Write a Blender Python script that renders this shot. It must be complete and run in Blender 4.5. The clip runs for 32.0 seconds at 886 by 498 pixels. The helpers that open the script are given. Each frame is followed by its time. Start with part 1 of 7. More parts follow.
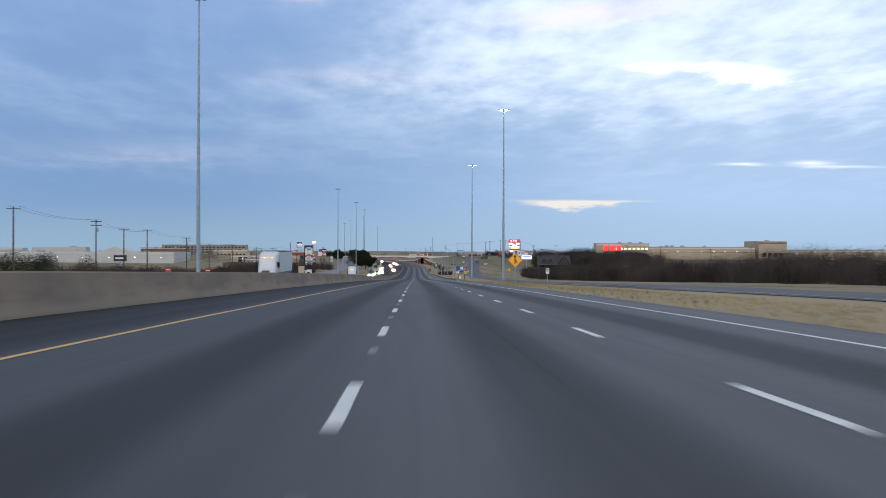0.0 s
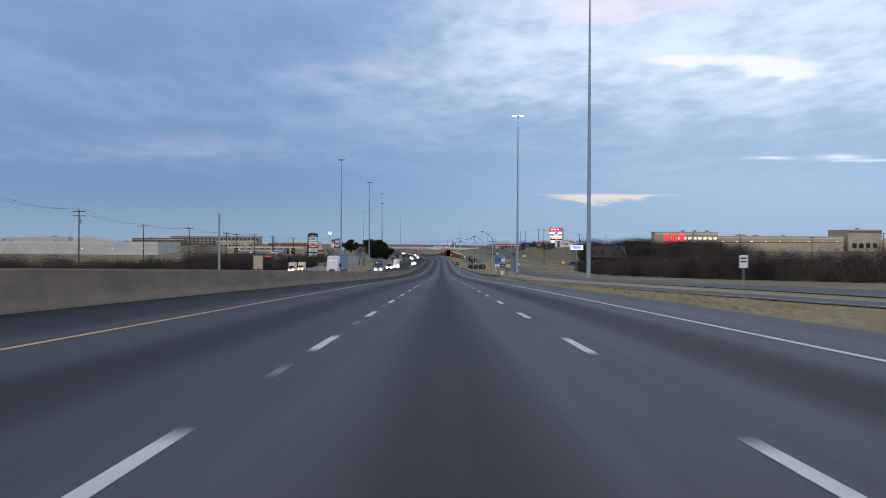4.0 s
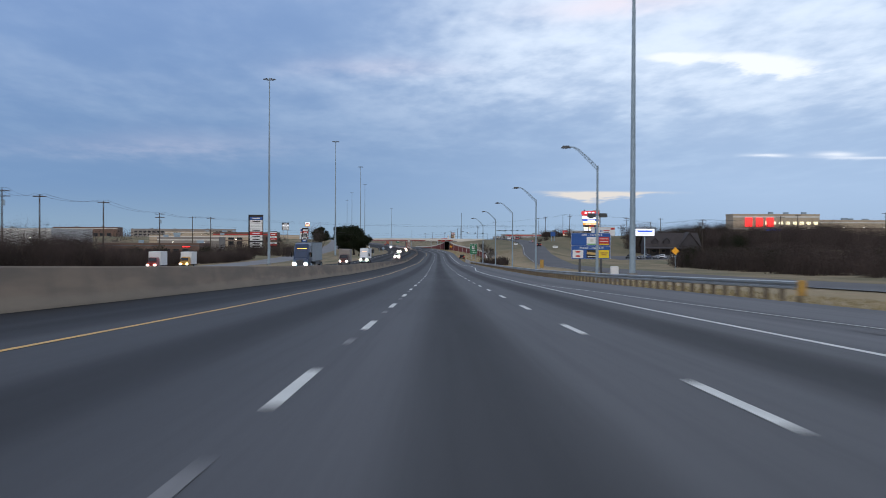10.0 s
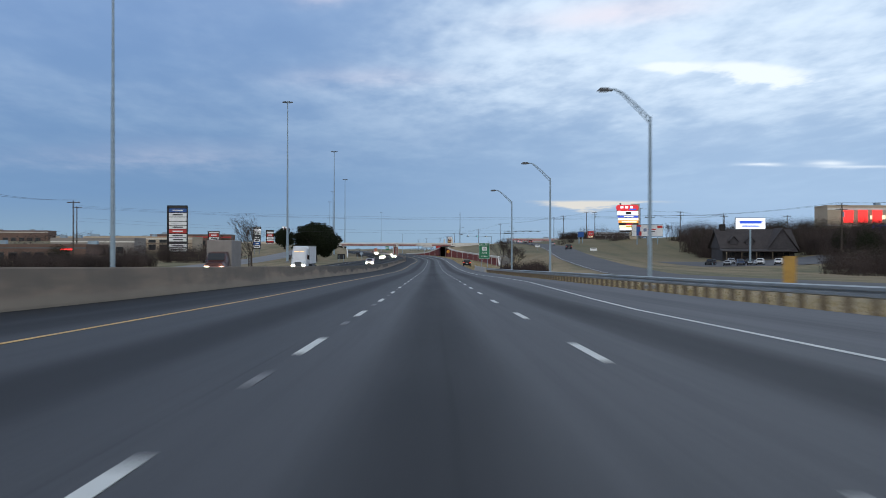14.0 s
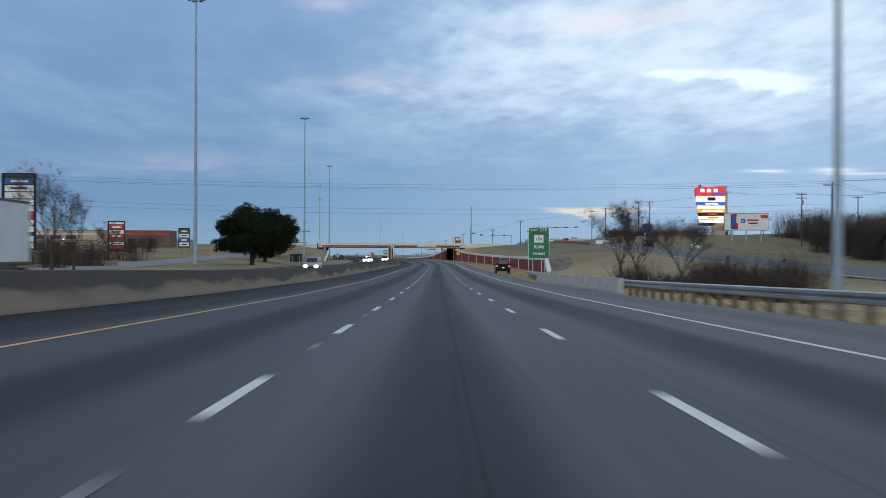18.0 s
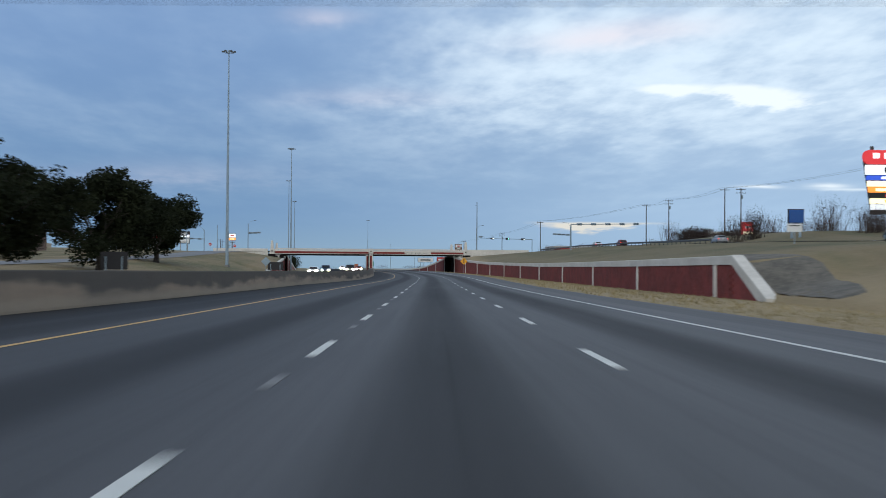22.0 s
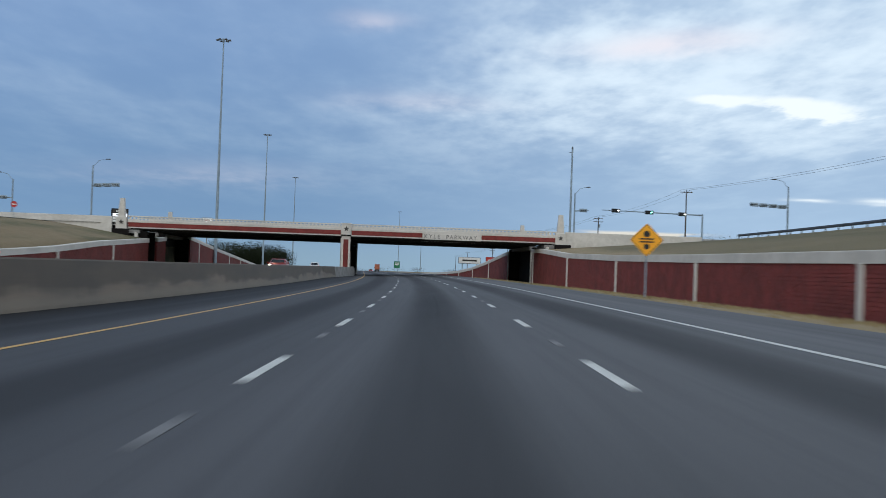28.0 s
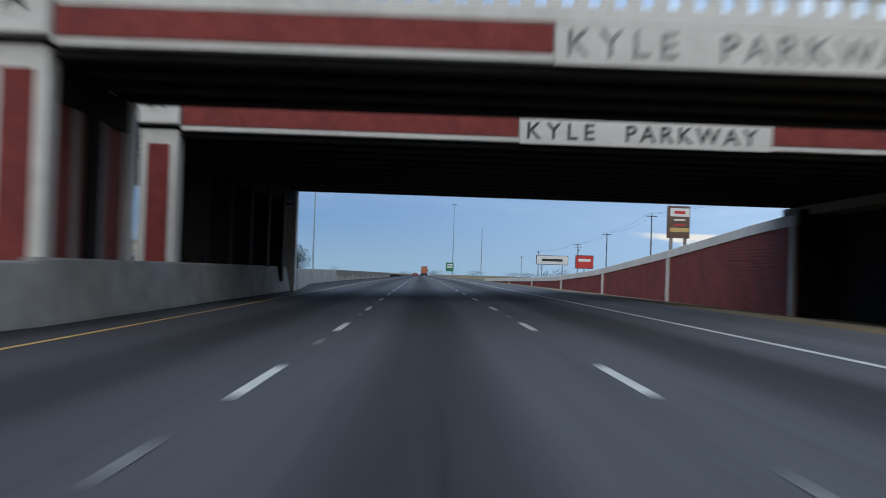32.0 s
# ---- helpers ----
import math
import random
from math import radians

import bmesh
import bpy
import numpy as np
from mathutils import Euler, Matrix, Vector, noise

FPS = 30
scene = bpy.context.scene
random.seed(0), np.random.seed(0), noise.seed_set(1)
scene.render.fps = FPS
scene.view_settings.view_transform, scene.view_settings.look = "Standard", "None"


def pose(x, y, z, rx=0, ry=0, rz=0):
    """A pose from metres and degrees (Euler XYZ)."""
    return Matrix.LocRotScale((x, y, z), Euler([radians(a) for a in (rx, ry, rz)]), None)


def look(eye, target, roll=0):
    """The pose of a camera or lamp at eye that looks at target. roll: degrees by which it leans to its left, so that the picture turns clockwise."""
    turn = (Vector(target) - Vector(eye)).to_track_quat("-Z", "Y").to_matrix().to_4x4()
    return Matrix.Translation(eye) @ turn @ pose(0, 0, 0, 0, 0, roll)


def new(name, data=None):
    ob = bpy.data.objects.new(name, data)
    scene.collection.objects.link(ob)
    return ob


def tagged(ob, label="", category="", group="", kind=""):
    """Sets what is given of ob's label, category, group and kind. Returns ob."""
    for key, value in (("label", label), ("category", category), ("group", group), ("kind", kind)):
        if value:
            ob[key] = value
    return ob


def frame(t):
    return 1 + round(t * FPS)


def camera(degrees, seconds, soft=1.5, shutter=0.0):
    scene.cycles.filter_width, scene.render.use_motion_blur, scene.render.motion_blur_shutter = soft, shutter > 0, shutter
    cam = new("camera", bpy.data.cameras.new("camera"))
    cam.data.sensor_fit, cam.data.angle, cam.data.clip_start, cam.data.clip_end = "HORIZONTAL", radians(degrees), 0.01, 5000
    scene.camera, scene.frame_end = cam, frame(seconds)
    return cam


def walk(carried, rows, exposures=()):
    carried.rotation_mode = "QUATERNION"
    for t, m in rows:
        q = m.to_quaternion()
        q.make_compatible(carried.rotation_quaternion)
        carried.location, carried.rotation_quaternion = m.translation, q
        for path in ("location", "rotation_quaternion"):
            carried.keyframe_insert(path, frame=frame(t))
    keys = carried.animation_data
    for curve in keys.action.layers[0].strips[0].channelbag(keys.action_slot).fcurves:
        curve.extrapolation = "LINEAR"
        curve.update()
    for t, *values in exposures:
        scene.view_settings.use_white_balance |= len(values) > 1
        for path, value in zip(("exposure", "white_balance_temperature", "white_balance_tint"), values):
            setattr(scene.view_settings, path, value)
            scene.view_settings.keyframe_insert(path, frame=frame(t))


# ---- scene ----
cam = camera(41.31, 32.0, soft=0.8, shutter=0.7)
ROWS = [
    (0.0, -1.29, 22.40, -0.45, 89.930, -0.200, -1.373),
    (0.5, -0.93, 40.20, -0.81, 89.876, -0.250, -1.382),
    (1.0, -0.60, 57.90, -1.19, 89.831, -0.287, -1.155),
    (1.5, -0.34, 75.20, -1.56, 89.794, -0.300, -0.960),
    (2.0, -0.14, 92.30, -1.95, 89.766, -0.287, -0.723),
    (2.5, -0.02, 109.40, -2.34, 89.698, -0.250, -0.565),
    (3.0, 0.02, 126.60, -2.74, 89.681, -0.217, -0.170),
    (3.5, -0.02, 143.90, -3.16, 89.639, -0.235, -0.095),
    (5.5, -0.33, 212.90, -4.84, 89.624, -0.305, 0.011),
    (6.0, -0.40, 230.81, -5.29, 89.510, -0.400, -0.086),
    (6.5, -0.45, 248.97, -5.77, 89.469, -0.550, -0.068),
    (7.0, -0.47, 266.69, -6.24, 89.500, -0.675, -0.114),
    (7.5, -0.46, 283.99, -6.71, 89.411, -0.600, -0.194),
    (8.0, -0.46, 301.08, -7.18, 89.463, -0.400, -0.281),
    (8.5, -0.45, 318.15, -7.63, 89.557, -0.200, -0.328),
    (9.0, -0.44, 335.22, -8.08, 89.505, -0.087, -0.315),
    (9.5, -0.43, 352.33, -8.52, 89.574, -0.150, -0.242),
    (10.0, -0.44, 369.56, -8.97, 89.502, -0.262, -0.260),
    (10.5, -0.44, 386.89, -9.41, 89.615, -0.300, -0.261),
    (11.0, -0.42, 404.33, -9.82, 89.700, -0.262, -0.410),
    (11.5, -0.38, 421.85, -10.23, 89.693, -0.150, -0.354),
    (12.0, -0.34, 439.42, -10.63, 89.713, -0.062, -0.378),
    (12.5, -0.29, 457.03, -11.03, 89.742, -0.100, -0.410),
    (13.0, -0.21, 474.69, -11.40, 89.887, -0.160, -0.544),
    (13.5, -0.13, 492.36, -11.74, 89.939, -0.128, -0.538),
    (15.5, 0.03, 562.99, -12.91, 90.212, -0.023, -0.280),
    (16.0, 0.01, 580.48, -13.15, 90.284, 0.085, -0.098),
    (16.5, -0.04, 597.83, -13.38, 90.205, 0.094, -0.139),
    (17.0, -0.07, 615.06, -13.63, 90.196, -0.026, -0.200),
    (17.5, -0.07, 632.27, -13.88, 90.146, -0.136, -0.297),
    (18.0, -0.07, 649.55, -14.13, 90.297, -0.155, -0.298),
    (18.5, -0.07, 666.90, -14.36, 90.185, -0.340, -0.248),
    (19.0, -0.10, 684.33, -14.59, 90.338, -0.697, -0.091),
    (19.5, -0.14, 701.84, -14.82, 90.221, -0.876, -0.160),
    (20.0, -0.16, 719.47, -15.01, 90.549, -0.914, -0.201),
    (20.5, -0.18, 737.20, -15.16, 90.572, -0.969, -0.208),
    (21.0, -0.20, 755.04, -15.30, 90.587, -0.900, -0.238),
    (21.5, -0.19, 772.92, -15.39, 90.879, -0.654, -0.319),
    (22.0, -0.14, 790.79, -15.42, 90.989, -0.382, -0.564),
    (22.5, -0.04, 808.64, -15.45, 90.874, -0.113, -0.620),
    (23.0, 0.07, 826.48, -15.51, 90.796, 0.049, -0.627),
    (23.5, 0.18, 844.32, -15.56, 90.896, 0.034, -0.668),
    (24.0, 0.30, 862.19, -15.60, 90.873, -0.118, -0.651),
    (24.5, 0.39, 880.09, -15.63, 91.005, -0.513, -0.499),
    (25.0, 0.42, 898.01, -15.63, 91.026, -1.023, -0.234),
    (25.5, 0.39, 916.01, -15.63, 91.035, -1.484, -0.099),
    (27.5, -0.61, 989.24, -15.59, 91.091, -1.875, 1.095),
    (28.0, -1.13, 1007.73, -15.55, 91.178, -2.036, 1.575),
    (28.5, -1.75, 1026.24, -15.52, 91.108, -1.974, 1.704),
    (29.0, -2.46, 1044.78, -15.48, 91.207, -1.880, 2.095),
    (29.5, -3.29, 1063.29, -15.42, 91.177, -1.828, 2.498),
    (30.0, -4.25, 1081.70, -15.38, 91.185, -1.793, 2.907),
    (30.5, -5.35, 1100.01, -15.33, 91.182, -1.810, 3.446),
    (31.0, -6.59, 1118.29, -15.27, 91.208, -1.892, 3.739),
    (31.5, -7.91, 1136.61, -15.21, 91.250, -1.902, 3.946),
    (32.0, -9.32, 1154.95, -15.14, 91.250, -1.902, 4.346),
]
EXPOSURES = [(0.0, 0.22, 6120, 9.5), (0.7, 0.06, 6130, 11.0), (1.5, 0.0, 6090, 11.0), (3.0, 0.0, 6080, 11.0), (6.5, 0.03, 6120, 11.0), (11.0, 0.04, 6140, 10.0), (16.5, 0.0, 5960, 4.6), (22.0, 0.02, 6110, 4.4), (31.2, 0.02, 6180, 4.6), (32.0, 0.15, 5900, 5.0)]
walk(cam, [(t, pose(*m)) for t, *m in ROWS], EXPOSURES)

# road surface height along the road
PROFILE_S = [-400, -120, 0, 50, 100, 150, 200, 250, 300, 350, 400, 450, 500, 550, 600, 650, 700, 750, 800, 850, 900, 950, 1000, 1050, 1100, 1150, 1200, 1300, 1500]
PROFILE_Z = [3.43, 1.09, -1.07, -2.09, -3.19, -4.37, -5.59, -6.87, -8.22, -9.53, -10.79, -11.94, -12.95, -13.78, -14.49, -15.20, -15.86, -16.32, -16.51, -16.64, -16.70, -16.69, -16.64, -16.53, -16.39, -16.23, -16.12, -16.00, -16.10]

SKY_LOW, SKY_BAND, SKY_MID, SKY_TOP = (0.270, 0.380, 0.490), (0.190, 0.305, 0.490), (0.226, 0.342, 0.570), (0.44, 0.475, 0.57)
SKY_RIGHT, CLOUD_PALE, CLOUD_PINK, SKY_BEHIND = (0.45, 0.58, 0.76), (0.80, 0.88, 0.98), (0.92, 0.80, 0.84), (0.86, 0.83, 0.82)
SKY_DUSK = (0.15, 0.24, 0.45)
SKY_GAIN, SUN_POWER = 1.0, 0.6

# ---- light ----
class Nd:
    """Small wrapper to write node arithmetic as expressions."""

    def __init__(self, tree, socket):
        self.tree, self.socket = tree, socket

    def op(self, kind, *others, clamp=False):
        n = self.tree.nodes.new("ShaderNodeMath")
        n.operation, n.use_clamp = kind, clamp
        for slot, v in zip(n.inputs, (self, *others)):
            if isinstance(v, Nd):
                self.tree.links.new(v.socket, slot)
            else:
                slot.default_value = v
        return Nd(self.tree, n.outputs[0])

    def __add__(self, v):
        return self.op("ADD", v)

    def __sub__(self, v):
        return self.op("SUBTRACT", v)

    def __mul__(self, v):
        return self.op("MULTIPLY", v)

    def __truediv__(self, v):
        return self.op("DIVIDE", v)

    def ramp(self, a, b):
        n = self.tree.nodes.new("ShaderNodeMapRange")
        n.interpolation_type = "SMOOTHSTEP"
        n.inputs["From Min"].default_value, n.inputs["From Max"].default_value = a, b
        self.tree.links.new(self.socket, n.inputs["Value"])
        return Nd(self.tree, n.outputs["Result"])

    def bump(self, centre, half):
        """A soft bell: 1 at the centre, 0.37 at half away from it."""
        q = (self - centre) / half
        return (q * q * -1.0).op("EXPONENT")


def mix(tree, fac, a, b, kind="MIX"):
    n = tree.nodes.new("ShaderNodeMix")
    n.data_type, n.blend_type = "RGBA", kind
    for slot, v in ((n.inputs[0], fac), (n.inputs[6], a), (n.inputs[7], b)):
        if isinstance(v, Nd):
            tree.links.new(v.socket, slot)
        elif isinstance(v, tuple):
            slot.default_value = (*v, 1)
        else:
            slot.default_value = v
    return Nd(tree, n.outputs[2])


def noise3(tree, vector, scale, detail=4.0, rough=0.55, out="Fac"):
    n = tree.nodes.new("ShaderNodeTexNoise")
    n.inputs["Scale"].default_value, n.inputs["Detail"].default_value, n.inputs["Roughness"].default_value = scale, detail, rough
    if vector is not None:
        tree.links.new(vector.socket, n.inputs["Vector"])
    return Nd(tree, n.outputs[out])


def combine(tree, x, y, z):
    n = tree.nodes.new("ShaderNodeCombineXYZ")
    for slot, v in zip(n.inputs, (x, y, z)):
        if isinstance(v, Nd):
            tree.links.new(v.socket, slot)
        else:
            slot.default_value = v
    return Nd(tree, n.outputs[0])


SUN_AZIMUTH, SUN_HEIGHT = radians(195), radians(24)
world = bpy.data.worlds.new("dusk_sky")
scene.world = world
world.use_nodes = True
wt = world.node_tree
wt.nodes.clear()
coord = wt.nodes.new("ShaderNodeTexCoord")
split = wt.nodes.new("ShaderNodeSeparateXYZ")
wt.links.new(coord.outputs["Generated"], split.inputs[0])
dx, dy, dz = (Nd(wt, split.outputs[i]) for i in range(3))
sky = wt.nodes.new("ShaderNodeTexSky")
sky.sky_type, sky.sun_disc = "NISHITA", False
sky.sun_elevation, sky.sun_rotation = SUN_HEIGHT, SUN_AZIMUTH
up = dz.op("MAXIMUM", 0.0)
# clouds on a level layer: streaks that close up towards the horizon
px_, py_ = dx / (up + 0.07), dy / (up + 0.07)
layer = combine(wt, px_ * 0.9 + py_ * 0.10, py_ * 0.62 - px_ * 0.12, 0.0)
broad = noise3(wt, layer, 0.42, 5.0, 0.58)
fine = noise3(wt, combine(wt, px_ * 1.15, py_ * 0.5 - px_ * 0.15, 3.0), 1.5, 7.0, 0.58)
flock = noise3(wt, combine(wt, px_ * 0.95 + py_ * 0.12, py_ * 0.42 - px_ * 0.14, 9.0), 4.2, 4.0, 0.55)
shreds = noise3(wt, combine(wt, px_ * 0.8 + py_ * 0.1, py_ * 0.45 - px_ * 0.10, 17.0), 9.0, 3.0, 0.55)
mottle = (broad * 0.25 + fine * 0.25 + flock * 0.30 + shreds * 0.20).ramp(0.40, 0.61)
cover = (broad * 0.5 + fine * 0.35 + flock * 0.15).ramp(0.40, 0.64)
front = dy.ramp(0.0, 0.3)
across, above = dx / dy.op("MAXIMUM", 0.05), dz / dy.op("MAXIMUM", 0.05)
ragged = (fine - 0.5) * 0.055
torn = (flock - 0.5) * 0.05 + (shreds - 0.5) * 0.03
rightward = dx.ramp(-0.22, 0.30) * front
base = mix(wt, up.ramp(0.0, 0.05), SKY_LOW, SKY_BAND)
base = mix(wt, up.ramp(0.05, 0.22), base, SKY_MID)
base = mix(wt, up.ramp(0.15, 0.7), base, SKY_TOP)
base = mix(wt, rightward * (up.ramp(-0.01, 0.05) * 0.35 + 0.5), base, SKY_RIGHT)
base = mix(wt, (flock * 0.5 + broad * 0.5).ramp(0.62, 0.40) * up.ramp(0.02, 0.1) * 0.18, base, SKY_DUSK)
# the pale broken sheet high on the right, its lower edge ragged
pale = (across + ragged * 2.0).ramp(-0.14, 0.12) * (above + torn * 0.8 - ragged * 0.5).ramp(0.095, 0.16) * front
base = mix(wt, pale * (mottle * 0.75 + 0.15), base, CLOUD_PALE)
base = mix(wt, cover * up.ramp(0.03, 0.12) * (rightward * 0.30 + 0.16) * (mottle * 0.6 + 0.4), base, CLOUD_PALE)
base = mix(wt, (dy * -1.0).ramp(-0.1, 0.6) * 0.85, base, SKY_BEHIND)
# rosy scraps lit from below
rosy = (across + ragged).bump(0.165, 0.075) * (above + torn * 0.3 + (across - 0.165) * -0.10).bump(0.203, 0.011)
rosy2 = (across + ragged).bump(-0.105, 0.03) * (above + torn * 0.3).bump(0.215, 0.007)
rosy3 = (across + ragged).bump(-0.05, 0.06) * (above + torn * 0.3).bump(0.146, 0.008)
rosy4 = (across + ragged).bump(-0.24, 0.10) * (above + torn * 0.3).bump(0.079, 0.010)
base = mix(wt, ((rosy * 0.85 + rosy2 * 0.5 + rosy3 * 0.3 + rosy4 * 0.2) * front * (mottle * 0.6 + 0.4)).op("MINIMUM", 0.8), base, CLOUD_PINK)
# the gaps through which the low sun lights the cloud edges
gap = (across + ragged * 1.2).bump(0.278, 0.052) * (above + torn * 0.35 + ragged * 0.45 + (across - 0.275) * 0.06).bump(0.150, 0.0105)
gap2 = (across + ragged).bump(0.200, 0.030) * (above + torn * 0.25 + ragged * 0.3).bump(0.156, 0.006)
thick = across.bump(0.127, 0.032) * 0.0075 + 0.0030
streak = (above * -1.0 + 0.0418 + ragged * 0.05).ramp(0.0, 0.0026) * (above - 0.0412 + thick + torn * 0.22).ramp(-0.001, 0.0045) * (across + ragged * 0.6).ramp(0.078, 0.115) * (across + ragged * 0.8).ramp(0.225, 0.150) * (shreds * 0.8 + 0.5)
streak2 = (across + ragged * 0.3).bump(0.282, 0.016) * (above + torn * 0.05).bump(0.0722, 0.0014) + (across + ragged * 0.3).bump(0.340, 0.017) * (above + torn * 0.08).bump(0.0735, 0.0022) + across.bump(0.365, 0.035) * (above + torn * 0.05).bump(0.0705, 0.0011) * 0.7
halo = across.bump(0.26, 0.16) * above.bump(0.15, 0.05)
tear = (flock - 0.5) * 1.0 + (shreds - 0.5) * 0.9
bright = (((gap * 1.1 + gap2 * 0.8 + tear * gap.ramp(0.0, 0.25)).ramp(0.28, 0.78) + streak2 * 0.8) * front).op("MINIMUM", 1.0)
base = mix(wt, halo * front * (mottle * 0.3 + 0.2), base, CLOUD_PALE)
base = mix(wt, bright, base, (0.95, 0.97, 1.0))
base = mix(wt, (streak * front * 1.2).op("MINIMUM", 0.85), base, (0.86, 0.76, 0.64))
glow = wt.nodes.new("ShaderNodeBackground")
wt.links.new(base.socket, glow.inputs["Color"])
glow.inputs["Strength"].default_value = SKY_GAIN
air = wt.nodes.new("ShaderNodeBackground")
wt.links.new(sky.outputs[0], air.inputs["Color"])
air.inputs["Strength"].default_value = 0.001
both = wt.nodes.new("ShaderNodeAddShader")
wt.links.new(glow.outputs[0], both.inputs[0])
wt.links.new(air.outputs[0], both.inputs[1])
wo = wt.nodes.new("ShaderNodeOutputWorld")
wt.links.new(both.outputs[0], wo.inputs[0])

sun = new("sun", bpy.data.lights.new("sun", "SUN"))
sun.data.energy, sun.data.angle, sun.data.color = SUN_POWER, radians(50), (1.0, 0.97, 0.94)
sun.matrix_world = look((0, 0, 60), (-math.sin(SUN_AZIMUTH) * 50, -math.cos(SUN_AZIMUTH) * 50, 60 - math.tan(SUN_HEIGHT) * 50))

# ---- materials ----
def material(name, colour, second=None, rough=0.7, metal=0.0, scale=6.0, patch=0.35, bumpy=0.15, fine_scale=None, spread=0.0):
    """Two-scale variation between colour and second, with a fine relief."""
    m = bpy.data.materials.new(name)
    m.use_nodes = True
    t = m.node_tree
    b = t.nodes["Principled BSDF"]
    tc = t.nodes.new("ShaderNodeTexCoord")
    where = Nd(t, tc.outputs["Object"])
    second = second or tuple(c * 0.72 for c in colour)
    big = noise3(t, where, patch, 5.0, 0.62)
    small = noise3(t, where, scale, 5.0, 0.65)
    f = (big * 0.6 + small * 0.4).ramp(0.36, 0.64)
    c = mix(t, f, colour, second)
    if spread:
        info = t.nodes.new("ShaderNodeObjectInfo")
        r = Nd(t, info.outputs["Random"])
        c = mix(t, r * spread, c, tuple(v * 0.45 for v in colour))
    t.links.new(c.socket, b.inputs["Base Color"])
    r = small * 0.25 + (rough - 0.12)
    t.links.new(r.socket, b.inputs["Roughness"])
    b.inputs["Metallic"].default_value = metal
    if bumpy:
        n = t.nodes.new("ShaderNodeBump")
        n.inputs["Strength"].default_value, n.inputs["Distance"].default_value = bumpy, 0.03
        g = noise3(t, where, fine_scale or scale * 5, 4.0, 0.6)
        t.links.new(g.socket, n.inputs["Height"])
        t.links.new(n.outputs[0], b.inputs["Normal"])
    return m


def lamp_material(name, colour, power):
    m = bpy.data.materials.new(name)
    m.use_nodes = True
    b = m.node_tree.nodes["Principled BSDF"]
    b.inputs["Base Color"].default_value = (*colour, 1)
    b.inputs["Emission Color"].default_value = (*colour, 1)
    b.inputs["Emission Strength"].default_value = power
    return m


def road_material(name, dark, light):
    """Asphalt; the map's u is metres across the road, v metres along it."""
    m = bpy.data.materials.new(name)
    m.use_nodes = True
    t = m.node_tree
    b = t.nodes["Principled BSDF"]
    uv = t.nodes.new("ShaderNodeUVMap")
    sep = t.nodes.new("ShaderNodeSeparateXYZ")
    t.links.new(uv.outputs[0], sep.inputs[0])
    u, v = Nd(t, sep.outputs[0]), Nd(t, sep.outputs[1])
    lane = (u * (2 * math.pi / 3.6)).op("COSINE")
    drips = lane.ramp(-0.15, 1.0)
    grime = (u * -1.0).ramp(6.9, 8.5)
    wander = noise3(t, combine(t, u * 0.55, v * 0.012, 0.0), 1.0, 4.0, 0.6)
    patch = noise3(t, combine(t, u * 0.3, v * 0.03, 5.0), 1.0, 5.0, 0.6)
    grain = noise3(t, combine(t, u * 40.0, v * 40.0, 0.0), 1.0, 3.0, 0.7)
    f = (drips * (wander * 0.6 + 0.34) + patch.ramp(0.35, 0.75) * 0.34).op("MINIMUM", 1.0)
    c = mix(t, u.ramp(1.2, 4.0) * 0.30, light, tuple(x * 1.35 for x in light))
    c = mix(t, (u * -1.0).ramp(1.0, 3.0) * 0.5, c, tuple(x * 1.6 for x in dark))
    c = mix(t, f * (u.ramp(4.9, 5.6) * -0.75 + 1.0), c, dark)
    c = mix(t, u.ramp(5.0, 6.4) * (patch * 0.6 + 0.35), c, tuple(x * 1.55 for x in light))
    streaks = noise3(t, combine(t, u * 4.0, v * 0.05, 2.0), 1.0, 5.0, 0.6)
    c = mix(t, streaks.ramp(0.40, 0.70) * 0.24, c, tuple(x * 0.8 for x in dark))
    c = mix(t, grime * (patch * 0.5 + 0.55), c, tuple(x * 0.7 for x in dark))
    c = mix(t, grain.ramp(0.3, 0.75) * 0.22, c, tuple(x * 1.9 for x in light))
    # seams along the lane edges and a crack that wanders
    seam = (u + (wander - 0.5) * 0.5).bump(0.12, 0.03) * patch.ramp(0.45, 0.6) + (u + (wander - 0.5) * 0.25).bump(-1.95, 0.022) * patch.ramp(0.5, 0.65) * 0.6 + (u + (patch - 0.5) * 0.5).bump(2.15, 0.025) * patch.ramp(0.5, 0.65) * 0.6
    # the long open joint down the middle lane
    joint = (u + (wander - 0.5) * 0.22).bump(0.20, 0.022) * v.ramp(575, 620) * v.ramp(790, 755)
    c = mix(t, ((seam * 0.7 + joint) * 0.8).op("MINIMUM", 0.8), c, (0.012, 0.012, 0.014))
    t.links.new(c.socket, b.inputs["Base Color"])
    r = grain * 0.2 + 0.58 + drips * 0.06
    t.links.new(r.socket, b.inputs["Roughness"])
    gloss = (grime * -0.7 + 1.0) * (drips * -0.35 + 1.0) * 0.24
    t.links.new(gloss.socket, b.inputs["Specular IOR Level"])
    n = t.nodes.new("ShaderNodeBump")
    n.inputs["Strength"].default_value, n.inputs["Distance"].default_value = 0.25, 0.01
    t.links.new(grain.socket, n.inputs["Height"])
    t.links.new(n.outputs[0], b.inputs["Normal"])
    return m


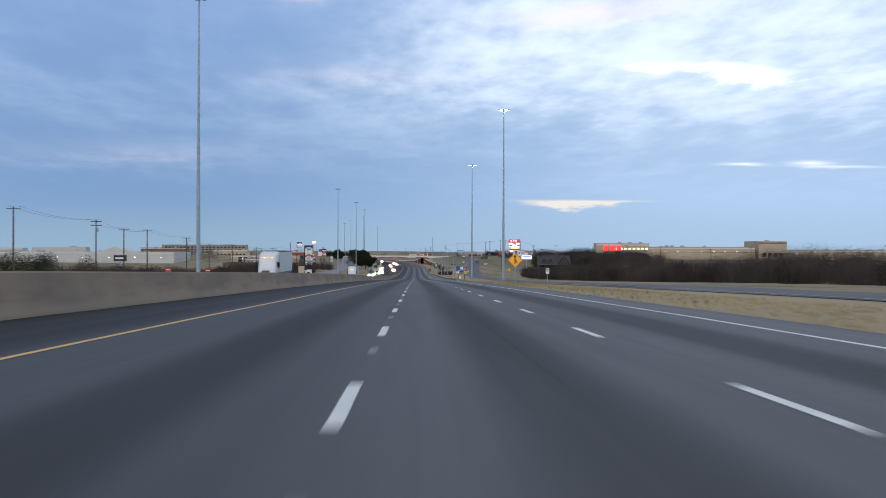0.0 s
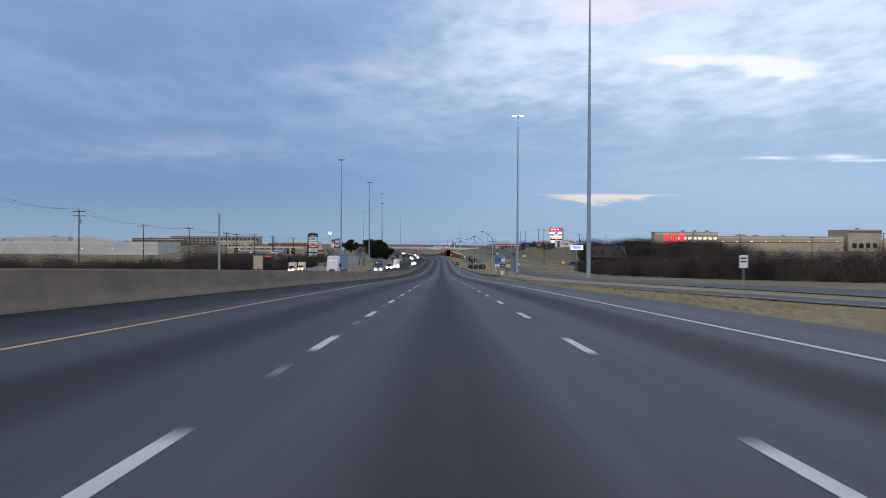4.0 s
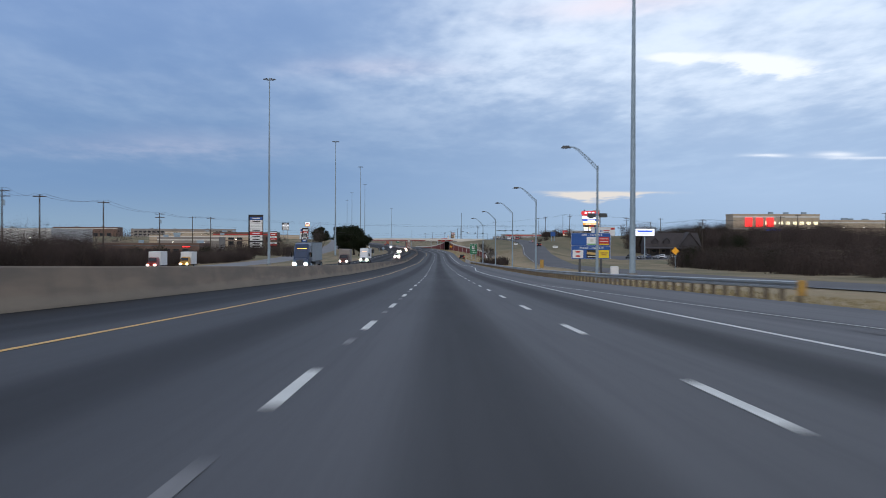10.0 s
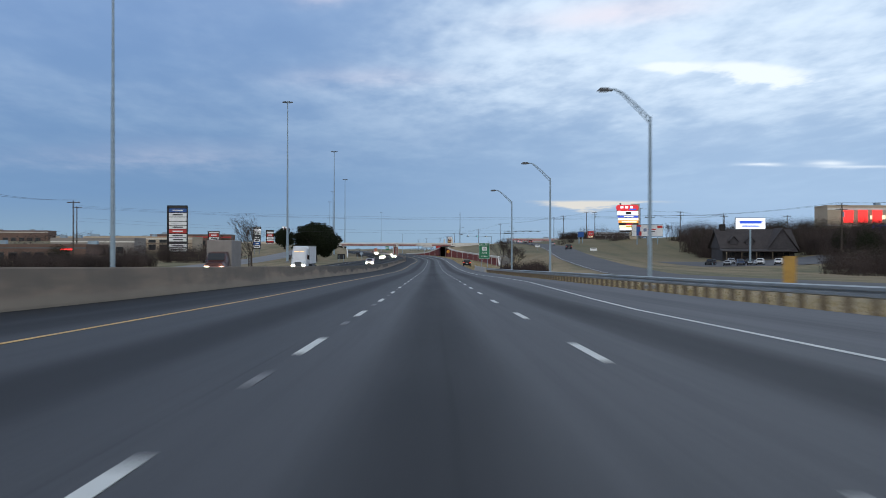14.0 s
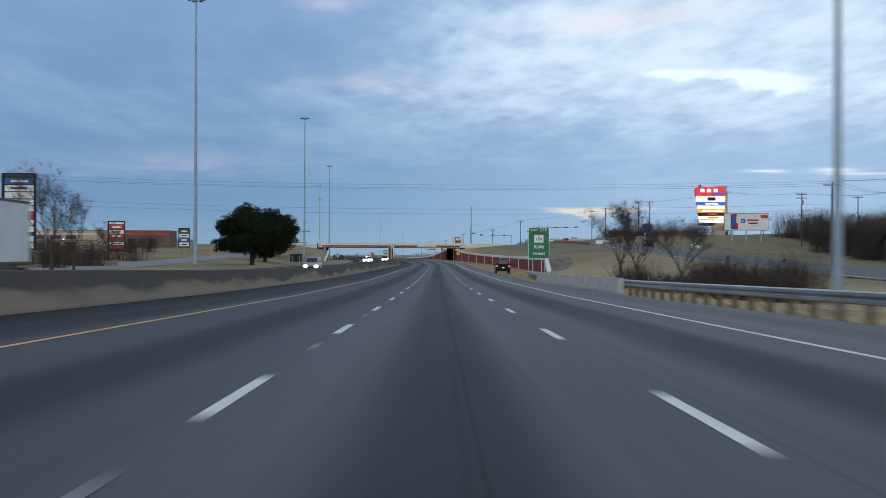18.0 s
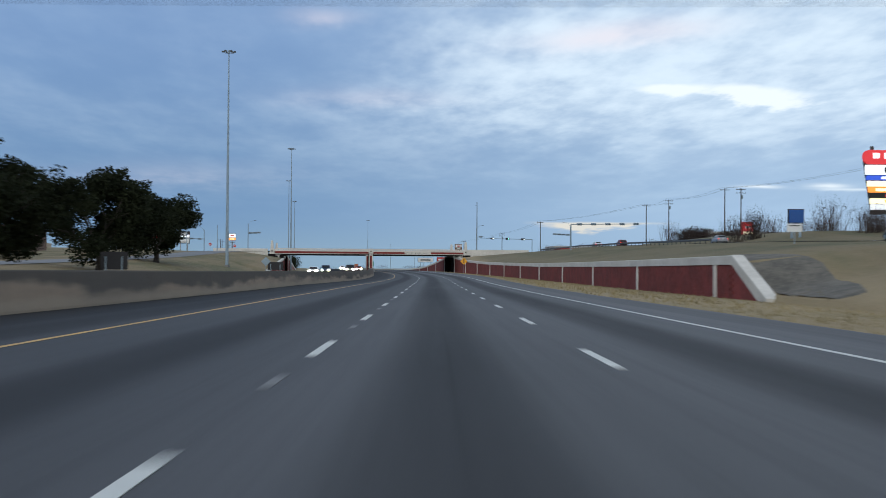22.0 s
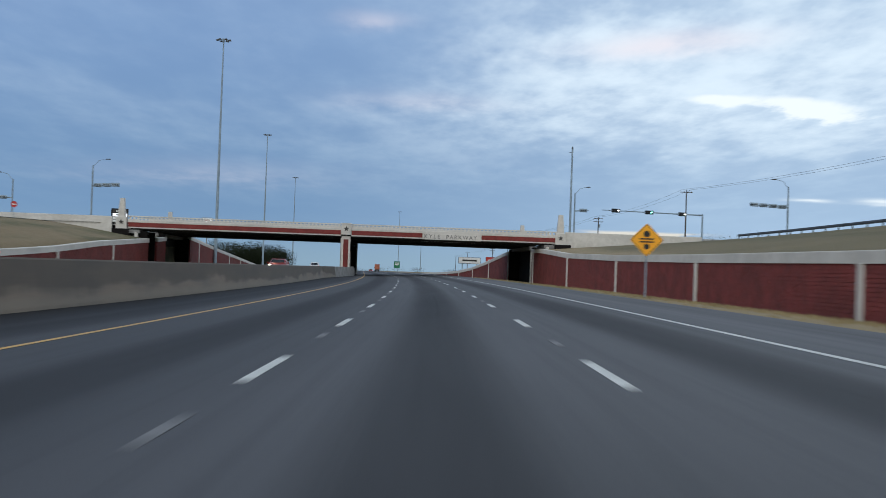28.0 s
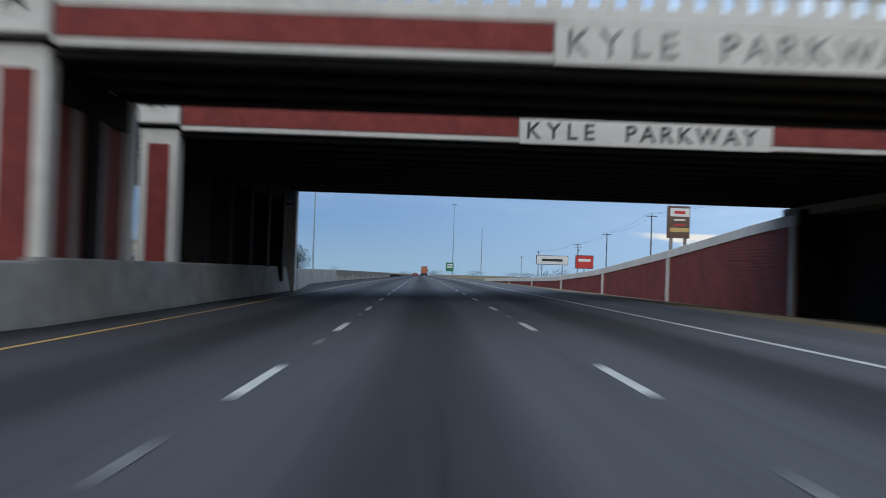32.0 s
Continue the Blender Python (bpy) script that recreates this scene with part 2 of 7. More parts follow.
def ground_material():
    """Dry winter grass, greener on the slopes, bare soil in patches."""
    m = bpy.data.materials.new("winter_grass")
    m.use_nodes = True
    t = m.node_tree
    b = t.nodes["Principled BSDF"]
    tc = t.nodes.new("ShaderNodeTexCoord")
    w = Nd(t, tc.outputs["Object"])
    sep = t.nodes.new("ShaderNodeSeparateXYZ")
    t.links.new(w.socket, sep.inputs[0])
    x, y = Nd(t, sep.outputs[0]), Nd(t, sep.outputs[1])
    bands = noise3(t, combine(t, x * 0.16, y * 0.014, 0.0), 1.0, 5.0, 0.6)
    a = noise3(t, w, 0.045, 5.0, 0.6)
    d = noise3(t, w, 0.5, 6.0, 0.7)
    e = noise3(t, w, 7.0, 4.0, 0.7)
    c = mix(t, (a * 0.4 + bands * 0.6).ramp(0.43, 0.60), (0.225, 0.170, 0.092), (0.098, 0.098, 0.040))
    c = mix(t, d.ramp(0.45, 0.7) * 0.65, c, (0.265, 0.205, 0.118))
    verge = x.ramp(29.0, 22.0) * x.ramp(4.0, 8.0)
    c = mix(t, verge * (d * 0.5 + 0.45), c, (0.340, 0.262, 0.150))
    c = mix(t, y.ramp(840, 900) * x.ramp(13, 18) * (a * 0.7 + 0.3), c, (0.100, 0.090, 0.042))
    c = mix(t, bands.ramp(0.60, 0.72) * d.ramp(0.35, 0.6) * 0.6, c, (0.060, 0.058, 0.030))
    c = mix(t, e.ramp(0.45, 0.75) * 0.55, c, (0.085, 0.070, 0.032))
    t.links.new(c.socket, b.inputs["Base Color"])
    b.inputs["Roughness"].default_value = 0.95
    n = t.nodes.new("ShaderNodeBump")
    n.inputs["Strength"].default_value, n.inputs["Distance"].default_value = 0.7, 0.12
    t.links.new((d * 0.5 + e * 0.5).socket, n.inputs["Height"])
    t.links.new(n.outputs[0], b.inputs["Normal"])
    return m


ASPHALT = road_material("worn_asphalt", (0.0090, 0.0092, 0.0106), (0.077, 0.078, 0.084))
ASPHALT_SIDE = material("side_asphalt", (0.072, 0.070, 0.074), (0.050, 0.049, 0.053), 0.75, scale=9, patch=0.08, bumpy=0.2)
ASPHALT_PALE = material("bleached_asphalt", (0.20, 0.20, 0.205), (0.145, 0.145, 0.15), 0.75, scale=9, patch=0.08, bumpy=0.15)
GRASS = ground_material()
PAINT = material("road_paint_white", (0.68, 0.69, 0.65), (0.47, 0.48, 0.46), 0.6, scale=5, patch=1.2, bumpy=0.1)
PAINT_OLD = material("road_paint_faded", (0.205, 0.205, 0.205), (0.12, 0.12, 0.125), 0.7, scale=6, patch=1.5, bumpy=0.1)
PAINT_Y = material("road_paint_yellow", (0.68, 0.40, 0.09), (0.44, 0.28, 0.10), 0.6, scale=5, patch=1.2, bumpy=0.1)


def barrier_material():
    """Weathered concrete: vertical runs, a sooty upper half farther on and a dusty paler foot."""
    m = bpy.data.materials.new("stained_concrete")
    m.use_nodes = True
    t = m.node_tree
    b = t.nodes["Principled BSDF"]
    tc, geo = t.nodes.new("ShaderNodeTexCoord"), t.nodes.new("ShaderNodeNewGeometry")
    local, place = t.nodes.new("ShaderNodeSeparateXYZ"), t.nodes.new("ShaderNodeSeparateXYZ")
    t.links.new(tc.outputs["Object"], local.inputs[0])
    t.links.new(geo.outputs["Position"], place.inputs[0])
    z, y = Nd(t, local.outputs[2]), Nd(t, place.outputs[1])
    cloudy = noise3(t, combine(t, y * 0.16, z * 0.9, 0.0), 1.0, 5.0, 0.6)
    runs = noise3(t, combine(t, y * 2.2, z * 0.25, 4.0), 1.0, 5.0, 0.65)
    grain = noise3(t, combine(t, y * 9.0, z * 9.0, 7.0), 1.0, 4.0, 0.7)
    c = mix(t, cloudy.ramp(0.35, 0.65), (0.275, 0.210, 0.150), (0.185, 0.148, 0.112))
    c = mix(t, runs.ramp(0.5, 0.72) * 0.55, c, (0.095, 0.083, 0.070))
    foot = (z + (cloudy - 0.5) * 0.5).ramp(0.42, 0.18)
    c = mix(t, foot * 0.45, c, (0.30, 0.255, 0.195))
    c = mix(t, y.ramp(965, 1120) * (cloudy * 0.5 + 0.2), c, (0.235, 0.228, 0.212))
    blotch = noise3(t, combine(t, y * 0.075, z * 0.35, 11.0), 1.0, 4.0, 0.55)
    soot = ((z + (cloudy - 0.5) * 0.9) * 0.45 + blotch * 0.8 + (runs - 0.5) * 0.2).ramp(0.56, 0.68) * (y.ramp(540, 680) * (y.ramp(1050, 970) * 0.34 + 0.38) + 0.14)
    c = mix(t, soot, c, (0.045, 0.040, 0.035))
    scuff = (y + (runs - 0.5) * 2.0).bump(932.5, 4.0) * (z + (runs - 0.5) * 0.1).bump(0.36, 0.14) + (y + (runs - 0.5)).bump(952.0, 3.6) * z.bump(0.30, 0.12)
    c = mix(t, scuff.op("MINIMUM", 0.85), c, (0.030, 0.027, 0.025))
    c = mix(t, grain.ramp(0.45, 0.75) * 0.3, c, (0.11, 0.095, 0.078))
    t.links.new(c.socket, b.inputs["Base Color"])
    b.inputs["Roughness"].default_value = 0.9
    n = t.nodes.new("ShaderNodeBump")
    n.inputs["Strength"].default_value, n.inputs["Distance"].default_value = 0.3, 0.02
    t.links.new(grain.socket, n.inputs["Height"])
    t.links.new(n.outputs[0], b.inputs["Normal"])
    return m


BARRIER = barrier_material()
BARRIER_NEW = material("pale_barrier_concrete", (0.34, 0.335, 0.315), (0.225, 0.222, 0.21), 0.9, scale=1.4, patch=0.35, bumpy=0.2)
CONCRETE = material("pale_concrete", (0.67, 0.645, 0.60), (0.54, 0.52, 0.48), 0.8, scale=2.5, patch=0.25, bumpy=0.15)
CONCRETE_GREY = material("grey_concrete", (0.27, 0.265, 0.255), (0.19, 0.185, 0.18), 0.85, scale=3, patch=0.3, bumpy=0.2)
# close to black: the shade under the bridge decks is put into this colour
SOFFIT = material("shade_dark_concrete", (0.042, 0.040, 0.038), (0.026, 0.025, 0.024), 0.85, scale=2, patch=0.3, bumpy=0.15)
# near-black concrete that paints in the deep shade below the bridges
UNDER_SHADE = material("shade_black_concrete", (0.017, 0.015, 0.014), (0.010, 0.009, 0.009), 0.9, scale=2, patch=0.3, bumpy=0.15)
APRON = material("grey_rubble", (0.155, 0.138, 0.112), (0.080, 0.073, 0.060), 0.9, scale=2.5, patch=0.6, bumpy=0.8)
RED_STONE = material("red_split_stone", (0.235, 0.040, 0.034), (0.135, 0.026, 0.022), 0.85, scale=2.2, patch=0.5, bumpy=0.9, fine_scale=9, spread=0.35)
RED_PLAIN = material("red_painted_concrete", (0.245, 0.040, 0.034), (0.155, 0.026, 0.022), 0.8, scale=3, patch=0.5, bumpy=0.15)
STEEL = material("galvanised_steel", (0.29, 0.37, 0.44), (0.22, 0.285, 0.34), 0.5, 0.2, scale=3, patch=0.5, bumpy=0.05)
STEEL_DARK = material("weathered_steel", (0.09, 0.095, 0.10), (0.055, 0.058, 0.062), 0.55, 0.4, scale=4, bumpy=0.05)
RAIL = material("guardrail_zinc", (0.42, 0.44, 0.45), (0.28, 0.295, 0.30), 0.42, 0.5, scale=4, patch=0.4, bumpy=0.06, spread=0.3)
POST_WOOD = material("weathered_post_wood", (0.19, 0.15, 0.105), (0.10, 0.082, 0.06), 0.9, scale=8, bumpy=0.3, spread=0.4)
POLE_WOOD = material("utility_pole_wood", (0.075, 0.058, 0.043), (0.045, 0.036, 0.029), 0.9, scale=6, bumpy=0.3)
BLACK = material("black_rubber", (0.018, 0.018, 0.019), None, 0.7, scale=8, bumpy=0.1)
DARK_PAINT = material("black_paint", (0.016, 0.016, 0.018), None, 0.35, scale=5, bumpy=0.02)
GLASS_DARK = material("tinted_glass", (0.018, 0.022, 0.028), None, 0.12, scale=2, bumpy=0.0)
WHITE = material("white_panel", (0.70, 0.71, 0.72), (0.58, 0.59, 0.60), 0.5, scale=2, patch=0.3, bumpy=0.03)
WHITE_WALL = material("white_metal_siding", (0.50, 0.50, 0.49), (0.40, 0.40, 0.40), 0.7, scale=1, patch=0.1, bumpy=0.1)
TAN_WALL = material("tan_stucco", (0.47, 0.39, 0.29), (0.39, 0.32, 0.235), 0.85, scale=1.5, patch=0.1, bumpy=0.2)
# tan dulled in the colour to give the far hotel its haze
HAZE_WALL = material("far_dull_stucco", (0.27, 0.245, 0.225), (0.21, 0.19, 0.175), 0.85, scale=1.5, patch=0.1, bumpy=0.1)
BROWN_WALL = material("brown_brick", (0.16, 0.10, 0.075), (0.11, 0.07, 0.055), 0.85, scale=2, patch=0.2, bumpy=0.2)
ROOF = material("grey_roof", (0.13, 0.13, 0.135), (0.09, 0.09, 0.095), 0.85, scale=2, bumpy=0.1)
SIGN_Y = material("sign_yellow_sheet", (0.95, 0.44, 0.010), (0.88, 0.39, 0.010), 0.45, scale=2, bumpy=0.02)
SIGN_G = material("sign_green_sheet", (0.012, 0.165, 0.075), (0.010, 0.135, 0.06), 0.45, scale=2, bumpy=0.02)
SIGN_B = material("sign_blue_sheet", (0.012, 0.085, 0.33), (0.010, 0.070, 0.27), 0.45, scale=2, bumpy=0.02)
SIGN_W = material("sign_white_sheet", (0.75, 0.76, 0.76), (0.66, 0.67, 0.67), 0.5, scale=2, bumpy=0.02)
SIGN_R = material("sign_red_sheet", (0.50, 0.03, 0.025), (0.40, 0.025, 0.02), 0.5, scale=2, bumpy=0.02)
SIGN_LOGO_Y = material("logo_yellow", (0.80, 0.60, 0.02), (0.70, 0.52, 0.02), 0.5, scale=2, bumpy=0.02)
SIGN_LEAF = material("logo_green", (0.16, 0.42, 0.12), (0.13, 0.36, 0.10), 0.5, scale=2, bumpy=0.02)
SIGN_TAN = material("logo_tan", (0.55, 0.38, 0.14), (0.46, 0.31, 0.11), 0.5, scale=2, bumpy=0.02)
SIGN_DULL = material("logo_dull_red", (0.36, 0.14, 0.03), (0.30, 0.11, 0.03), 0.5, scale=2, bumpy=0.02)
MARKER = material("faded_yellow_marker", (0.42, 0.25, 0.05), (0.28, 0.17, 0.05), 0.7, scale=4, patch=1.0, bumpy=0.05)
LETTER_WORN = material("worn_cast_letters", (0.34, 0.33, 0.31), (0.17, 0.165, 0.155), 0.7, scale=2, patch=1.2, bumpy=0.02)
LETTER = material("cast_letter_bronze", (0.075, 0.070, 0.066), (0.05, 0.047, 0.045), 0.6, scale=2, bumpy=0.02)
SIGN_K = material("sign_black_ink", (0.014, 0.014, 0.014), None, 0.5, scale=2, bumpy=0.0)
LEAF = material("oak_leaves", (0.024, 0.030, 0.015), (0.011, 0.015, 0.008), 1.05, scale=0.9, patch=0.3, bumpy=0.0)
BARK = material("dark_bark", (0.045, 0.037, 0.030), (0.026, 0.022, 0.018), 0.95, scale=6, bumpy=0.5)
TWIG = material("bare_twigs", (0.060, 0.046, 0.037), (0.034, 0.027, 0.023), 0.95, scale=3, bumpy=0.0)
BRUSH = material("winter_brush", (0.086, 0.066, 0.060), (0.030, 0.025, 0.023), 0.95, scale=0.25, patch=0.035, bumpy=0.0)
GRASS_TUFT = material("dry_grass_blades", (0.36, 0.29, 0.155), (0.21, 0.175, 0.085), 0.95, scale=0.6, patch=0.05, bumpy=0.0)
HEADLIGHT = lamp_material("headlight_glow", (1.0, 0.80, 0.54), 220.0)
TAIL = lamp_material("tail_light_glow", (1.0, 0.06, 0.03), 1.7)
AMBER = lamp_material("amber_marker_glow", (1.0, 0.42, 0.05), 7.0)
MASTLIGHT = lamp_material("mast_lamp_glow", (1.0, 0.97, 0.90), 16.0)
WALLIGHT = lamp_material("wall_lamp_glow", (1.0, 0.93, 0.78), 6.0)
RED_LED = lamp_material("red_sign_glow", (1.0, 0.035, 0.03), 1.3)
BLUE_LED = lamp_material("blue_sign_glow", (0.05, 0.16, 1.0), 0.9)
LIT_WHITE = lamp_material("lit_sign_white", (0.95, 0.96, 1.0), 0.75)
LIT_WARM = lamp_material("lit_sign_warm", (1.0, 0.86, 0.55), 1.0)
LIT_ORANGE = lamp_material("lit_sign_orange", (1.0, 0.33, 0.05), 0.8)
LIT_BLUE = lamp_material("lit_sign_blue", (0.04, 0.10, 0.62), 0.6)
LIT_RED = lamp_material("lit_sign_red", (0.75, 0.04, 0.05), 0.45)
LIT_GREEN = lamp_material("green_signal_glow", (0.25, 1.0, 0.75), 6.0)
LIT_SIGNAL = lamp_material("white_signal_glow", (1.0, 0.98, 0.92), 4.0)

for dull in (UNDER_SHADE, SOFFIT, LEAF, BRUSH, DARK_PAINT):
    dull.node_tree.nodes["Principled BSDF"].inputs["Specular IOR Level"].default_value = 0.12

# ---- the lie of the land ----
R_CURVE, S_CURVE, S_END = 2720.0, 930.0, 1190.0


def road_z(s):
    return float(np.interp(s, PROFILE_S, PROFILE_Z))


def bank(s):
    return 0.031 * min(1.0, max(0.0, (s - 880) / 90))


def at(s, u, h=0.0):
    """The place s metres along the road, u metres right of the middle lane's centre and h above the road there."""
    if s < S_CURVE:
        return Vector((u, s, road_z(s) + h))
    a, on = (min(s, S_END) - S_CURVE) / R_CURVE, max(0.0, s - S_END)
    return Vector((-R_CURVE + (R_CURVE + u) * math.cos(a) - on * math.sin(a), S_CURVE + (R_CURVE + u) * math.sin(a) + on * math.cos(a), road_z(s) + h))


def heading(s):
    return math.degrees(max(0.0, min(s, S_END) - S_CURVE) / R_CURVE)


def stand(s, u, h=0.0, turn=0.0):
    """The pose of a thing that stands there, its y along the road."""
    p = at(s, u, h)
    return pose(p.x, p.y, p.z, 0, 0, heading(s) + turn)


def frontage_u(s):
    return float(np.interp(s, [0, 640, 800, 900, 1000, 1150, 1400], [30, 30, 36, 43, 48, 52, 52]))


def frontage_z(s):
    return float(np.interp(s, [0, 690, 760, 806, 870, 944, 1040, 1100, 1180, 1240, 1500], [-0.35, -0.1, 1.3, 2.4, 3.6, 5.2, 6.6, 7.1, 7.0, 6.5, 1.0]))


def frontage_left_z(s):
    return float(np.interp(s, [0, 500, 670, 760, 860, 940, 1040, 1130, 1180, 1260, 1500], [-1.1, -0.9, -0.7, -0.3, 0.5, 1.7, 3.4, 5.4, 6.2, 5.6, 1.0]))


def opposite_z(s):
    return float(np.interp(s, [690, 820, 900, 955, 1050, 1140], [0.03, 0.40, 0.46, 0.74, 0.74, 0.60]))


WALL_U, WALL_TO = 20.0, 1420.0


def wall_top(s):
    return float(np.interp(s, [862, 869, 905, 1000, 1063, 1094, 1125, 1156, 1182, 1222, 1254, 1285, 1316, 1350, 1420], [-0.25, 2.3, 2.3, 2.4, 2.7, 2.9, 3.2, 3.75, 4.8, 4.8, 3.3, 2.0, 1.2, 0.85, 0.4]))


LWALL_U = -37.2


def left_wall_top(s):
    return float(np.interp(s, [1088, 1100, 1112, 1130, 1150, 1182, 1200, 1222, 1261, 1314, 1380], [0.0, 0.9, 1.5, 2.1, 3.1, 4.2, 4.9, 5.5, 4.0, 2.3, 0.3]))


def right_recess(s):
    return 1189.3 <= s <= 1217.9


def under_bridge(s):
    return 1180.3 <= s <= 1187.0 or 1195.3 <= s <= 1221.4


def ground_rel(s, u):
    if u >= 0:
        if u <= 20.3 or (right_recess(s) and u <= 22.15):
            low = float(np.interp(s, [380, 480], [-0.32, -0.62]))
            return float(np.interp(u, [0, 8.6, 9.4, 14, 20], [-0.35, -0.35, -0.10, low * 0.5, low])) + bank(s) * min(u, 9.0) - 0.03 * max(0, u - 9) * bank(s) / 0.031
        f, uf = frontage_z(s), frontage_u(s)
        edge = float(np.interp(s, [380, 480], [-0.34, -0.6])) if s < 850 else max(-0.5, wall_top(s) - 0.12) if s < WALL_TO else -0.4
        hill = float(np.interp(s, [300, 700, 1000, 1300], [2.0, 3.5, 3.0, 0.5]))
        far = float(np.interp(s, [0, 500, 800, 1100, 1400], [2.0, 5.0, 8.5, 4.0, 1.0]))
        natural = float(np.interp(s, [0, 600, 700, 780, 820, 864, 920, 960, 997, 1060, 1120, 1200, 1300, 1450], [-0.3, -0.3, -0.4, 0.0, 0.2, 0.8, 3.0, 5.8, 8.6, 9.2, 8.8, 7.2, 4.5, 1.0]))
        return float(np.interp(u, [20, uf - 6.0, uf + 6.0, uf + 18.0, uf + 40, uf + 60, uf + 110], [edge, f - 0.12, f - 0.12, natural, natural, natural + 0.4, max(natural, f) + hill * 0.3 + far * 0.3]))
    if u >= -27.5:
        o = opposite_z(s)
        return float(np.interp(-u, [0, 9.8, 11.0, 19.0, 26.0, 27.5], [-0.35, -0.35, -0.27, -0.27, o - 0.3, o - 0.2])) + bank(s) * u
    f = frontage_left_z(s)
    inner = opposite_z(s) - 0.1
    step = max(inner, left_wall_top(s) - 0.12) if 1088 < s < 1380 else inner
    if u > LWALL_U - 0.3 or (under_bridge(s) and u > -39.85):
        return float(np.interp(-u, [27.5, 37.2], [inner, inner + 0.1])) + bank(s) * -27
    a = step if 1088 < s < 1380 else inner + bank(s) * -27
    return float(np.interp(-u, [37.2, 50, 64, 74, 160], [a, f - 0.12, f - 0.12, f + 0.2, f + 1.5]))


def far_level(s):
    return float(np.interp(s, [-400, 500, 900, 1600, 2600], [-1.0, -7.0, -10.0, -17.0, -20.0]))


def ground_z(s, u):
    near = road_z(s) + ground_rel(s, max(-200, min(200, u)))
    k = min(1.0, max(0.0, (abs(u) - 170) / 500))
    k = k * k * (3 - 2 * k)
    rough = 0.0 if abs(u) < 75 else 0.5 * noise.noise(Vector((s * 0.012, u * 0.02, 1.7)))
    return near * (1 - k) + far_level(s) * k + rough * min(1.0, (abs(u) - 60) / 60 if abs(u) > 60 else 0)


# ---- mesh building ----
class Shape:
    """Collects vertices and faces of one mesh."""

    def __init__(self):
        self.v, self.f = [], []

    def add(self, verts, faces):
        n = len(self.v)
        self.v.extend(tuple(p) for p in verts)
        self.f.extend(tuple(n + i for i in q) for q in faces)
        return self

    def box(self, centre, size, turn=None, taper=1.0, edge=0.0):
        """A box; with edge its upright and top edges are cut."""
        x, y, z = (c * 0.5 for c in size)
        pts = []
        if edge:
            rings = [(-z, 0.0), (z - edge, 0.0), (z, edge)]
            for h, inset in rings:
                a, b = (x - inset) * (taper if h > 0 else 1), (y - inset) * (taper if h > 0 else 1)
                e = min(edge, a * 0.4, b * 0.4)
                pts += [(-a + e, -b, h), (a - e, -b, h), (a, -b + e, h), (a, b - e, h), (a - e, b, h), (-a + e, b, h), (-a, b - e, h), (-a, -b + e, h)]
            faces = [tuple(reversed(range(8))), tuple(range(16, 24))]
            for r in (0, 8):
                faces += [(r + i, r + (i + 1) % 8, r + 8 + (i + 1) % 8, r + 8 + i) for i in range(8)]
        else:
            t = taper
            pts = [(-x, -y, -z), (x, -y, -z), (x, y, -z), (-x, y, -z), (-x * t, -y * t, z), (x * t, -y * t, z), (x * t, y * t, z), (-x * t, y * t, z)]
            faces = [(3, 2, 1, 0), (4, 5, 6, 7), (0, 1, 5, 4), (1, 2, 6, 5), (2, 3, 7, 6), (3, 0, 4, 7)]
        m = turn.to_matrix() if turn else None
        c = Vector(centre)
        return self.add([(m @ Vector(p) if m else Vector(p)) + c for p in pts], faces)

    def tube(self, a, b, r0, r1=None, n=8, caps=True):
        a, b = Vector(a), Vector(b)
        r1 = r0 if r1 is None else r1
        w = (b - a).normalized()
        side = w.orthogonal().normalized()
        other = w.cross(side)
        pts = []
        for p, r in ((a, r0), (b, r1)):
            pts += [p + (side * math.cos(6.28318 * i / n) + other * math.sin(6.28318 * i / n)) * r for i in range(n)]
        faces = [(i, (i + 1) % n, n + (i + 1) % n, n + i) for i in range(n)]
        if caps:
            faces += [tuple(reversed(range(n))), tuple(range(n, 2 * n))]
        return self.add(pts, faces)

    def path(self, pts, radii, n=8):
        for i in range(len(pts) - 1):
            self.tube(pts[i], pts[i + 1], radii[i], radii[i + 1], n)
        return self

    def sweep(self, rings, closed=True, caps=True):
        """Joins rings of equally many points."""
        k = len(rings[0])
        base = len(self.v)
        for r in rings:
            self.v.extend(tuple(p) for p in r)
        for j in range(len(rings) - 1):
            for i in range(k if closed else k - 1):
                a, b = base + j * k + i, base + j * k + (i + 1) % k
                self.f.append((a, b, b + k, a + k))
        if caps and closed:
            self.f.append(tuple(base + i for i in reversed(range(k))))
            e = base + (len(rings) - 1) * k
            self.f.append(tuple(e + i for i in range(k)))
        return self

    def mesh(self, name, mat, smooth=False):
        me = bpy.data.meshes.new(name)
        me.from_pydata(self.v, [], self.f)
        me.materials.append(mat)
        if smooth:
            for p in me.polygons:
                p.use_smooth = True
        me.update()
        return me


def tidy(me):
    bm = bmesh.new()
    bm.from_mesh(me)
    bmesh.ops.recalc_face_normals(bm, faces=bm.faces)
    bm.to_mesh(me)
    bm.free()
    return me


def part(name, shape, mat, parent, label="", smooth=False, m=None):
    me = shape if isinstance(shape, bpy.types.Mesh) else tidy(shape.mesh(name, mat, smooth))
    ob = new(name, me)
    ob.parent = parent
    if m is not None:
        ob.matrix_basis = m
    if label:
        tagged(ob, label)
    return ob


def thing(name, m, label, category, group="", kind=""):
    ob = new(name)
    ob.matrix_basis = m
    return tagged(ob, label, category, group, kind)


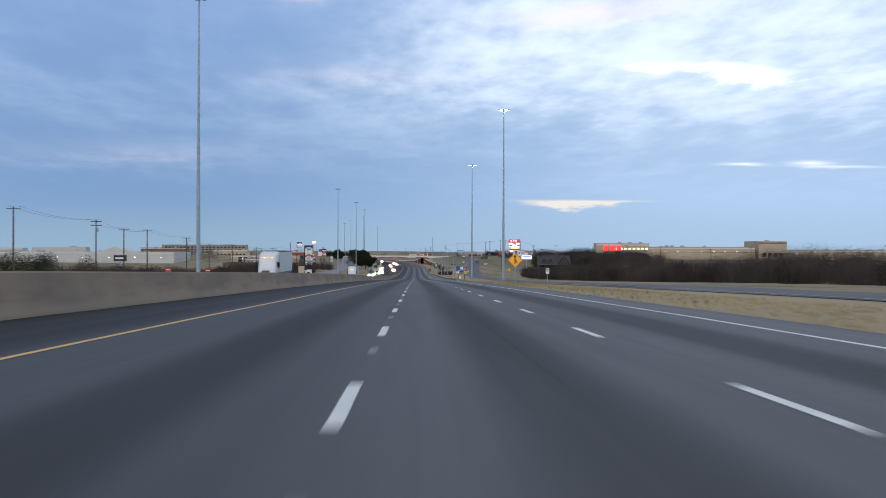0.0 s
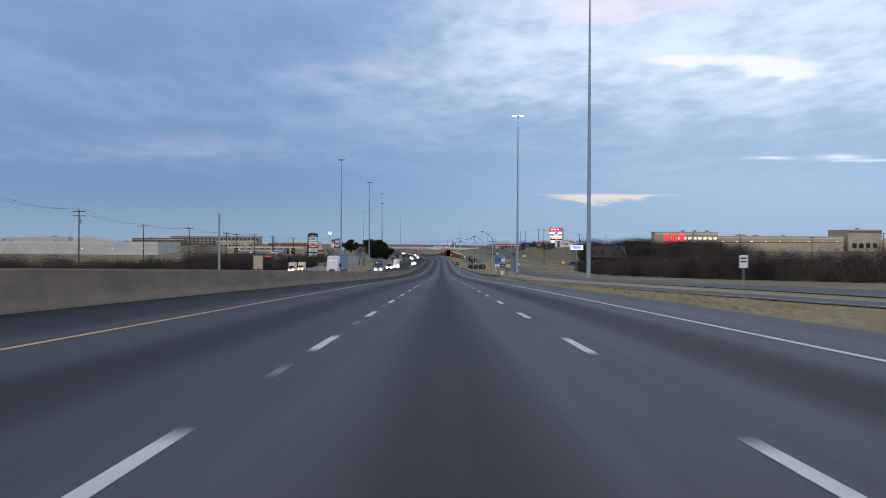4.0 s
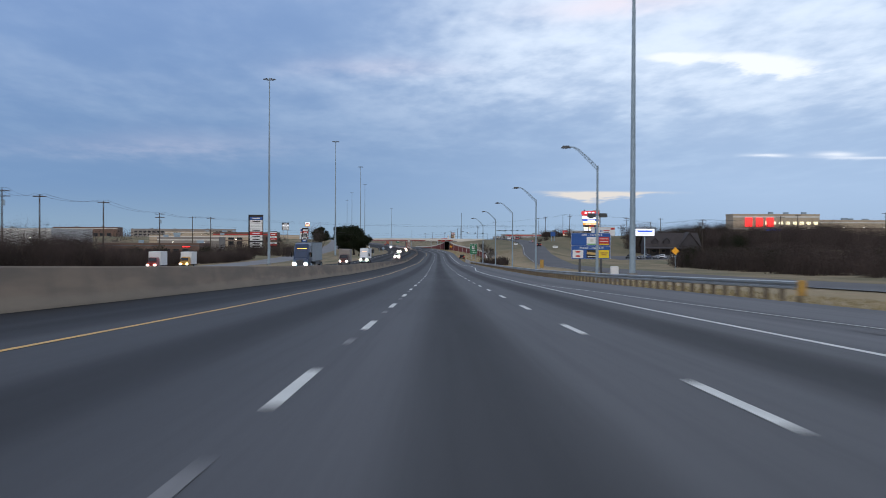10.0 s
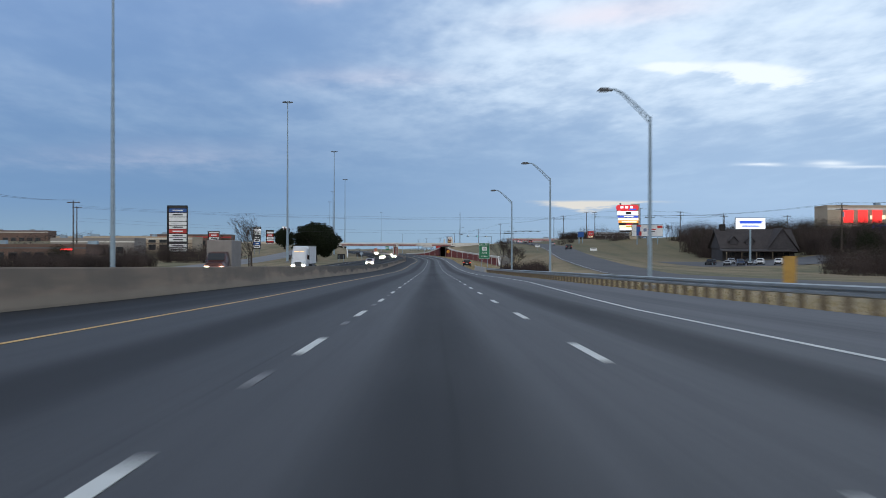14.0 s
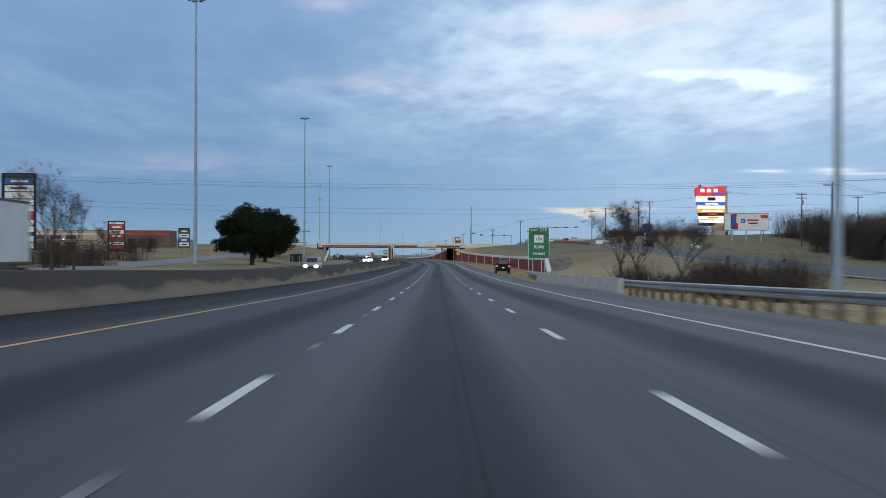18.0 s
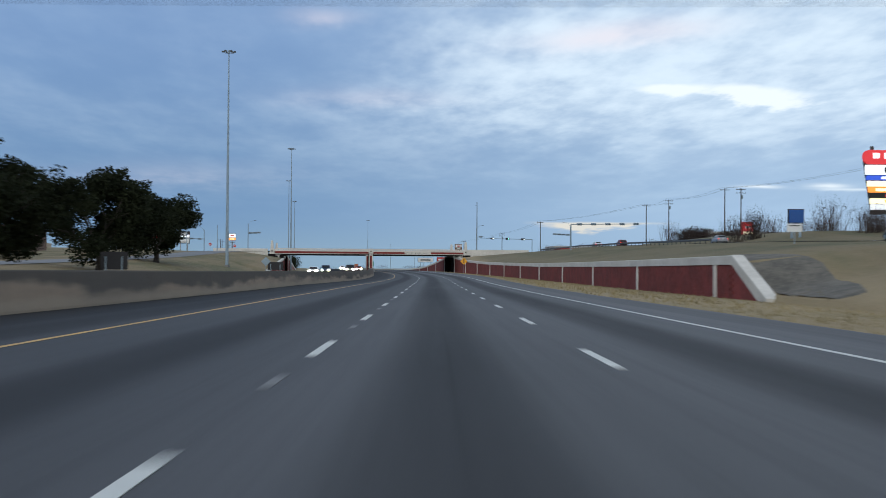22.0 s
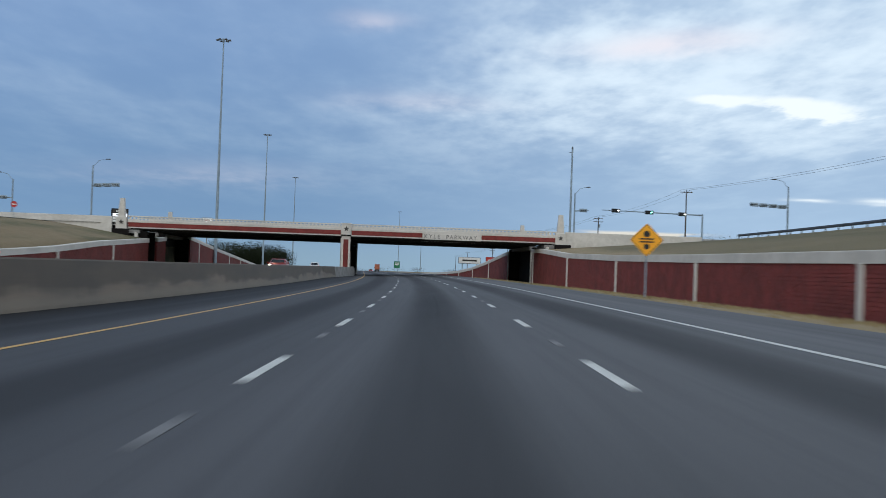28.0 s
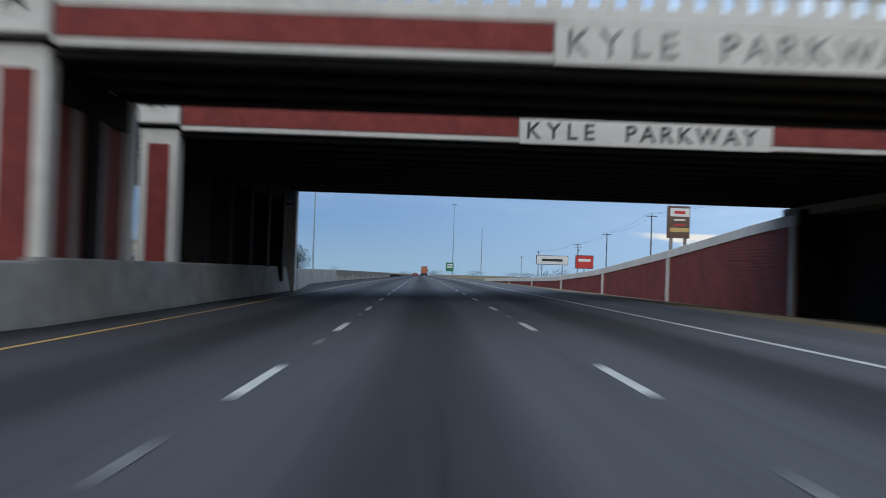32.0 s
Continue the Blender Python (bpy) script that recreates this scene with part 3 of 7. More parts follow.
def solid(name, shape, mat, m, label, category, group="", kind="", smooth=False):
    ob = new(name, tidy(shape.mesh(name, mat, smooth)))
    ob.matrix_basis = m
    return tagged(ob, label, category, group, kind)




def words(text, size, parent, mat, x, y, z, label="", spacing=1.0, thick=0.004, align="CENTER"):
    """Built-in font as a mesh, upright, read from -y."""
    cu = bpy.data.curves.new("lettering", "FONT")
    cu.body, cu.size, cu.align_x, cu.align_y, cu.space_character, cu.extrude, cu.offset = text, size, align, "CENTER", spacing, thick, 0.02 * size
    tmp = new("lettering", cu)
    me = bpy.data.meshes.new_from_object(tmp.evaluated_get(bpy.context.evaluated_depsgraph_get()))
    bpy.data.objects.remove(tmp)
    me.materials.clear()
    me.materials.append(mat)
    ob = new("lettering", me)
    ob.parent = parent
    ob.matrix_basis = pose(x, y, z, 90, 0, 0)
    return tagged(ob, label)

# ---- ground and roads ----
def strip(name, s_values, u_values, height, mat, uv=False):
    """A sheet over the given stations and offsets; height(s, u) is absolute."""
    me = bpy.data.meshes.new(name)
    verts, coords = [], []
    for s in s_values:
        for u in (u_values(s) if callable(u_values) else u_values):
            p = at(s, u)
            verts.append((p.x, p.y, height(s, u)))
            coords.append((u, s))
    k = len(verts) // len(s_values)
    faces = [(j * k + i, j * k + i + 1, j * k + k + i + 1, j * k + k + i) for j in range(len(s_values) - 1) for i in range(k - 1)]
    me.from_pydata(verts, [], faces)
    me.materials.append(mat)
    if uv:
        layer = me.uv_layers.new(name="road")
        for loop in me.loops:
            layer.data[loop.index].uv = coords[loop.vertex_index]
    for p in me.polygons:
        p.use_smooth = True
    me.update()
    return new(name, me)


def span(a, b, step):
    n = max(1, round((b - a) / step))
    return [a + (b - a) * i / n for i in range(n + 1)]


GROUND_S = [-900, -500, -250] + span(-150, 850, 12) + [856, 861, 863, 868] + span(875, 1075, 10) + [1086, 1089, 1095] + sorted(span(1101, 1340, 7) + [1180.2, 1180.4, 1186.9, 1187.1, 1189.2, 1189.4, 1195.2, 1195.4, 1217.8, 1218.0, 1221.3, 1221.5]) + span(1360, 1700, 30) + [1850, 2100, 2500, 3000, 3700, 4600]
GROUND_U = [-1900, -1400, -1000, -750, -550, -420, -320, -250, -200, -160, -130, -105, -88, -76, -66, -58, -51, -46, -42, -40.0, -39.7, -37.62, -37.4, -33, -29, -27, -18, -11, 0, 8, 8.7, 9.6, 12, 16, 20.2, 20.44, 22.0, 22.3, 24, 26, 29, 32, 35, 38, 41, 44, 47, 50, 54, 58, 63, 70, 80, 92, 106, 125, 150, 180, 220, 270, 340, 430, 560, 750, 1000, 1400, 2000, 2800]
tagged(strip("ground", GROUND_S, GROUND_U, ground_z, GRASS), "dry winter grassland with gentle slopes", "ground", kind="structure")

def sheet_z(s, u):
    """The height of the ground sheet between its rows and columns."""
    i = max(j for j in range(len(GROUND_S) - 1) if GROUND_S[j] <= s)
    k = max(j for j in range(len(GROUND_U) - 1) if GROUND_U[j] <= u)
    a, b = (s - GROUND_S[i]) / (GROUND_S[i + 1] - GROUND_S[i]), (u - GROUND_U[k]) / (GROUND_U[k + 1] - GROUND_U[k])
    q = [ground_z(GROUND_S[i + p], GROUND_U[k + r]) for p in (0, 1) for r in (0, 1)]
    return (q[0] * (1 - b) + q[1] * b) * (1 - a) + (q[2] * (1 - b) + q[3] * b) * a


ROAD_S = span(-300, 860, 10) + span(870, 1500, 10) + span(1530, 2400, 60)


def lane_z(s, u):
    return road_z(s) + bank(s) * u


def right_edge(s):
    return float(np.interp(s, [0, 150, 200, 300, 345, 400, 470, 560, 680, 720], [6.9, 7.3, 7.8, 8.6, 12.5, 11.2, 10.0, 9.8, 8.6, 7.9]))


road = tagged(strip("road", ROAD_S, lambda s: [-10.2, -7.5, -5.6, -3.7, -1.8, 0, 1.8, 3.7, 5.2, 6.8, right_edge(s)], lane_z, ASPHALT, uv=True), "worn grey asphalt highway with three lanes", "road", kind="structure")
tagged(strip("road_opposite", ROAD_S, [-26.6, -23, -18.5, -14.8, -11.0], lambda s, u: lane_z(s, u) + opposite_z(s), ASPHALT, uv=True), "grey asphalt carriageway for oncoming traffic", "road", kind="structure")
FRONT_S = span(-300, 640, 30) + span(650, 1320, 12)
tagged(strip("frontage_road", FRONT_S, lambda s: [frontage_u(s) + d for d in (-5.2, -3.5, -2, 0, 2, 3.5, 5.2)], lambda s, u: sheet_z(s, u) + 0.06, ASPHALT_SIDE), "dark asphalt frontage road climbing beside the highway", "road", kind="structure")
tagged(strip("frontage_road_left", FRONT_S, [-62, -60, -58, -56, -54, -52.5, -51], lambda s, u: sheet_z(s, u) + 0.06, ASPHALT_PALE), "asphalt frontage road beyond the oncoming lanes", "road", kind="structure")
tagged(strip("parking_lot", span(797, 860, 7), [66, 72, 80, 88, 96, 106, 116], lambda s, u: sheet_z(s, u) + 0.05, ASPHALT_SIDE), "dark asphalt parking lot in front of the restaurant", "parking lot", kind="structure")
# the entrance ramp that joins from the frontage road
RAMP_S = span(-120, 390, 15)


def ramp_u(s):
    return float(np.interp(s, [-120, 60, 114, 172, 210, 250, 345, 400], [30.0, 28.0, 25.2, 19.8, 16.6, 14.4, 10.6, 9.0]))


tagged(strip("ramp", RAMP_S, lambda s: [ramp_u(s) + d for d in (-2.6, -1.7, -0.8, 0, 0.8, 1.7, 2.6)], lambda s, u: max(sheet_z(s, u) + 0.05, lane_z(s, u) + 0.006) if u < 9.6 else sheet_z(s, u) + 0.05, ASPHALT_SIDE), "asphalt entrance ramp merging into the highway", "road", kind="structure")


def wander(s):
    """The sideways wander of the painted lines."""
    return float(np.interp(s, [0, 123, 411, 660, 806, 904, 1020, 1095, 1166], [-0.06, 0.02, 0.13, 0.05, 0.17, 0.16, -0.05, -0.08, 0.14]))


def line(name, s_values, u_of, width, lift, mat, label, height=None):
    h = height or (lambda s, u: lane_z(s, u) + lift)
    return tagged(strip(name, s_values, lambda s: [u_of(s) - width / 2, u_of(s) + width / 2], h, mat), label, "marking", kind="structure")


line("edge_line_yellow", ROAD_S, lambda s: float(np.interp(s, [36, 108, 145, 245, 454, 597, 735, 843, 916, 1020, 1174], [-6.3, -6.0, -5.8, -5.82, -5.88, -6.1, -5.93, -6.1, -5.6, -5.8, -5.86])), 0.13, 0.006, PAINT_Y, "worn yellow edge line along the median shoulder")
line("edge_line_white", ROAD_S, lambda s: float(np.interp(s, [39, 106, 145, 246, 350, 421, 454, 540, 590, 615, 650, 668, 735, 840, 914, 1024, 1172], [5.42, 5.26, 5.16, 5.27, 5.11, 5.05, 5.25, 5.15, 6.6, 6.6, 5.4, 5.38, 5.5, 5.38, 5.25, 5.03, 5.17])), 0.13, 0.006, PAINT, "white edge line along the outer shoulder")
line("merge_line_white", span(255, 445, 10), lambda s: float(np.interp(s, [255, 345, 358, 424, 445], [12.4, 9.2, 8.5, 6.45, 5.3])), 0.07, 0.006, PAINT, "thin white line of the merging lane", lambda s, u: max(lane_z(s, u) + 0.012, sheet_z(s, u) + 0.06) if u < 9.6 else sheet_z(s, u) + 0.062)
line("edge_line_ramp", span(100, 340, 10), lambda s: ramp_u(s) - 2.0, 0.12, 0.0, PAINT, "thin white edge line of the ramp", lambda s, u: max(lane_z(s, u) + 0.012, sheet_z(s, u) + 0.062) if u < 9.6 else sheet_z(s, u) + 0.064)
line("edge_line_frontage", FRONT_S, lambda s: frontage_u(s) - 4.7, 0.12, 0.0, PAINT, "thin white edge line of the frontage road", lambda s, u: sheet_z(s, u) + 0.072)
line("edge_line_opposite", ROAD_S, lambda s: -24.0, 0.13, 0.006, PAINT, "white edge line of the oncoming carriageway", lambda s, u: lane_z(s, u) + opposite_z(s) + 0.006)


def along(s, u, length, lift=0.0):
    """A pose at the start of a piece that lies along the road, its y pointing along it."""
    a, b = at(s, u, bank(s) * u + lift), at(s + length, u, bank(s + length) * u + lift)
    y = (b - a).normalized()
    x = y.cross(Vector((0, 0, 1))).normalized()
    x = (x + Vector((0, 0, bank(s)))).normalized()
    z = x.cross(y)
    return Matrix.Translation(a) @ Matrix((x, y, z)).transposed().to_4x4()


dash_mesh = tidy(Shape().box((0, 1.55, 0.003), (0.125, 3.1, 0.006)).mesh("lane_dash", PAINT))
DASH = 11.232
# how the painted lines wander along the way
DRIFT_S = [0, 30, 66, 100, 135, 180, 245, 280, 345, 411, 540, 661, 740, 808, 870, 908, 1022, 1056, 1098, 1168, 1500]
DRIFT_L = [0.2, 0.2, 1.2, 0.9, 0.5, 0.3, 0.0, 0.6, 0.0, 0.0, 0.0, -1.2, -0.4, 0.38, -0.4, -0.9, 0.42, 0.3, 0.1, 0.7, 0.0]
DRIFT_R = [1.0, 1.2, 1.7, 1.8, 1.5, 1.0, 0.2, 1.3, 0.0, 0.0, 0.0, -1.6, -0.9, -0.1, -0.2, -0.3, 1.0, 2.8, 1.0, 2.0, 1.0]
mark_mesh = tidy(Shape().box((0, 0.6, 0.003), (0.11, 1.2, 0.006)).mesh("lane_mark", PAINT_OLD))
for k in range(-3, 128):
    s0 = DASH * k - 3.4
    left, right = s0 + float(np.interp(s0, DRIFT_S, DRIFT_L)), s0 - 1.15 + float(np.interp(s0, DRIFT_S, DRIFT_R)) + (4.2 if k == 97 else 0.0)
    part("lane_dash", dash_mesh, PAINT, road, m=along(left, -1.81 + wander(left) + float(np.interp(left, [430, 482, 540], [0, 0.085, 0])), 3.1, 0.002))
    part("lane_dash", dash_mesh, PAINT, road, m=along(right, 1.81 + wander(right) + float(np.interp(right, [690, 728, 760], [0, -0.10, 0])), 3.1, 0.002))
    part("lane_mark", mark_mesh, PAINT_OLD, road, "faded short paint mark" if k == 0 else "", m=along(left + 7.3, -1.81 + wander(left), 1.2, 0.002))
    if k > 80 and k % 2:
        part("lane_mark", mark_mesh, PAINT_OLD, road, m=along(right + 6.0, 1.81 + wander(right), 1.2, 0.002))

# ---- median barrier ----
barrier = thing("median_barrier", pose(0, 0, 0), "weathered concrete median barrier with dark streaks", "barrier", kind="structure")
SEG = 11.9


def barrier_u(s):
    """The barrier swings out round the bridges' middle pier."""
    return float(np.interp(s, [1142.4, 1178.1, 1225.7, 1261.4], [-10.42, -7.75, -7.75, -10.42]))


bs = Shape()
prof = [(-0.32, 0.0), (-0.32, 0.07), (-0.13, 1.02), (-0.10, 1.06), (0.10, 1.06), (0.13, 1.02), (0.32, 0.07), (0.32, 0.0)]
bs.sweep([[(x, y, z) for x, z in prof] for y in (0.012, SEG - 0.012)])
seg_mesh = tidy(bs.mesh("barrier_segment", BARRIER))
TALLER = 0.29 / 1.06


def barrier_rise(s):
    """The barrier grows taller on its way to the bridges."""
    return 1.0 + TALLER * float(np.interp(s, [890, 1002], [0, 1]))


tall_meshes = {}
for mat in (BARRIER, BARRIER_NEW):
    tall = Shape().sweep([[(x, y, z * (1.0 + TALLER)) for x, z in prof] for y in (0.012, SEG - 0.012)])
    tall_meshes[mat.name] = tidy(tall.mesh("barrier_segment", mat))
for k in range(-10, 130):
    s = k * SEG
    a, b = at(s, barrier_u(s), bank(s) * -10.4), at(s + SEG, barrier_u(s + SEG), bank(s + SEG) * -10.4)
    m = along(s, barrier_u(s), SEG, 0.0)
    if abs(barrier_u(s + SEG) - barrier_u(s)) > 0.01:
        y = (b - a).normalized()
        x = y.cross(Vector((0, 0, 1))).normalized()
        m = Matrix.Translation(a) @ Matrix((x, y, x.cross(y))).transposed().to_4x4()
    mat = BARRIER_NEW if 1150 < s < 1290 else BARRIER
    if s + SEG < 890:
        mesh = seg_mesh
    elif s > 1002:
        mesh = tall_meshes[mat.name]
    else:
        mesh = Shape().sweep([[(x, y, z * barrier_rise(s + y)) for x, z in prof] for y in (0.012, SEG - 0.012)])
    part("barrier_segment", mesh, mat, barrier, m=m)

# ---- guardrails beside the outer shoulder ----
def rail_ring(x, z):
    w = [(0, -0.155), (0.07, -0.12), (0.07, -0.05), (0.0, 0.0), (0.07, 0.05), (0.07, 0.12), (0, 0.155), (-0.012, 0.155), (0.055, 0.115), (0.055, 0.055), (-0.012, 0.0), (0.055, -0.055), (0.055, -0.115), (-0.012, -0.155)]
    return [(x - a, z + b) for a, b in w]


def guardrail(stations, u_of, label, doubled=False):
    g = thing("guardrail", stand(stations[0], u_of(stations[0]), 0), label, "guardrail", "guardrails beside the highway")
    inv = g.matrix_basis.inverted()
    for a, b in zip(stations, stations[1:]):
        sh = Shape()
        rings = []
        for s in (a + 0.01, b + 0.03):
            ring = []
            for x, z in rail_ring(0, 0.56):
                p = at(s, u_of(s) + x, z - 0.08 + bank(s) * u_of(s))
                ring.append(inv @ p)
            rings.append(ring)
        sh.sweep(rings)
        part("beam", sh, RAIL, g)
    pm = tidy(Shape().box((0, 0, 0.18), (0.16, 0.2, 0.98), edge=0.015).mesh("post", POST_WOOD))
    for s in span(stations[0] + 0.3, stations[-1] - 0.3, 1.905):
        u = u_of(s) + 0.16
        part("post", pm, POST_WOOD, g, m=inv @ stand(s, u, -0.12 + bank(s) * u))
    return g


def rail_u(s):
    return float(np.interp(s, [411, 440, 470, 540, 640, 714], [12.3, 11.3, 10.8, 10.6, 9.7, 8.95]))


near_rail = guardrail(span(411, 708, 7.62), rail_u, "galvanised steel guardrail on weathered wooden posts")
end = Shape().box((0, 0, 0.25), (0.3, 0.2, 0.55), edge=0.03)
part("end_marker", end, MARKER, near_rail, "yellow reflective end marker", m=near_rail.matrix_basis.inverted() @ stand(410.6, 12.3, 0.15))
guardrail(span(751, 773, 3.7), lambda s: float(np.interp(s, [751, 773], [8.95, 9.5])), "doubled steel guardrail after a concrete parapet")
parapet = thing("concrete_parapet", along(706, 8.8, 45.6, 0.0), "pale grey concrete parapet between two guardrails", "barrier")
par = Shape()
par.sweep([[(x, y, z) for x, z in [(-0.22, -0.3), (-0.22, 0.05), (-0.1, 0.70), (0.12, 0.70), (0.2, -0.3)]] for y in (0.02, 7.58)])
PARAPET = material("weathered_parapet", (0.43, 0.42, 0.40), (0.31, 0.30, 0.285), 0.85, scale=3, patch=0.4, bumpy=0.2)
par = tidy(par.mesh("parapet_block", PARAPET))
for k in range(6):
    part("parapet_block", par, PARAPET, parapet, m=pose(0, 7.6 * k, 0))

# rough stone apron beside the end of the wall
APRON_V = [0.0, 0.12, 0.35, 0.6, 0.88, 1.0]


def apron_z(s, u):
    lift = 0.05 + 0.09 * noise.noise(Vector((s * 0.9, u * 0.9, 3.0)))
    v = (u - 20.7) / max(0.01, apron_width(s))
    return sheet_z(s, u) + lift - (0.28 if v > 0.95 or s < 850 or s > 881 else 0.0)


def apron_width(s):
    return float(np.interp(s, [848, 856, 866, 876, 884], [0.7, 3.4, 4.6, 3.0, 0.6]))


apron = strip("stone_apron", span(848, 884, 1.5), lambda s: [20.7 + v * apron_width(s) for v in APRON_V], apron_z, APRON)
tagged(apron, "rough grey stone apron on the slope beside the wall", "slope paving", kind="structure")

# ---- retaining walls of red split stone ----
PILLARS = [873.6 + 31.35 * k for k in range(0, 17)]


def wall_u(s):
    """The right wall closes in on the road beyond the bridges."""
    return WALL_U - 0.00014 * max(0.0, s - 1222.0) ** 2


def wall_run(name, line_u, s_values, top, base, face, label, pillars, runs):
    w = thing(name, pose(0, 0, 0), label, "retaining wall", kind="structure")
    for s0, s1 in runs:
        run = sorted({s for s in s_values if s0 < s < s1} | {s for s in (s0, s1) if s_values[0] < s < s_values[-1]})
        body, cap = Shape(), Shape()
        body.sweep([[at(s, line_u(s), base(s)), at(s, line_u(s), top(s) - 0.5), at(s, line_u(s) + face * 0.45, top(s) - 0.5), at(s, line_u(s) + face * 0.45, base(s))] for s in run])
        part("backing", body, RED_PLAIN, w)
        cap.sweep([[at(s, line_u(s) - face * 0.14, top(s) - 0.62), at(s, line_u(s) - face * 0.14, top(s) - 0.04), at(s, line_u(s) - face * 0.10, top(s)), at(s, line_u(s) + face * 0.5, top(s)), at(s, line_u(s) + face * 0.5, top(s) - 0.62)] for s in run])
        part("cap", cap, CONCRETE, w, "pale concrete coping")
    for s in [p for p in pillars if any(a < p < b for a, b in runs)]:
        h0, h1 = base(s) - 0.1, top(s) - 0.6
        p = Shape().box((0, 0, (h0 + h1) / 2), (0.34, 0.62, h1 - h0), edge=0.03)
        part("pilaster", p, CONCRETE, w, "pale concrete pilaster", m=stand(s, line_u(s) - face * 0.02, 0))
    return w


RUNS_LEFT = ((861.0, 1180.3), (1187.0, 1195.3), (1221.4, 1381.0))
RUNS_RIGHT = ((861.0, 1189.2), (1218.0, 1421.0))
wall_s = [861.5, 863, 865, 867, 869] + PILLARS + span(1160, 1420, 6)
wall_s = sorted(set(s for s in wall_s if s <= 1420))
wall_right = wall_run("wall_right", wall_u, wall_s, wall_top, lambda s: -0.95, 1, "red split-stone retaining wall with a pale concrete coping", PILLARS, RUNS_RIGHT)
lw_s = span(1089, 1380, 6)
LEFT_PILLARS = [1106 + 25.3 * k for k in range(11)]
wall_left = wall_run("wall_left", lambda s: LWALL_U, lw_s, left_wall_top, lambda s: -1.9, -1, "red split-stone retaining wall beyond the oncoming lanes", LEFT_PILLARS, RUNS_LEFT)

# short return walls at the sides of the openings under the bridges, near-black in place of shade
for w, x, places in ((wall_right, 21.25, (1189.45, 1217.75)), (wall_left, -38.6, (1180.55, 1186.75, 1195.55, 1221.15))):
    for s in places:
        part("return_wall", Shape().box((0, 0, 2.0), (2.4, 0.4, 6.2), edge=0.03), UNDER_SHADE, w, "near-black return wall, shade put into its colour", m=stand(s, x, 0))

# added near-black wall where the red stone would only lie in shade
part("shade_wall", Shape().box((0, 0, 2.0), (0.4, 7.0, 6.6), edge=0.03), UNDER_SHADE, wall_right, "near-black wall added in place of shade on the stone", m=stand(1191.4, 22.2, 0))
# end slope of the coping, a slanted pale slab
slant = Shape()
slant.sweep([[at(s, WALL_U - 0.2, z), at(s, WALL_U - 0.2, z + 0.36), at(s, WALL_U + 0.6, z + 0.36), at(s, WALL_U + 0.6, z)] for s, z in ((860.6, -0.75), (868.8, 1.98))])
part("end_slab", slant, CONCRETE, wall_right, "slanted pale concrete end slab")

# courses of split stone, proud of the backing
def stones(w, line_u, face, s0, s1, top, base, runs, course=0.21, long=1.3, limit=290):
    rnd = random.Random(7)
    pool = []
    for j in range(6):
        sh = Shape().box((0, long / 2, course / 2), (0.09 + 0.02 * (j % 3), long - 0.03, course - 0.018), edge=0.02)
        pool.append(tidy(sh.mesh("stone", RED_STONE)))
    n, rest = 0, Shape()
    s = s0
    cols = []
    while s < s1 - long:
        if any(a < s and s + long * 1.5 < b for a, b in runs):
            cols.append(s)
        s += long
    for s in cols:
        h, r = base(s) + 0.25, 0
        while h + course < top(s) - 0.58:
            off = (long / 2 if r % 2 else 0)
            m = along_level(s + off, line_u(s) - face * 0.01, long, h)
            if n < limit and 1140 < s < 1180:
                part("stone", pool[rnd.randrange(6)], RED_STONE, w, m=m)
                n += 1
            else:
                d = rnd.uniform(0.08, 0.13)
                q = Shape().box((0, long / 2, course / 2), (d, long - 0.03, course - 0.018))
                rest.add([m @ Vector(p) for p in q.v], q.f)
            h += course
            r += 1
    if rest.v:
        tagged(part("stonework", rest, RED_STONE, w, "courses of red split stone"), kind="stuff")


def along_level(s, u, length, h):
    a, b = at(s, u, h), at(s + length, u, h)
    y = (b - a).normalized()
    x = y.cross(Vector((0, 0, 1))).normalized()
    return Matrix.Translation(a) @ Matrix((x, y, x.cross(y))).transposed().to_4x4()


stones(wall_right, wall_u, 1, 869, 1412, wall_top, lambda s: -0.95, RUNS_RIGHT)
stones(wall_left, lambda s: LWALL_U, -1, 1100, 1372, left_wall_top, lambda s: -1.9, RUNS_LEFT, limit=0)

# ---- the two road bridges side by side ----
def star(x, y, z, r, side):
    pts = []
    for k in range(10):
        a, q = math.pi / 2 + math.pi * k / 5, r if k % 2 == 0 else r * 0.42
        pts.append((x + q * math.cos(a), z + q * math.sin(a)))
    return Shape().sweep([[(px1, y, pz) for px1, pz in pts], [(px1, y + side * 0.07, pz) for px1, pz in pts]])


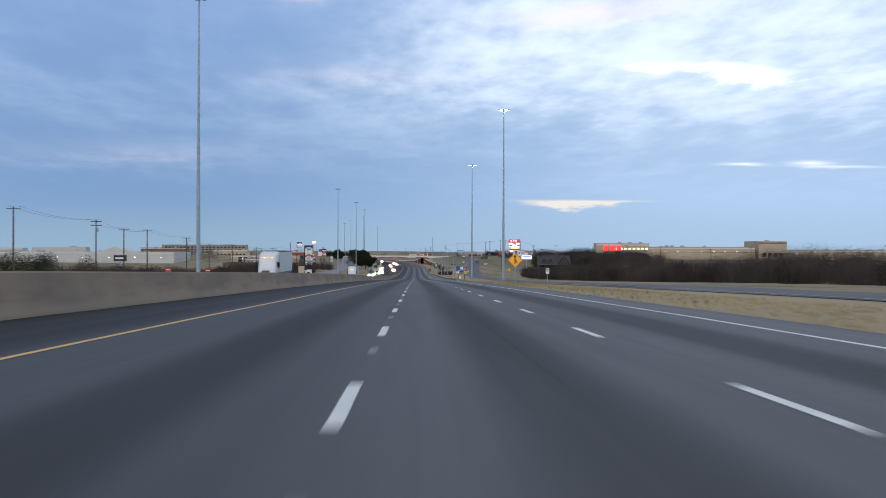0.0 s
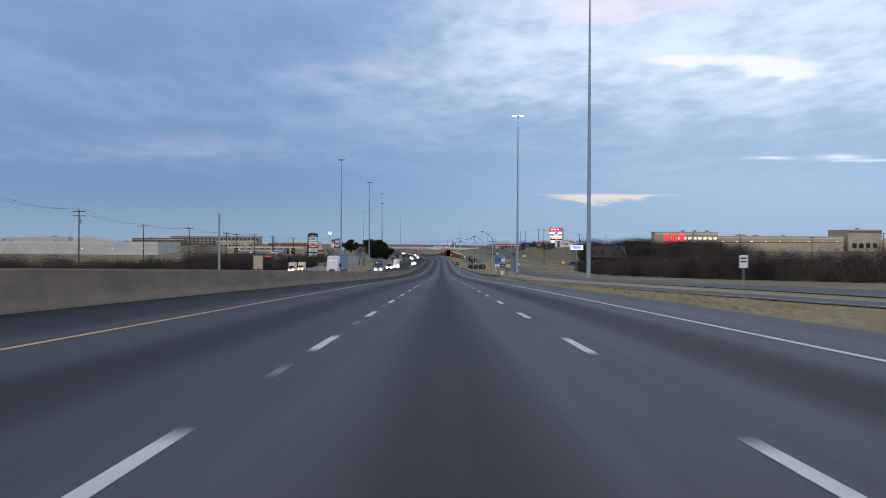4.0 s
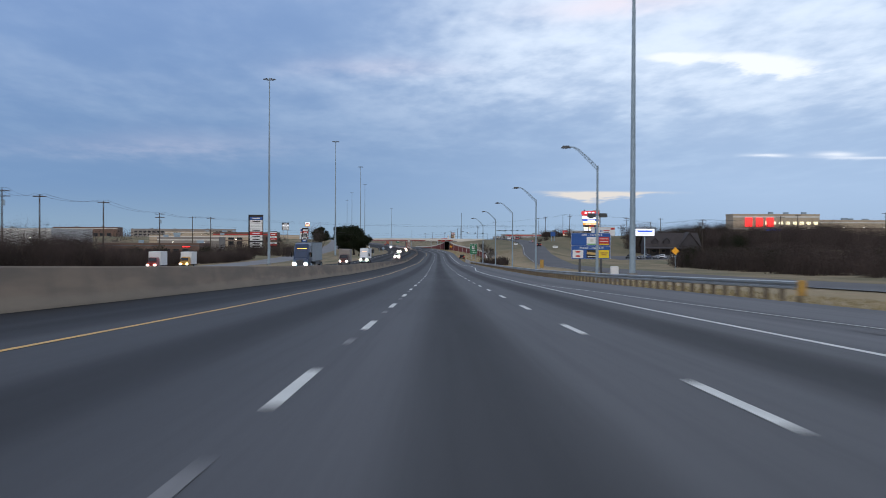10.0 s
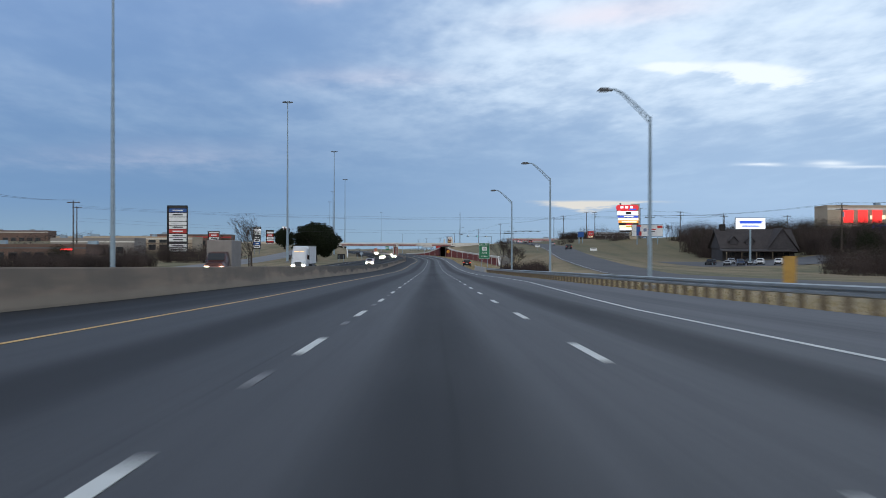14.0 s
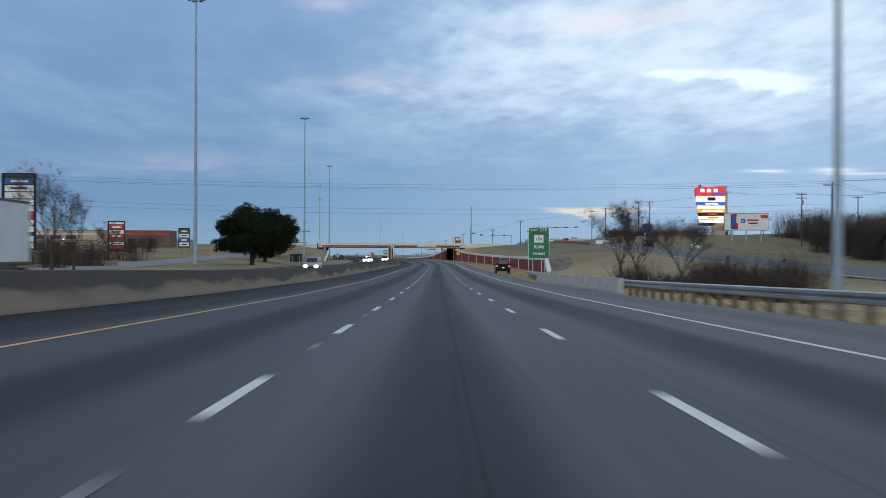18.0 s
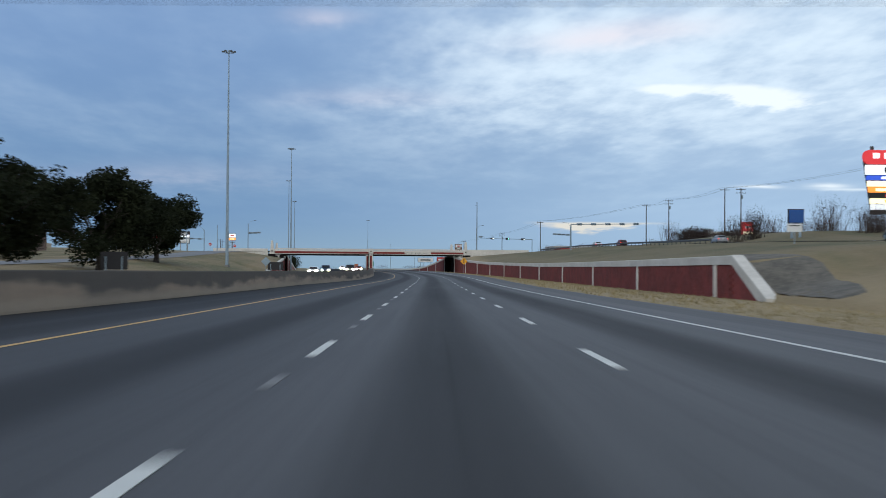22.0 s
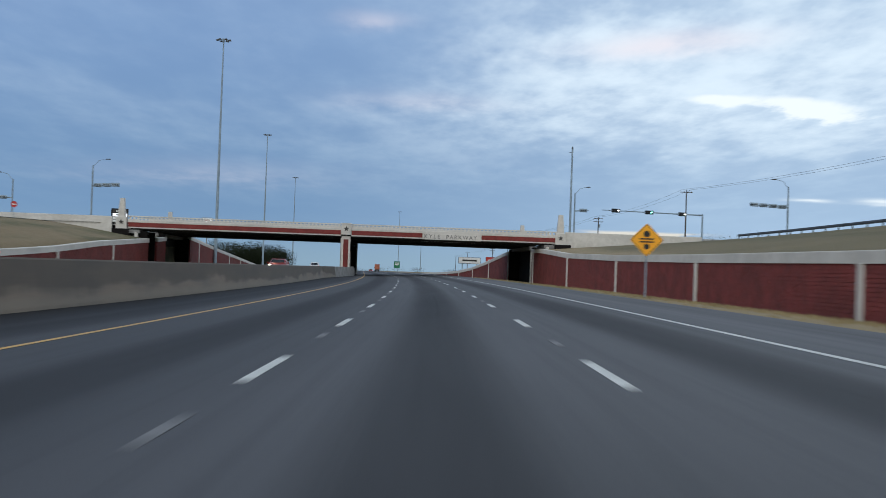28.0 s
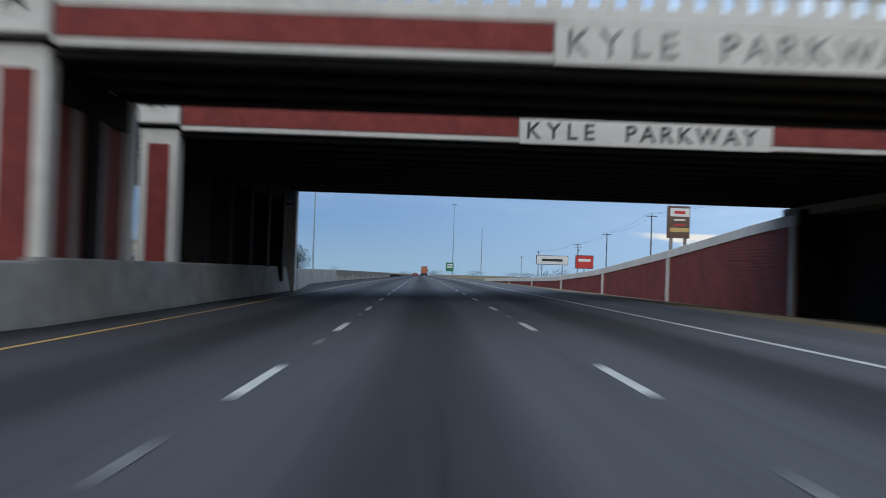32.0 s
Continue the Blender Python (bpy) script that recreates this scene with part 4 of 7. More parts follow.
def bridge(s0, s1, lift, label, group, pier_u, pier_end, name_shift):
    """In its own frame x runs to the right along the facade and y along the highway; z is above the road at s0."""
    b = thing("bridge", stand(s0, 0, lift), label, "bridge", group)
    depth = s1 - s0
    left, right = -41.0, 22.6
    # deck and girders take the dark concrete that carries their shade
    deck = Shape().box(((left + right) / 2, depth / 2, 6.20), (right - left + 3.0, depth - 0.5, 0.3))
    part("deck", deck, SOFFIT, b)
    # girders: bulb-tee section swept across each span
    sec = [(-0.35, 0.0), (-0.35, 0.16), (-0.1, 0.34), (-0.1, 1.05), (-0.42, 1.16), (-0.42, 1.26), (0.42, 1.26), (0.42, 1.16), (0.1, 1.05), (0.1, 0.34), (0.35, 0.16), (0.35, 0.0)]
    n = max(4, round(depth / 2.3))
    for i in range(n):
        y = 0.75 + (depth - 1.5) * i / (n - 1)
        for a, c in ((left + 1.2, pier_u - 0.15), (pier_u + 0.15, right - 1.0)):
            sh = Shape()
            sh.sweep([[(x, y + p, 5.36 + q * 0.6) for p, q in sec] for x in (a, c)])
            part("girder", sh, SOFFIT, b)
    for side, y in ((-1, 0.0), (1, depth)):
        f = y - side * 0.16
        # facade: plinth band, red inlay, upper band, then a parapet of small posts under a rail
        for a, c in ((left + 0.9, pier_u - 0.75), (pier_u + 0.75, right - 0.2)):
            w, mid = c - a, (a + c) / 2
            part("fascia", Shape().box((mid, f, 6.02), (w, 0.30, 1.0), edge=0.02), CONCRETE, b, "pale concrete fascia")
            part("ledge", Shape().box((mid, f - (0.12 if side < 0 else -0.12), 5.60), (w, 0.22, 0.14), edge=0.02), CONCRETE, b)
            part("ledge", Shape().box((mid, f - (0.12 if side < 0 else -0.12), 6.54), (w, 0.24, 0.34), edge=0.02), CONCRETE, b)
            spans = [(a + 0.05, c - 0.05)] if a < -20 else [(a + 0.05, 2.5 + name_shift), (11.2 + name_shift, c - 0.05)]
            for x0, x1 in spans:
                part("inlay", Shape().box(((x0 + x1) / 2, y + (-0.03 if side < 0 else 0.03), 6.02), (x1 - x0, 0.10, 0.62)), RED_PLAIN, b, "red inlaid band")
            part("rail", Shape().box((mid, f, 7.23), (w, 0.30, 0.17), edge=0.02), CONCRETE, b)
            bal = tidy(Shape().box((0, 0, 0.23), (0.31, 0.14, 0.46), taper=0.84).mesh("baluster", CONCRETE))
            if side < 0:
                for x in span(a + 0.3, c - 0.3, 0.56):
                    part("baluster", bal, CONCRETE, b, m=pose(x, f, 6.70))
        if side < 0:
            pan = part("name_panel", Shape().box((6.85 + name_shift, y - 0.10, 5.90), (8.6, 0.14, 0.86), edge=0.02), CONCRETE, b, "pale panel with the road's name in dark letters")
            ink = LETTER if depth > 10 else LETTER_WORN
            words("KYLE", 0.78, pan, ink, 3.92 + name_shift, y - 0.175, 5.89, "dark cast letters", 1.5)
            words("PARKWAY", 0.78, pan, ink, (8.36 if depth > 10 else 8.22) + name_shift, y - 0.175, 5.89, "dark cast letters", 1.34)
        # end posts like small obelisks
        for x in (left, right + 0.15):
            part("end_post", Shape().box((x, f, 5.9), (1.55, 1.1, 2.4), edge=0.06), CONCRETE, b, "pale concrete end post")
            if (side < 0) == (depth < 10):
                part("end_post_top", Shape().box((x, f, 8.45), (1.05, 0.9, 2.7), taper=0.62, edge=0.04), CONCRETE, b)
            part("medallion", star(x, f + side * 0.58, 6.35, 0.40, side), LETTER, b, "dark cast star medallion")
        part("pier_head", Shape().box((pier_u, f, 6.5), (1.45, 0.9, 1.55), edge=0.05), CONCRETE, b, "pale pier head with a medallion")
        part("pier_head_cap", Shape().box((pier_u, f, 7.33), (1.6, 1.0, 0.14), edge=0.03), CONCRETE, b)
        part("medallion", star(pier_u, f + side * 0.47, 6.55, 0.44, side), LETTER, b, "dark cast star medallion")
        part("rim", Shape().tube((pier_u, f + side * 0.44, 6.55), (pier_u, f + side * 0.48, 6.55), 0.50, 0.50, 18), CONCRETE, b)
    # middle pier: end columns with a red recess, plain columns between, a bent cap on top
    # cap and inner columns are near-black, deck shade painted into the concrete
    part("bent_cap", Shape().box(((pier_u + pier_end) / 2, depth / 2, 4.95), (1.1, depth - 0.8, 0.8), Euler((0, 0, math.atan2(pier_u - pier_end, depth))), edge=0.05), UNDER_SHADE, b)
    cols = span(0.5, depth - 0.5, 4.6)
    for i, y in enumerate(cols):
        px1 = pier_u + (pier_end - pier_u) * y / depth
        col = part("column", Shape().box((px1, y, 2.6), (1.30, 0.70 if depth < 10 else 0.95, 5.9 if i in (0, len(cols) - 1) else 4.6), edge=0.04), CONCRETE if i in (0, len(cols) - 1) else UNDER_SHADE, b, "pale concrete column with a red recess" if i == 0 else "")
        if i in (0, len(cols) - 1):
            part("recess", Shape().box((px1, y - (0.46 if i == 0 else -0.46) * (0.72 if depth < 10 else 1), 2.55), (0.72, 0.10, 5.0)), RED_STONE, col, "red split-stone recess")
    if depth < 10:
        part("pier_wall", Shape().box((pier_u, depth / 2, 2.45), (0.86, depth - 1.6, 5.2)), RED_STONE, b, "red split-stone infill between the columns")
        for y in (depth * 0.36, depth * 0.64):
            part("pier_strip", Shape().box((pier_u, y, 2.45), (1.02, 0.34, 5.2), edge=0.03), CONCRETE_GREY, b, "grey concrete strip")
    # abutments get the same near-black in place of shade
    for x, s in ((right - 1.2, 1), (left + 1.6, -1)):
        part("abutment", Shape().box((x + s * 1.7, depth / 2, 2.2), (2.4, depth + 1.0, 6.4)), UNDER_SHADE, b, "abutment wall, its near-black colour standing in for deck shade")
        part("bearing_seat", Shape().box((x - s * 0.2, depth / 2, 5.05), (1.6, depth, 0.5), edge=0.04), CONCRETE_GREY, b)
        for y in (0.3, depth - 0.3):
            part("abutment_post", Shape().box((x - s * 0.5, y, 2.1), (0.5, 0.6, 5.9), edge=0.03), CONCRETE, b, "pale concrete corner post")
    return b


bridge(1179.6, 1187.6, 0.0, "narrow pale concrete bridge with red bands over the highway", "bridges over the highway", -8.72, -8.72, -0.1)
bridge(1195.0, 1222.0, 0.05, "pale concrete bridge with red bands behind the first", "bridges over the highway", -9.2, -7.85, 0.45)
# level approach walls that carry the cross street away on both sides
for u0, u1, z in ((23.5, 44.0, 6.35), (-60.0, -42.4, 6.2)):
    sh = Shape().box(((u0 + u1) / 2, 0.3, z - 0.9), (u1 - u0, 0.35, 1.5 + 2.2), edge=0.03)
    solid("approach_wall", sh, CONCRETE, stand(1179.6, 0), "low pale concrete wall along the cross street", "wall")
tagged(strip("cross_street", [1179.5, 1200, 1222], [-150, -100, -62, -44], lambda s, u: road_z(s) + 6.2, ASPHALT_SIDE), "asphalt cross street at bridge level", "road", kind="structure")
tagged(strip("cross_street_right", [1181, 1200, 1222], [24, 44, 62, 100, 160], lambda s, u: road_z(s) + 6.45 + max(0, u - 60) * 0.01, ASPHALT_SIDE), "asphalt cross street at bridge level", "road", kind="structure")

# ---- high masts ----
def high_mast(s, u, height, lit, foot=0.0):
    m = thing("high_mast_light", stand(s, u, foot), "tall grey steel mast with a ring of " + ("lit lamps" if lit else "unlit floodlights"), "mast light", "high mast lights")
    sh, k, rings = Shape(), 6, []
    for i in range(k):
        for h, r in ((height * i / k, 0.36 - 0.25 * i / k), (height * (i + 1) / k - 0.02, 0.36 - 0.25 * (i + 1) / k + 0.014)):
            rings.append([(r * math.cos(6.28318 * j / 12), r * math.sin(6.28318 * j / 12), h) for j in range(12)])
    sh.sweep(rings)
    part("pole", sh, STEEL, m)
    part("base_plate", Shape().tube((0, 0, -0.6), (0, 0, 0.12), 0.62, 0.62, 14), CONCRETE_GREY, m)
    part("hub", Shape().tube((0, 0, height - 0.35), (0, 0, height + 0.35), 0.3, 0.2, 10), STEEL, m)
    hoop = []
    for t in np.linspace(0, 2 * math.pi, 19):
        rim = [(0.95 + 0.05 * math.cos(6.28318 * j / 6), 0.05 * math.sin(6.28318 * j / 6)) for j in range(6)]
        hoop.append([(a * math.cos(t), a * math.sin(t), height + h) for a, h in rim])
    part("ring", Shape().sweep(hoop, caps=False), STEEL, m)
    head = tidy(Shape().box((0, 0, 0), (0.62, 0.42, 0.22), taper=0.7, edge=0.03).mesh("lamp_head", STEEL_DARK))
    glass = tidy(Shape().tube((0, 0, -0.20), (0, 0, -0.10), 0.40, 0.32, 10).mesh("lens", MASTLIGHT if lit else GLASS_DARK))
    for i in range(6):
        t = 2 * math.pi * i / 6
        h = part("lamp_head", head, STEEL_DARK, m, m=pose(1.25 * math.cos(t), 1.25 * math.sin(t), height + 0.05, 0, 0, math.degrees(t)))
        part("lens", glass, MASTLIGHT, h)
    return m


for s, u, h in ((347.0, 23.2, 47.0), (506.0, 22.2, 46.4)):
    high_mast(s, u, h, True, 0.1)
high_mast(1924.0, 21.0, 47.0, False, 0.1)
for s, u in ((220.4, -37.6), (670.5, -43.6), (858.6, -43.0), (1052.0, -42.5), (1253.7, -36.7), (1434.6, -42.2), (1625, -43)):
    high_mast(s, u, 47.2, False, ground_z(s, u) - road_z(s) + 0.3)

# ---- road signs ----
def sheet(w, h, corner=0.08, thick=0.03, y=0.0, z=0.0, x=0.0):
    """An upright plate with rounded corners, its face towards -y."""
    pts = []
    for cx, cz, a0 in ((w / 2 - corner, h / 2 - corner, 0), (-w / 2 + corner, h / 2 - corner, 90), (-w / 2 + corner, -h / 2 + corner, 180), (w / 2 - corner, -h / 2 + corner, 270)):
        for k in range(4):
            a = radians(a0 + 30 * k)
            pts.append((x + cx + corner * math.cos(a), z + cz + corner * math.sin(a)))
    return Shape().sweep([[(px1, y, pz) for px1, pz in pts], [(px1, y + thick, pz) for px1, pz in pts]])


def diamond(side, z, y=0.0, thick=0.03, scale=1.0):
    r = side / math.sqrt(2) * scale
    c = 0.09 * r
    pts = [(-c, r - c), (0, r - 0.4 * c), (c, r - c), (r - c, c), (r - 0.4 * c, 0), (r - c, -c), (c, -r + c), (0, -r + 0.4 * c), (-c, -r + c), (-r + c, -c), (-r + 0.4 * c, 0), (-r + c, c)]
    return Shape().sweep([[(a, y, z + b) for a, b in pts], [(a, y + thick, z + b) for a, b in pts]])


def diamond_sign(s, u, foot, z, side, label, symbol):
    d = thing("warning_sign", stand(s, u, foot), label, "road sign", "yellow warning signs")
    part("post", Shape().box((0, 0.05, (z - foot) / 2), (0.07, 0.06, z - foot + 0.6), edge=0.01), STEEL, d)
    h = z - foot
    face = part("plate", diamond(side, h, 0.0), SIGN_Y, d)
    part("border", Shape().add(*ring_diamond(side, h)), SIGN_K, face, "black border line")
    if symbol == "merge":
        part("arrow", Shape().box((-0.03, -0.012, h), (0.13, 0.012, 0.95)).add([(-0.21, -0.015, h + 0.38), (0.15, -0.015, h + 0.38), (-0.03, -0.015, h + 0.72)], [(0, 1, 2)]), SIGN_K, face, "black straight arrow")
        part("arrow_side", Shape().box((0.14, -0.012, h - 0.14), (0.10, 0.012, 0.48), Euler((0, radians(-35), 0))), SIGN_K, face, "black merging stroke")
    elif symbol == "lines":
        for k, w in ((0.30, 0.34), (-0.34, 0.30)):
            part("symbol", Shape().tube((0, -0.012, h + k), (0, -0.004, h + k), w * 0.5, w * 0.5, 12), SIGN_K, face, "black round symbol")
        for k in (0.05, -0.10):
            part("text_bar", Shape().box((0, -0.008, h + k), (0.72, 0.01, 0.07)), SIGN_K, face, "unreadable line of black writing")
    return d


def ring_diamond(side, z):
    a, b = side / math.sqrt(2) * 0.93, side / math.sqrt(2) * 0.89
    o = [(0, a), (a, 0), (0, -a), (-a, 0)]
    v = [(x, -0.006, z + q) for x, q in o] + [(x * b / a, -0.006, z + q * b / a) for x, q in o]
    return v, [(i, (i + 1) % 4, 4 + (i + 1) % 4, 4 + i) for i in range(4)]


diamond_sign(171.8, 11.5, -0.2, 2.88, 1.34, "yellow merge warning sign on a steel post", "merge")
diamond_sign(592.0, 44.6, 0.0, 3.3, 1.1, "plain yellow warning sign beside the frontage road", "")
diamond_sign(1067.0, 10.95, -0.1, 2.98, 1.22, "orange-yellow warning sign in front of the wall", "lines")

# blue services sign with six logo panels
SB = thing("services_sign", stand(512.5, 18.2, -0.3) @ Matrix.Scale(1.1, 4), "wide blue services sign with plain logo panels on two posts", "road sign")
for x in (-1.2, 1.15):
    part("post", Shape().box((x, 0.12, 1.3), (0.24, 0.2, 3.2), edge=0.02), STEEL_DARK, SB)
for z, text, cols in ((4.08, "GAS - EXIT 213", ((0.12, SIGN_W, "pale"), (1.46, SIGN_R, "band"))), (2.64, "FOOD - EXIT 213", ((-1.42, SIGN_W, "oval"), (0.10, SIGN_K, "wave"), (1.46, SIGN_LOGO_Y, "bars")))):
    back = part("panel", sheet(4.3, 1.40, 0.1, 0.04, 0.0, z), SIGN_B, SB)
    part("edge", sheet(4.36, 1.45, 0.11, 0.02, 0.024, z), SIGN_W, back, "white edge")
    words(text, 0.30, back, SIGN_W, 0.1, -0.008, z + 0.49, "white letters", 1.15)
    for x, a, kind in cols:
        lg = part("logo_panel", sheet(1.16, 0.90, 0.05, 0.02, -0.022, z - 0.17, x), a, back, "plain coloured logo panel")
        y, zc = -0.030, z - 0.17
        if kind == "pale":
            part("logo_shape", Shape().box((x, y, zc + 0.06), (0.34, 0.012, 0.34)), CONCRETE, lg, "plain pale logo shape")
            part("logo_band", Shape().box((x, y, zc - 0.36), (1.06, 0.012, 0.13)), SIGN_LEAF, lg, "green band")
        elif kind == "band":
            for d in (0.24, -0.06):
                part("logo_band", Shape().box((x, y, zc + d), (0.92, 0.012, 0.06)), SIGN_W, lg, "white band")
            part("logo_band", Shape().box((x, y, zc - 0.36), (1.06, 0.012, 0.12)), SIGN_LOGO_Y, lg, "yellow band")
        elif kind == "oval":
            for d in (0.24, -0.24):
                part("logo_shape", Shape().sweep([[(x + 0.30 * math.cos(q * 0.5236), y + k, zc + d + 0.10 * math.sin(q * 0.5236)) for q in range(12)] for k in (0.0, 0.008)]), SIGN_R, lg, "plain red oval")
        elif kind == "wave":
            part("logo_band", Shape().box((x, y, zc + 0.06), (1.06, 0.012, 0.26), Euler((0, radians(6), 0))), SIGN_TAN, lg, "tan band")
            part("logo_band", Shape().box((x, y, zc - 0.28), (0.9, 0.012, 0.05)), SIGN_W, lg, "white stroke")
        else:
            for d, w in ((0.12, 0.8), (-0.08, 0.5)):
                part("logo_band", Shape().box((x, y, zc + d), (w, 0.012, 0.10)), SIGN_DULL, lg, "dull red band")

# exit sign
EX = thing("exit_sign", stand(795, 12.55, -0.2), "green exit sign with white letters on two steel posts", "road sign")
for x in (-0.75, 0.75):
    part("post", Shape().box((x, 0.12, 1.6), (0.13, 0.16, 3.6), edge=0.02), STEEL, EX)
main = part("panel", sheet(2.5, 3.15, 0.16, 0.05, 0.0, 3.78), SIGN_G, EX)
part("edge", sheet(2.6, 3.25, 0.18, 0.03, 0.024, 3.78), SIGN_W, main, "white edge")
tab = part("number_tab", sheet(2.45, 0.56, 0.1, 0.05, 0.0, 5.68), SIGN_G, EX, "green tab with the exit's number")
part("edge", sheet(2.55, 0.64, 0.11, 0.03, 0.024, 5.68), SIGN_W, tab, "white edge")
words("EXIT", 0.36, tab, SIGN_W, -0.55, -0.012, 5.68, "white letters", 1.1)
words("213", 0.50, tab, SIGN_W, 0.55, -0.012, 5.68, "white digits", 1.1)
shield = part("route_plate", sheet(1.15, 0.95, 0.06, 0.02, -0.024, 4.62), SIGN_W, main, "white route plate")
words("FM", 0.18, shield, SIGN_K, 0, -0.034, 4.96, "black letters")
words("150", 0.52, shield, SIGN_K, 0, -0.034, 4.56, "black digits")
words("Kyle", 0.62, main, SIGN_W, 0, -0.012, 3.62, "white letters", 1.1)
words("1/2 MILE", 0.40, main, SIGN_W, 0, -0.012, 2.75, "white letters", 1.1)


def small_sign(s, u, foot, w, h, z, mat, label, bars=1, back=False):
    o = thing("roadside_sign", stand(s, u, foot), label, "road sign")
    part("post", Shape().box((0, 0.05, (z - foot) / 2), (0.07, 0.06, z - foot), edge=0.01), STEEL, o)
    p = part("plate", sheet(w, h, 0.05, 0.025, 0, z - foot), mat, o)
    for i in range(bars):
        part("text_bar", Shape().box((0, -0.006, z - foot + h * (0.25 - 0.5 * i / max(1, bars))), (w * 0.7, 0.008, h * 0.13)), SIGN_K if mat is SIGN_W else SIGN_W, p, "unreadable writing")
    return o


small_sign(410.5, 16.4, -0.3, 0.5, 1.2, 2.6, SIGN_G, "narrow green sign on a steel post", 3)
small_sign(261.7, 25.8, -0.3, 0.7, 1.1, 2.0, SIGN_W, "small white route sign on a post", 2)
small_sign(566, 17.0, -0.3, 0.62, 1.35, 0.95, MARKER, "dull yellow object marker beside the guardrail", 0)
small_sign(905, frontage_u(905) - 8, frontage_z(905) - 0.6, 1.5, 0.8, frontage_z(905) + 1.2, SIGN_W, "white advance sign on the grass slope", 1)
small_sign(878, frontage_u(878) + 9, frontage_z(878) - 0.2, 2.2, 0.9, frontage_z(878) + 0.7, SIGN_W, "low white banner sign on the grass", 1)
SIGN_BACK = material("black_sign_back", (0.012, 0.012, 0.015), (0.02, 0.02, 0.024), 0.6, scale=4, bumpy=0.05)
for s, u, w, h, z in ((903.5, -30.5, 2.6, 1.7, 1.9), (1034.3, -30.3, 3.2, 1.6, 1.6)):
    o = thing("sign_back", stand(s, u, ground_z(s, u) - road_z(s)), "dark back of a wide road sign on posts", "road sign", "sign backs")
    g = ground_z(s, u) - road_z(s)
    part("panel", sheet(w, h, 0.1, 0.06, 0, z - g), SIGN_BACK, o)
    for x in (-w * 0.3, w * 0.3):
        part("post", Shape().box((x, -0.08, (z - g) / 2), (0.12, 0.12, z - g + 0.8), edge=0.01), STEEL, o)
back = thing("sign_back", stand(1001, -28.7, ground_z(1001, -28.7) - road_z(1001)), "grey diamond sign seen from behind", "road sign", "sign backs")
part("plate", diamond(1.2, 2.6), STEEL, back)
part("post", Shape().box((0, -0.05, 1.2), (0.07, 0.06, 2.6), edge=0.01), STEEL, back)


def shop_sign(s, u, foot, width, top, rows, label, bottom=2.0, frame=DARK_PAINT, legs=(-0.32, 0.32)):
    """A tall pylon of lit and unlit panels in a dark frame; rows are (height share, material)."""
    o = thing("pylon_sign", stand(s, u, foot), label, "shop sign", "shop signs")
    top, bottom = top - foot, bottom
    for x in legs:
        part("leg", Shape().box((x * width, 0.3, bottom / 2), (0.45, 0.5, bottom + 1.0), edge=0.04), CONCRETE_GREY, o)
    part("frame", Shape().box((0, 0.35, (top + bottom) / 2), (width, 0.9, top - bottom), edge=0.06), frame, o, "dark sign cabinet")
    total, z = sum(r[0] for r in rows), top - 0.25
    room = top - bottom - 0.5
    for share, mat, bar in rows:
        h = room * share / total
        p = part("panel", sheet(width * 0.86, h * 0.86, 0.05, 0.05, -0.15, z - h / 2, width * 0.03), mat, o, "plain sign panel")
        if bar:
            part("text_bar", Shape().box((width * 0.03, -0.16, z - h / 2), (width * 0.5, 0.02, h * 0.3)), bar, p, "unreadable writing")
        z -= h
    return o


W, Bk = SIGN_W, SIGN_K
shop_sign(867, -77.4, 1.6, 6.2, 17.5, [(0.6, Bk, None), (1.3, SIGN_B, W), (1.3, W, Bk), (1.3, W, None), (1.2, W, None), (1.1, W, Bk), (1.4, SIGN_R, W), (1.2, W, Bk), (1.2, W, Bk), (0.6, Bk, None), (1.2, W, Bk), (1.2, W, Bk)], "tall black shop sign with many white panels", 1.6)
shop_sign(949, -81.5, 2.0, 4.3, 11.0, [(0.7, W, None), (1.5, SIGN_R, W), (1.2, W, Bk), (1.1, SIGN_R, W), (1.1, BROWN_WALL, None), (1.0, W, Bk), (1.3, SIGN_R, None)], "black shop sign with red and white panels", 1.4)
shop_sign(966.5, -67.8, 2.6, 3.0, 9.6, [(1.0, STEEL_DARK, W), (1.0, W, Bk), (1.0, SIGN_B, W), (1.0, W, Bk)], "dark shop sign with four panels", 1.8)
shop_sign(1152.5, -79.0, 5.4, 4.2, 14.0, [(0.6, Bk, None), (1.0, W, None), (1.5, SIGN_R, W), (1.4, W, Bk), (0.8, W, None), (0.7, SIGN_R, None)], "black shop sign with lit red panel by the frontage road", 1.6)
shop_sign(1210, -82.0, 6.2, 4.0, 14.0, [(1.6, SIGN_B, None), (0.7, SIGN_R, None), (3.0, W, None)], "white and blue gabled shop sign", 0.6, WHITE)
shop_sign(1481.6, -103.2, 4.0, 6.6, 21.6, [(0.9, Bk, W), (0.8, LIT_WHITE, Bk), (0.7, W, None), (0.7, W, None), (0.6, W, Bk)], "tall black shop sign with white panels beyond the bridge", 10.6)
shop_sign(1602, -84.6, 2.0, 5.2, 24.2, [(1.3, LIT_WHITE, SIGN_R), (0.9, LIT_ORANGE, LIT_WARM)], "lit fuel price sign on one tall pole", 17.2, STEEL, (0.0,))
shop_sign(1330, 38.2, 4.0, 3.3, 12.3, [(1.4, W, SIGN_R), (0.8, BROWN_WALL, W), (0.7, BROWN_WALL, SIGN_R), (0.7, SIGN_TAN, None), (0.6, BROWN_WALL, None)], "brown shop sign with a red panel beyond the bridge", 3.5, BROWN_WALL)

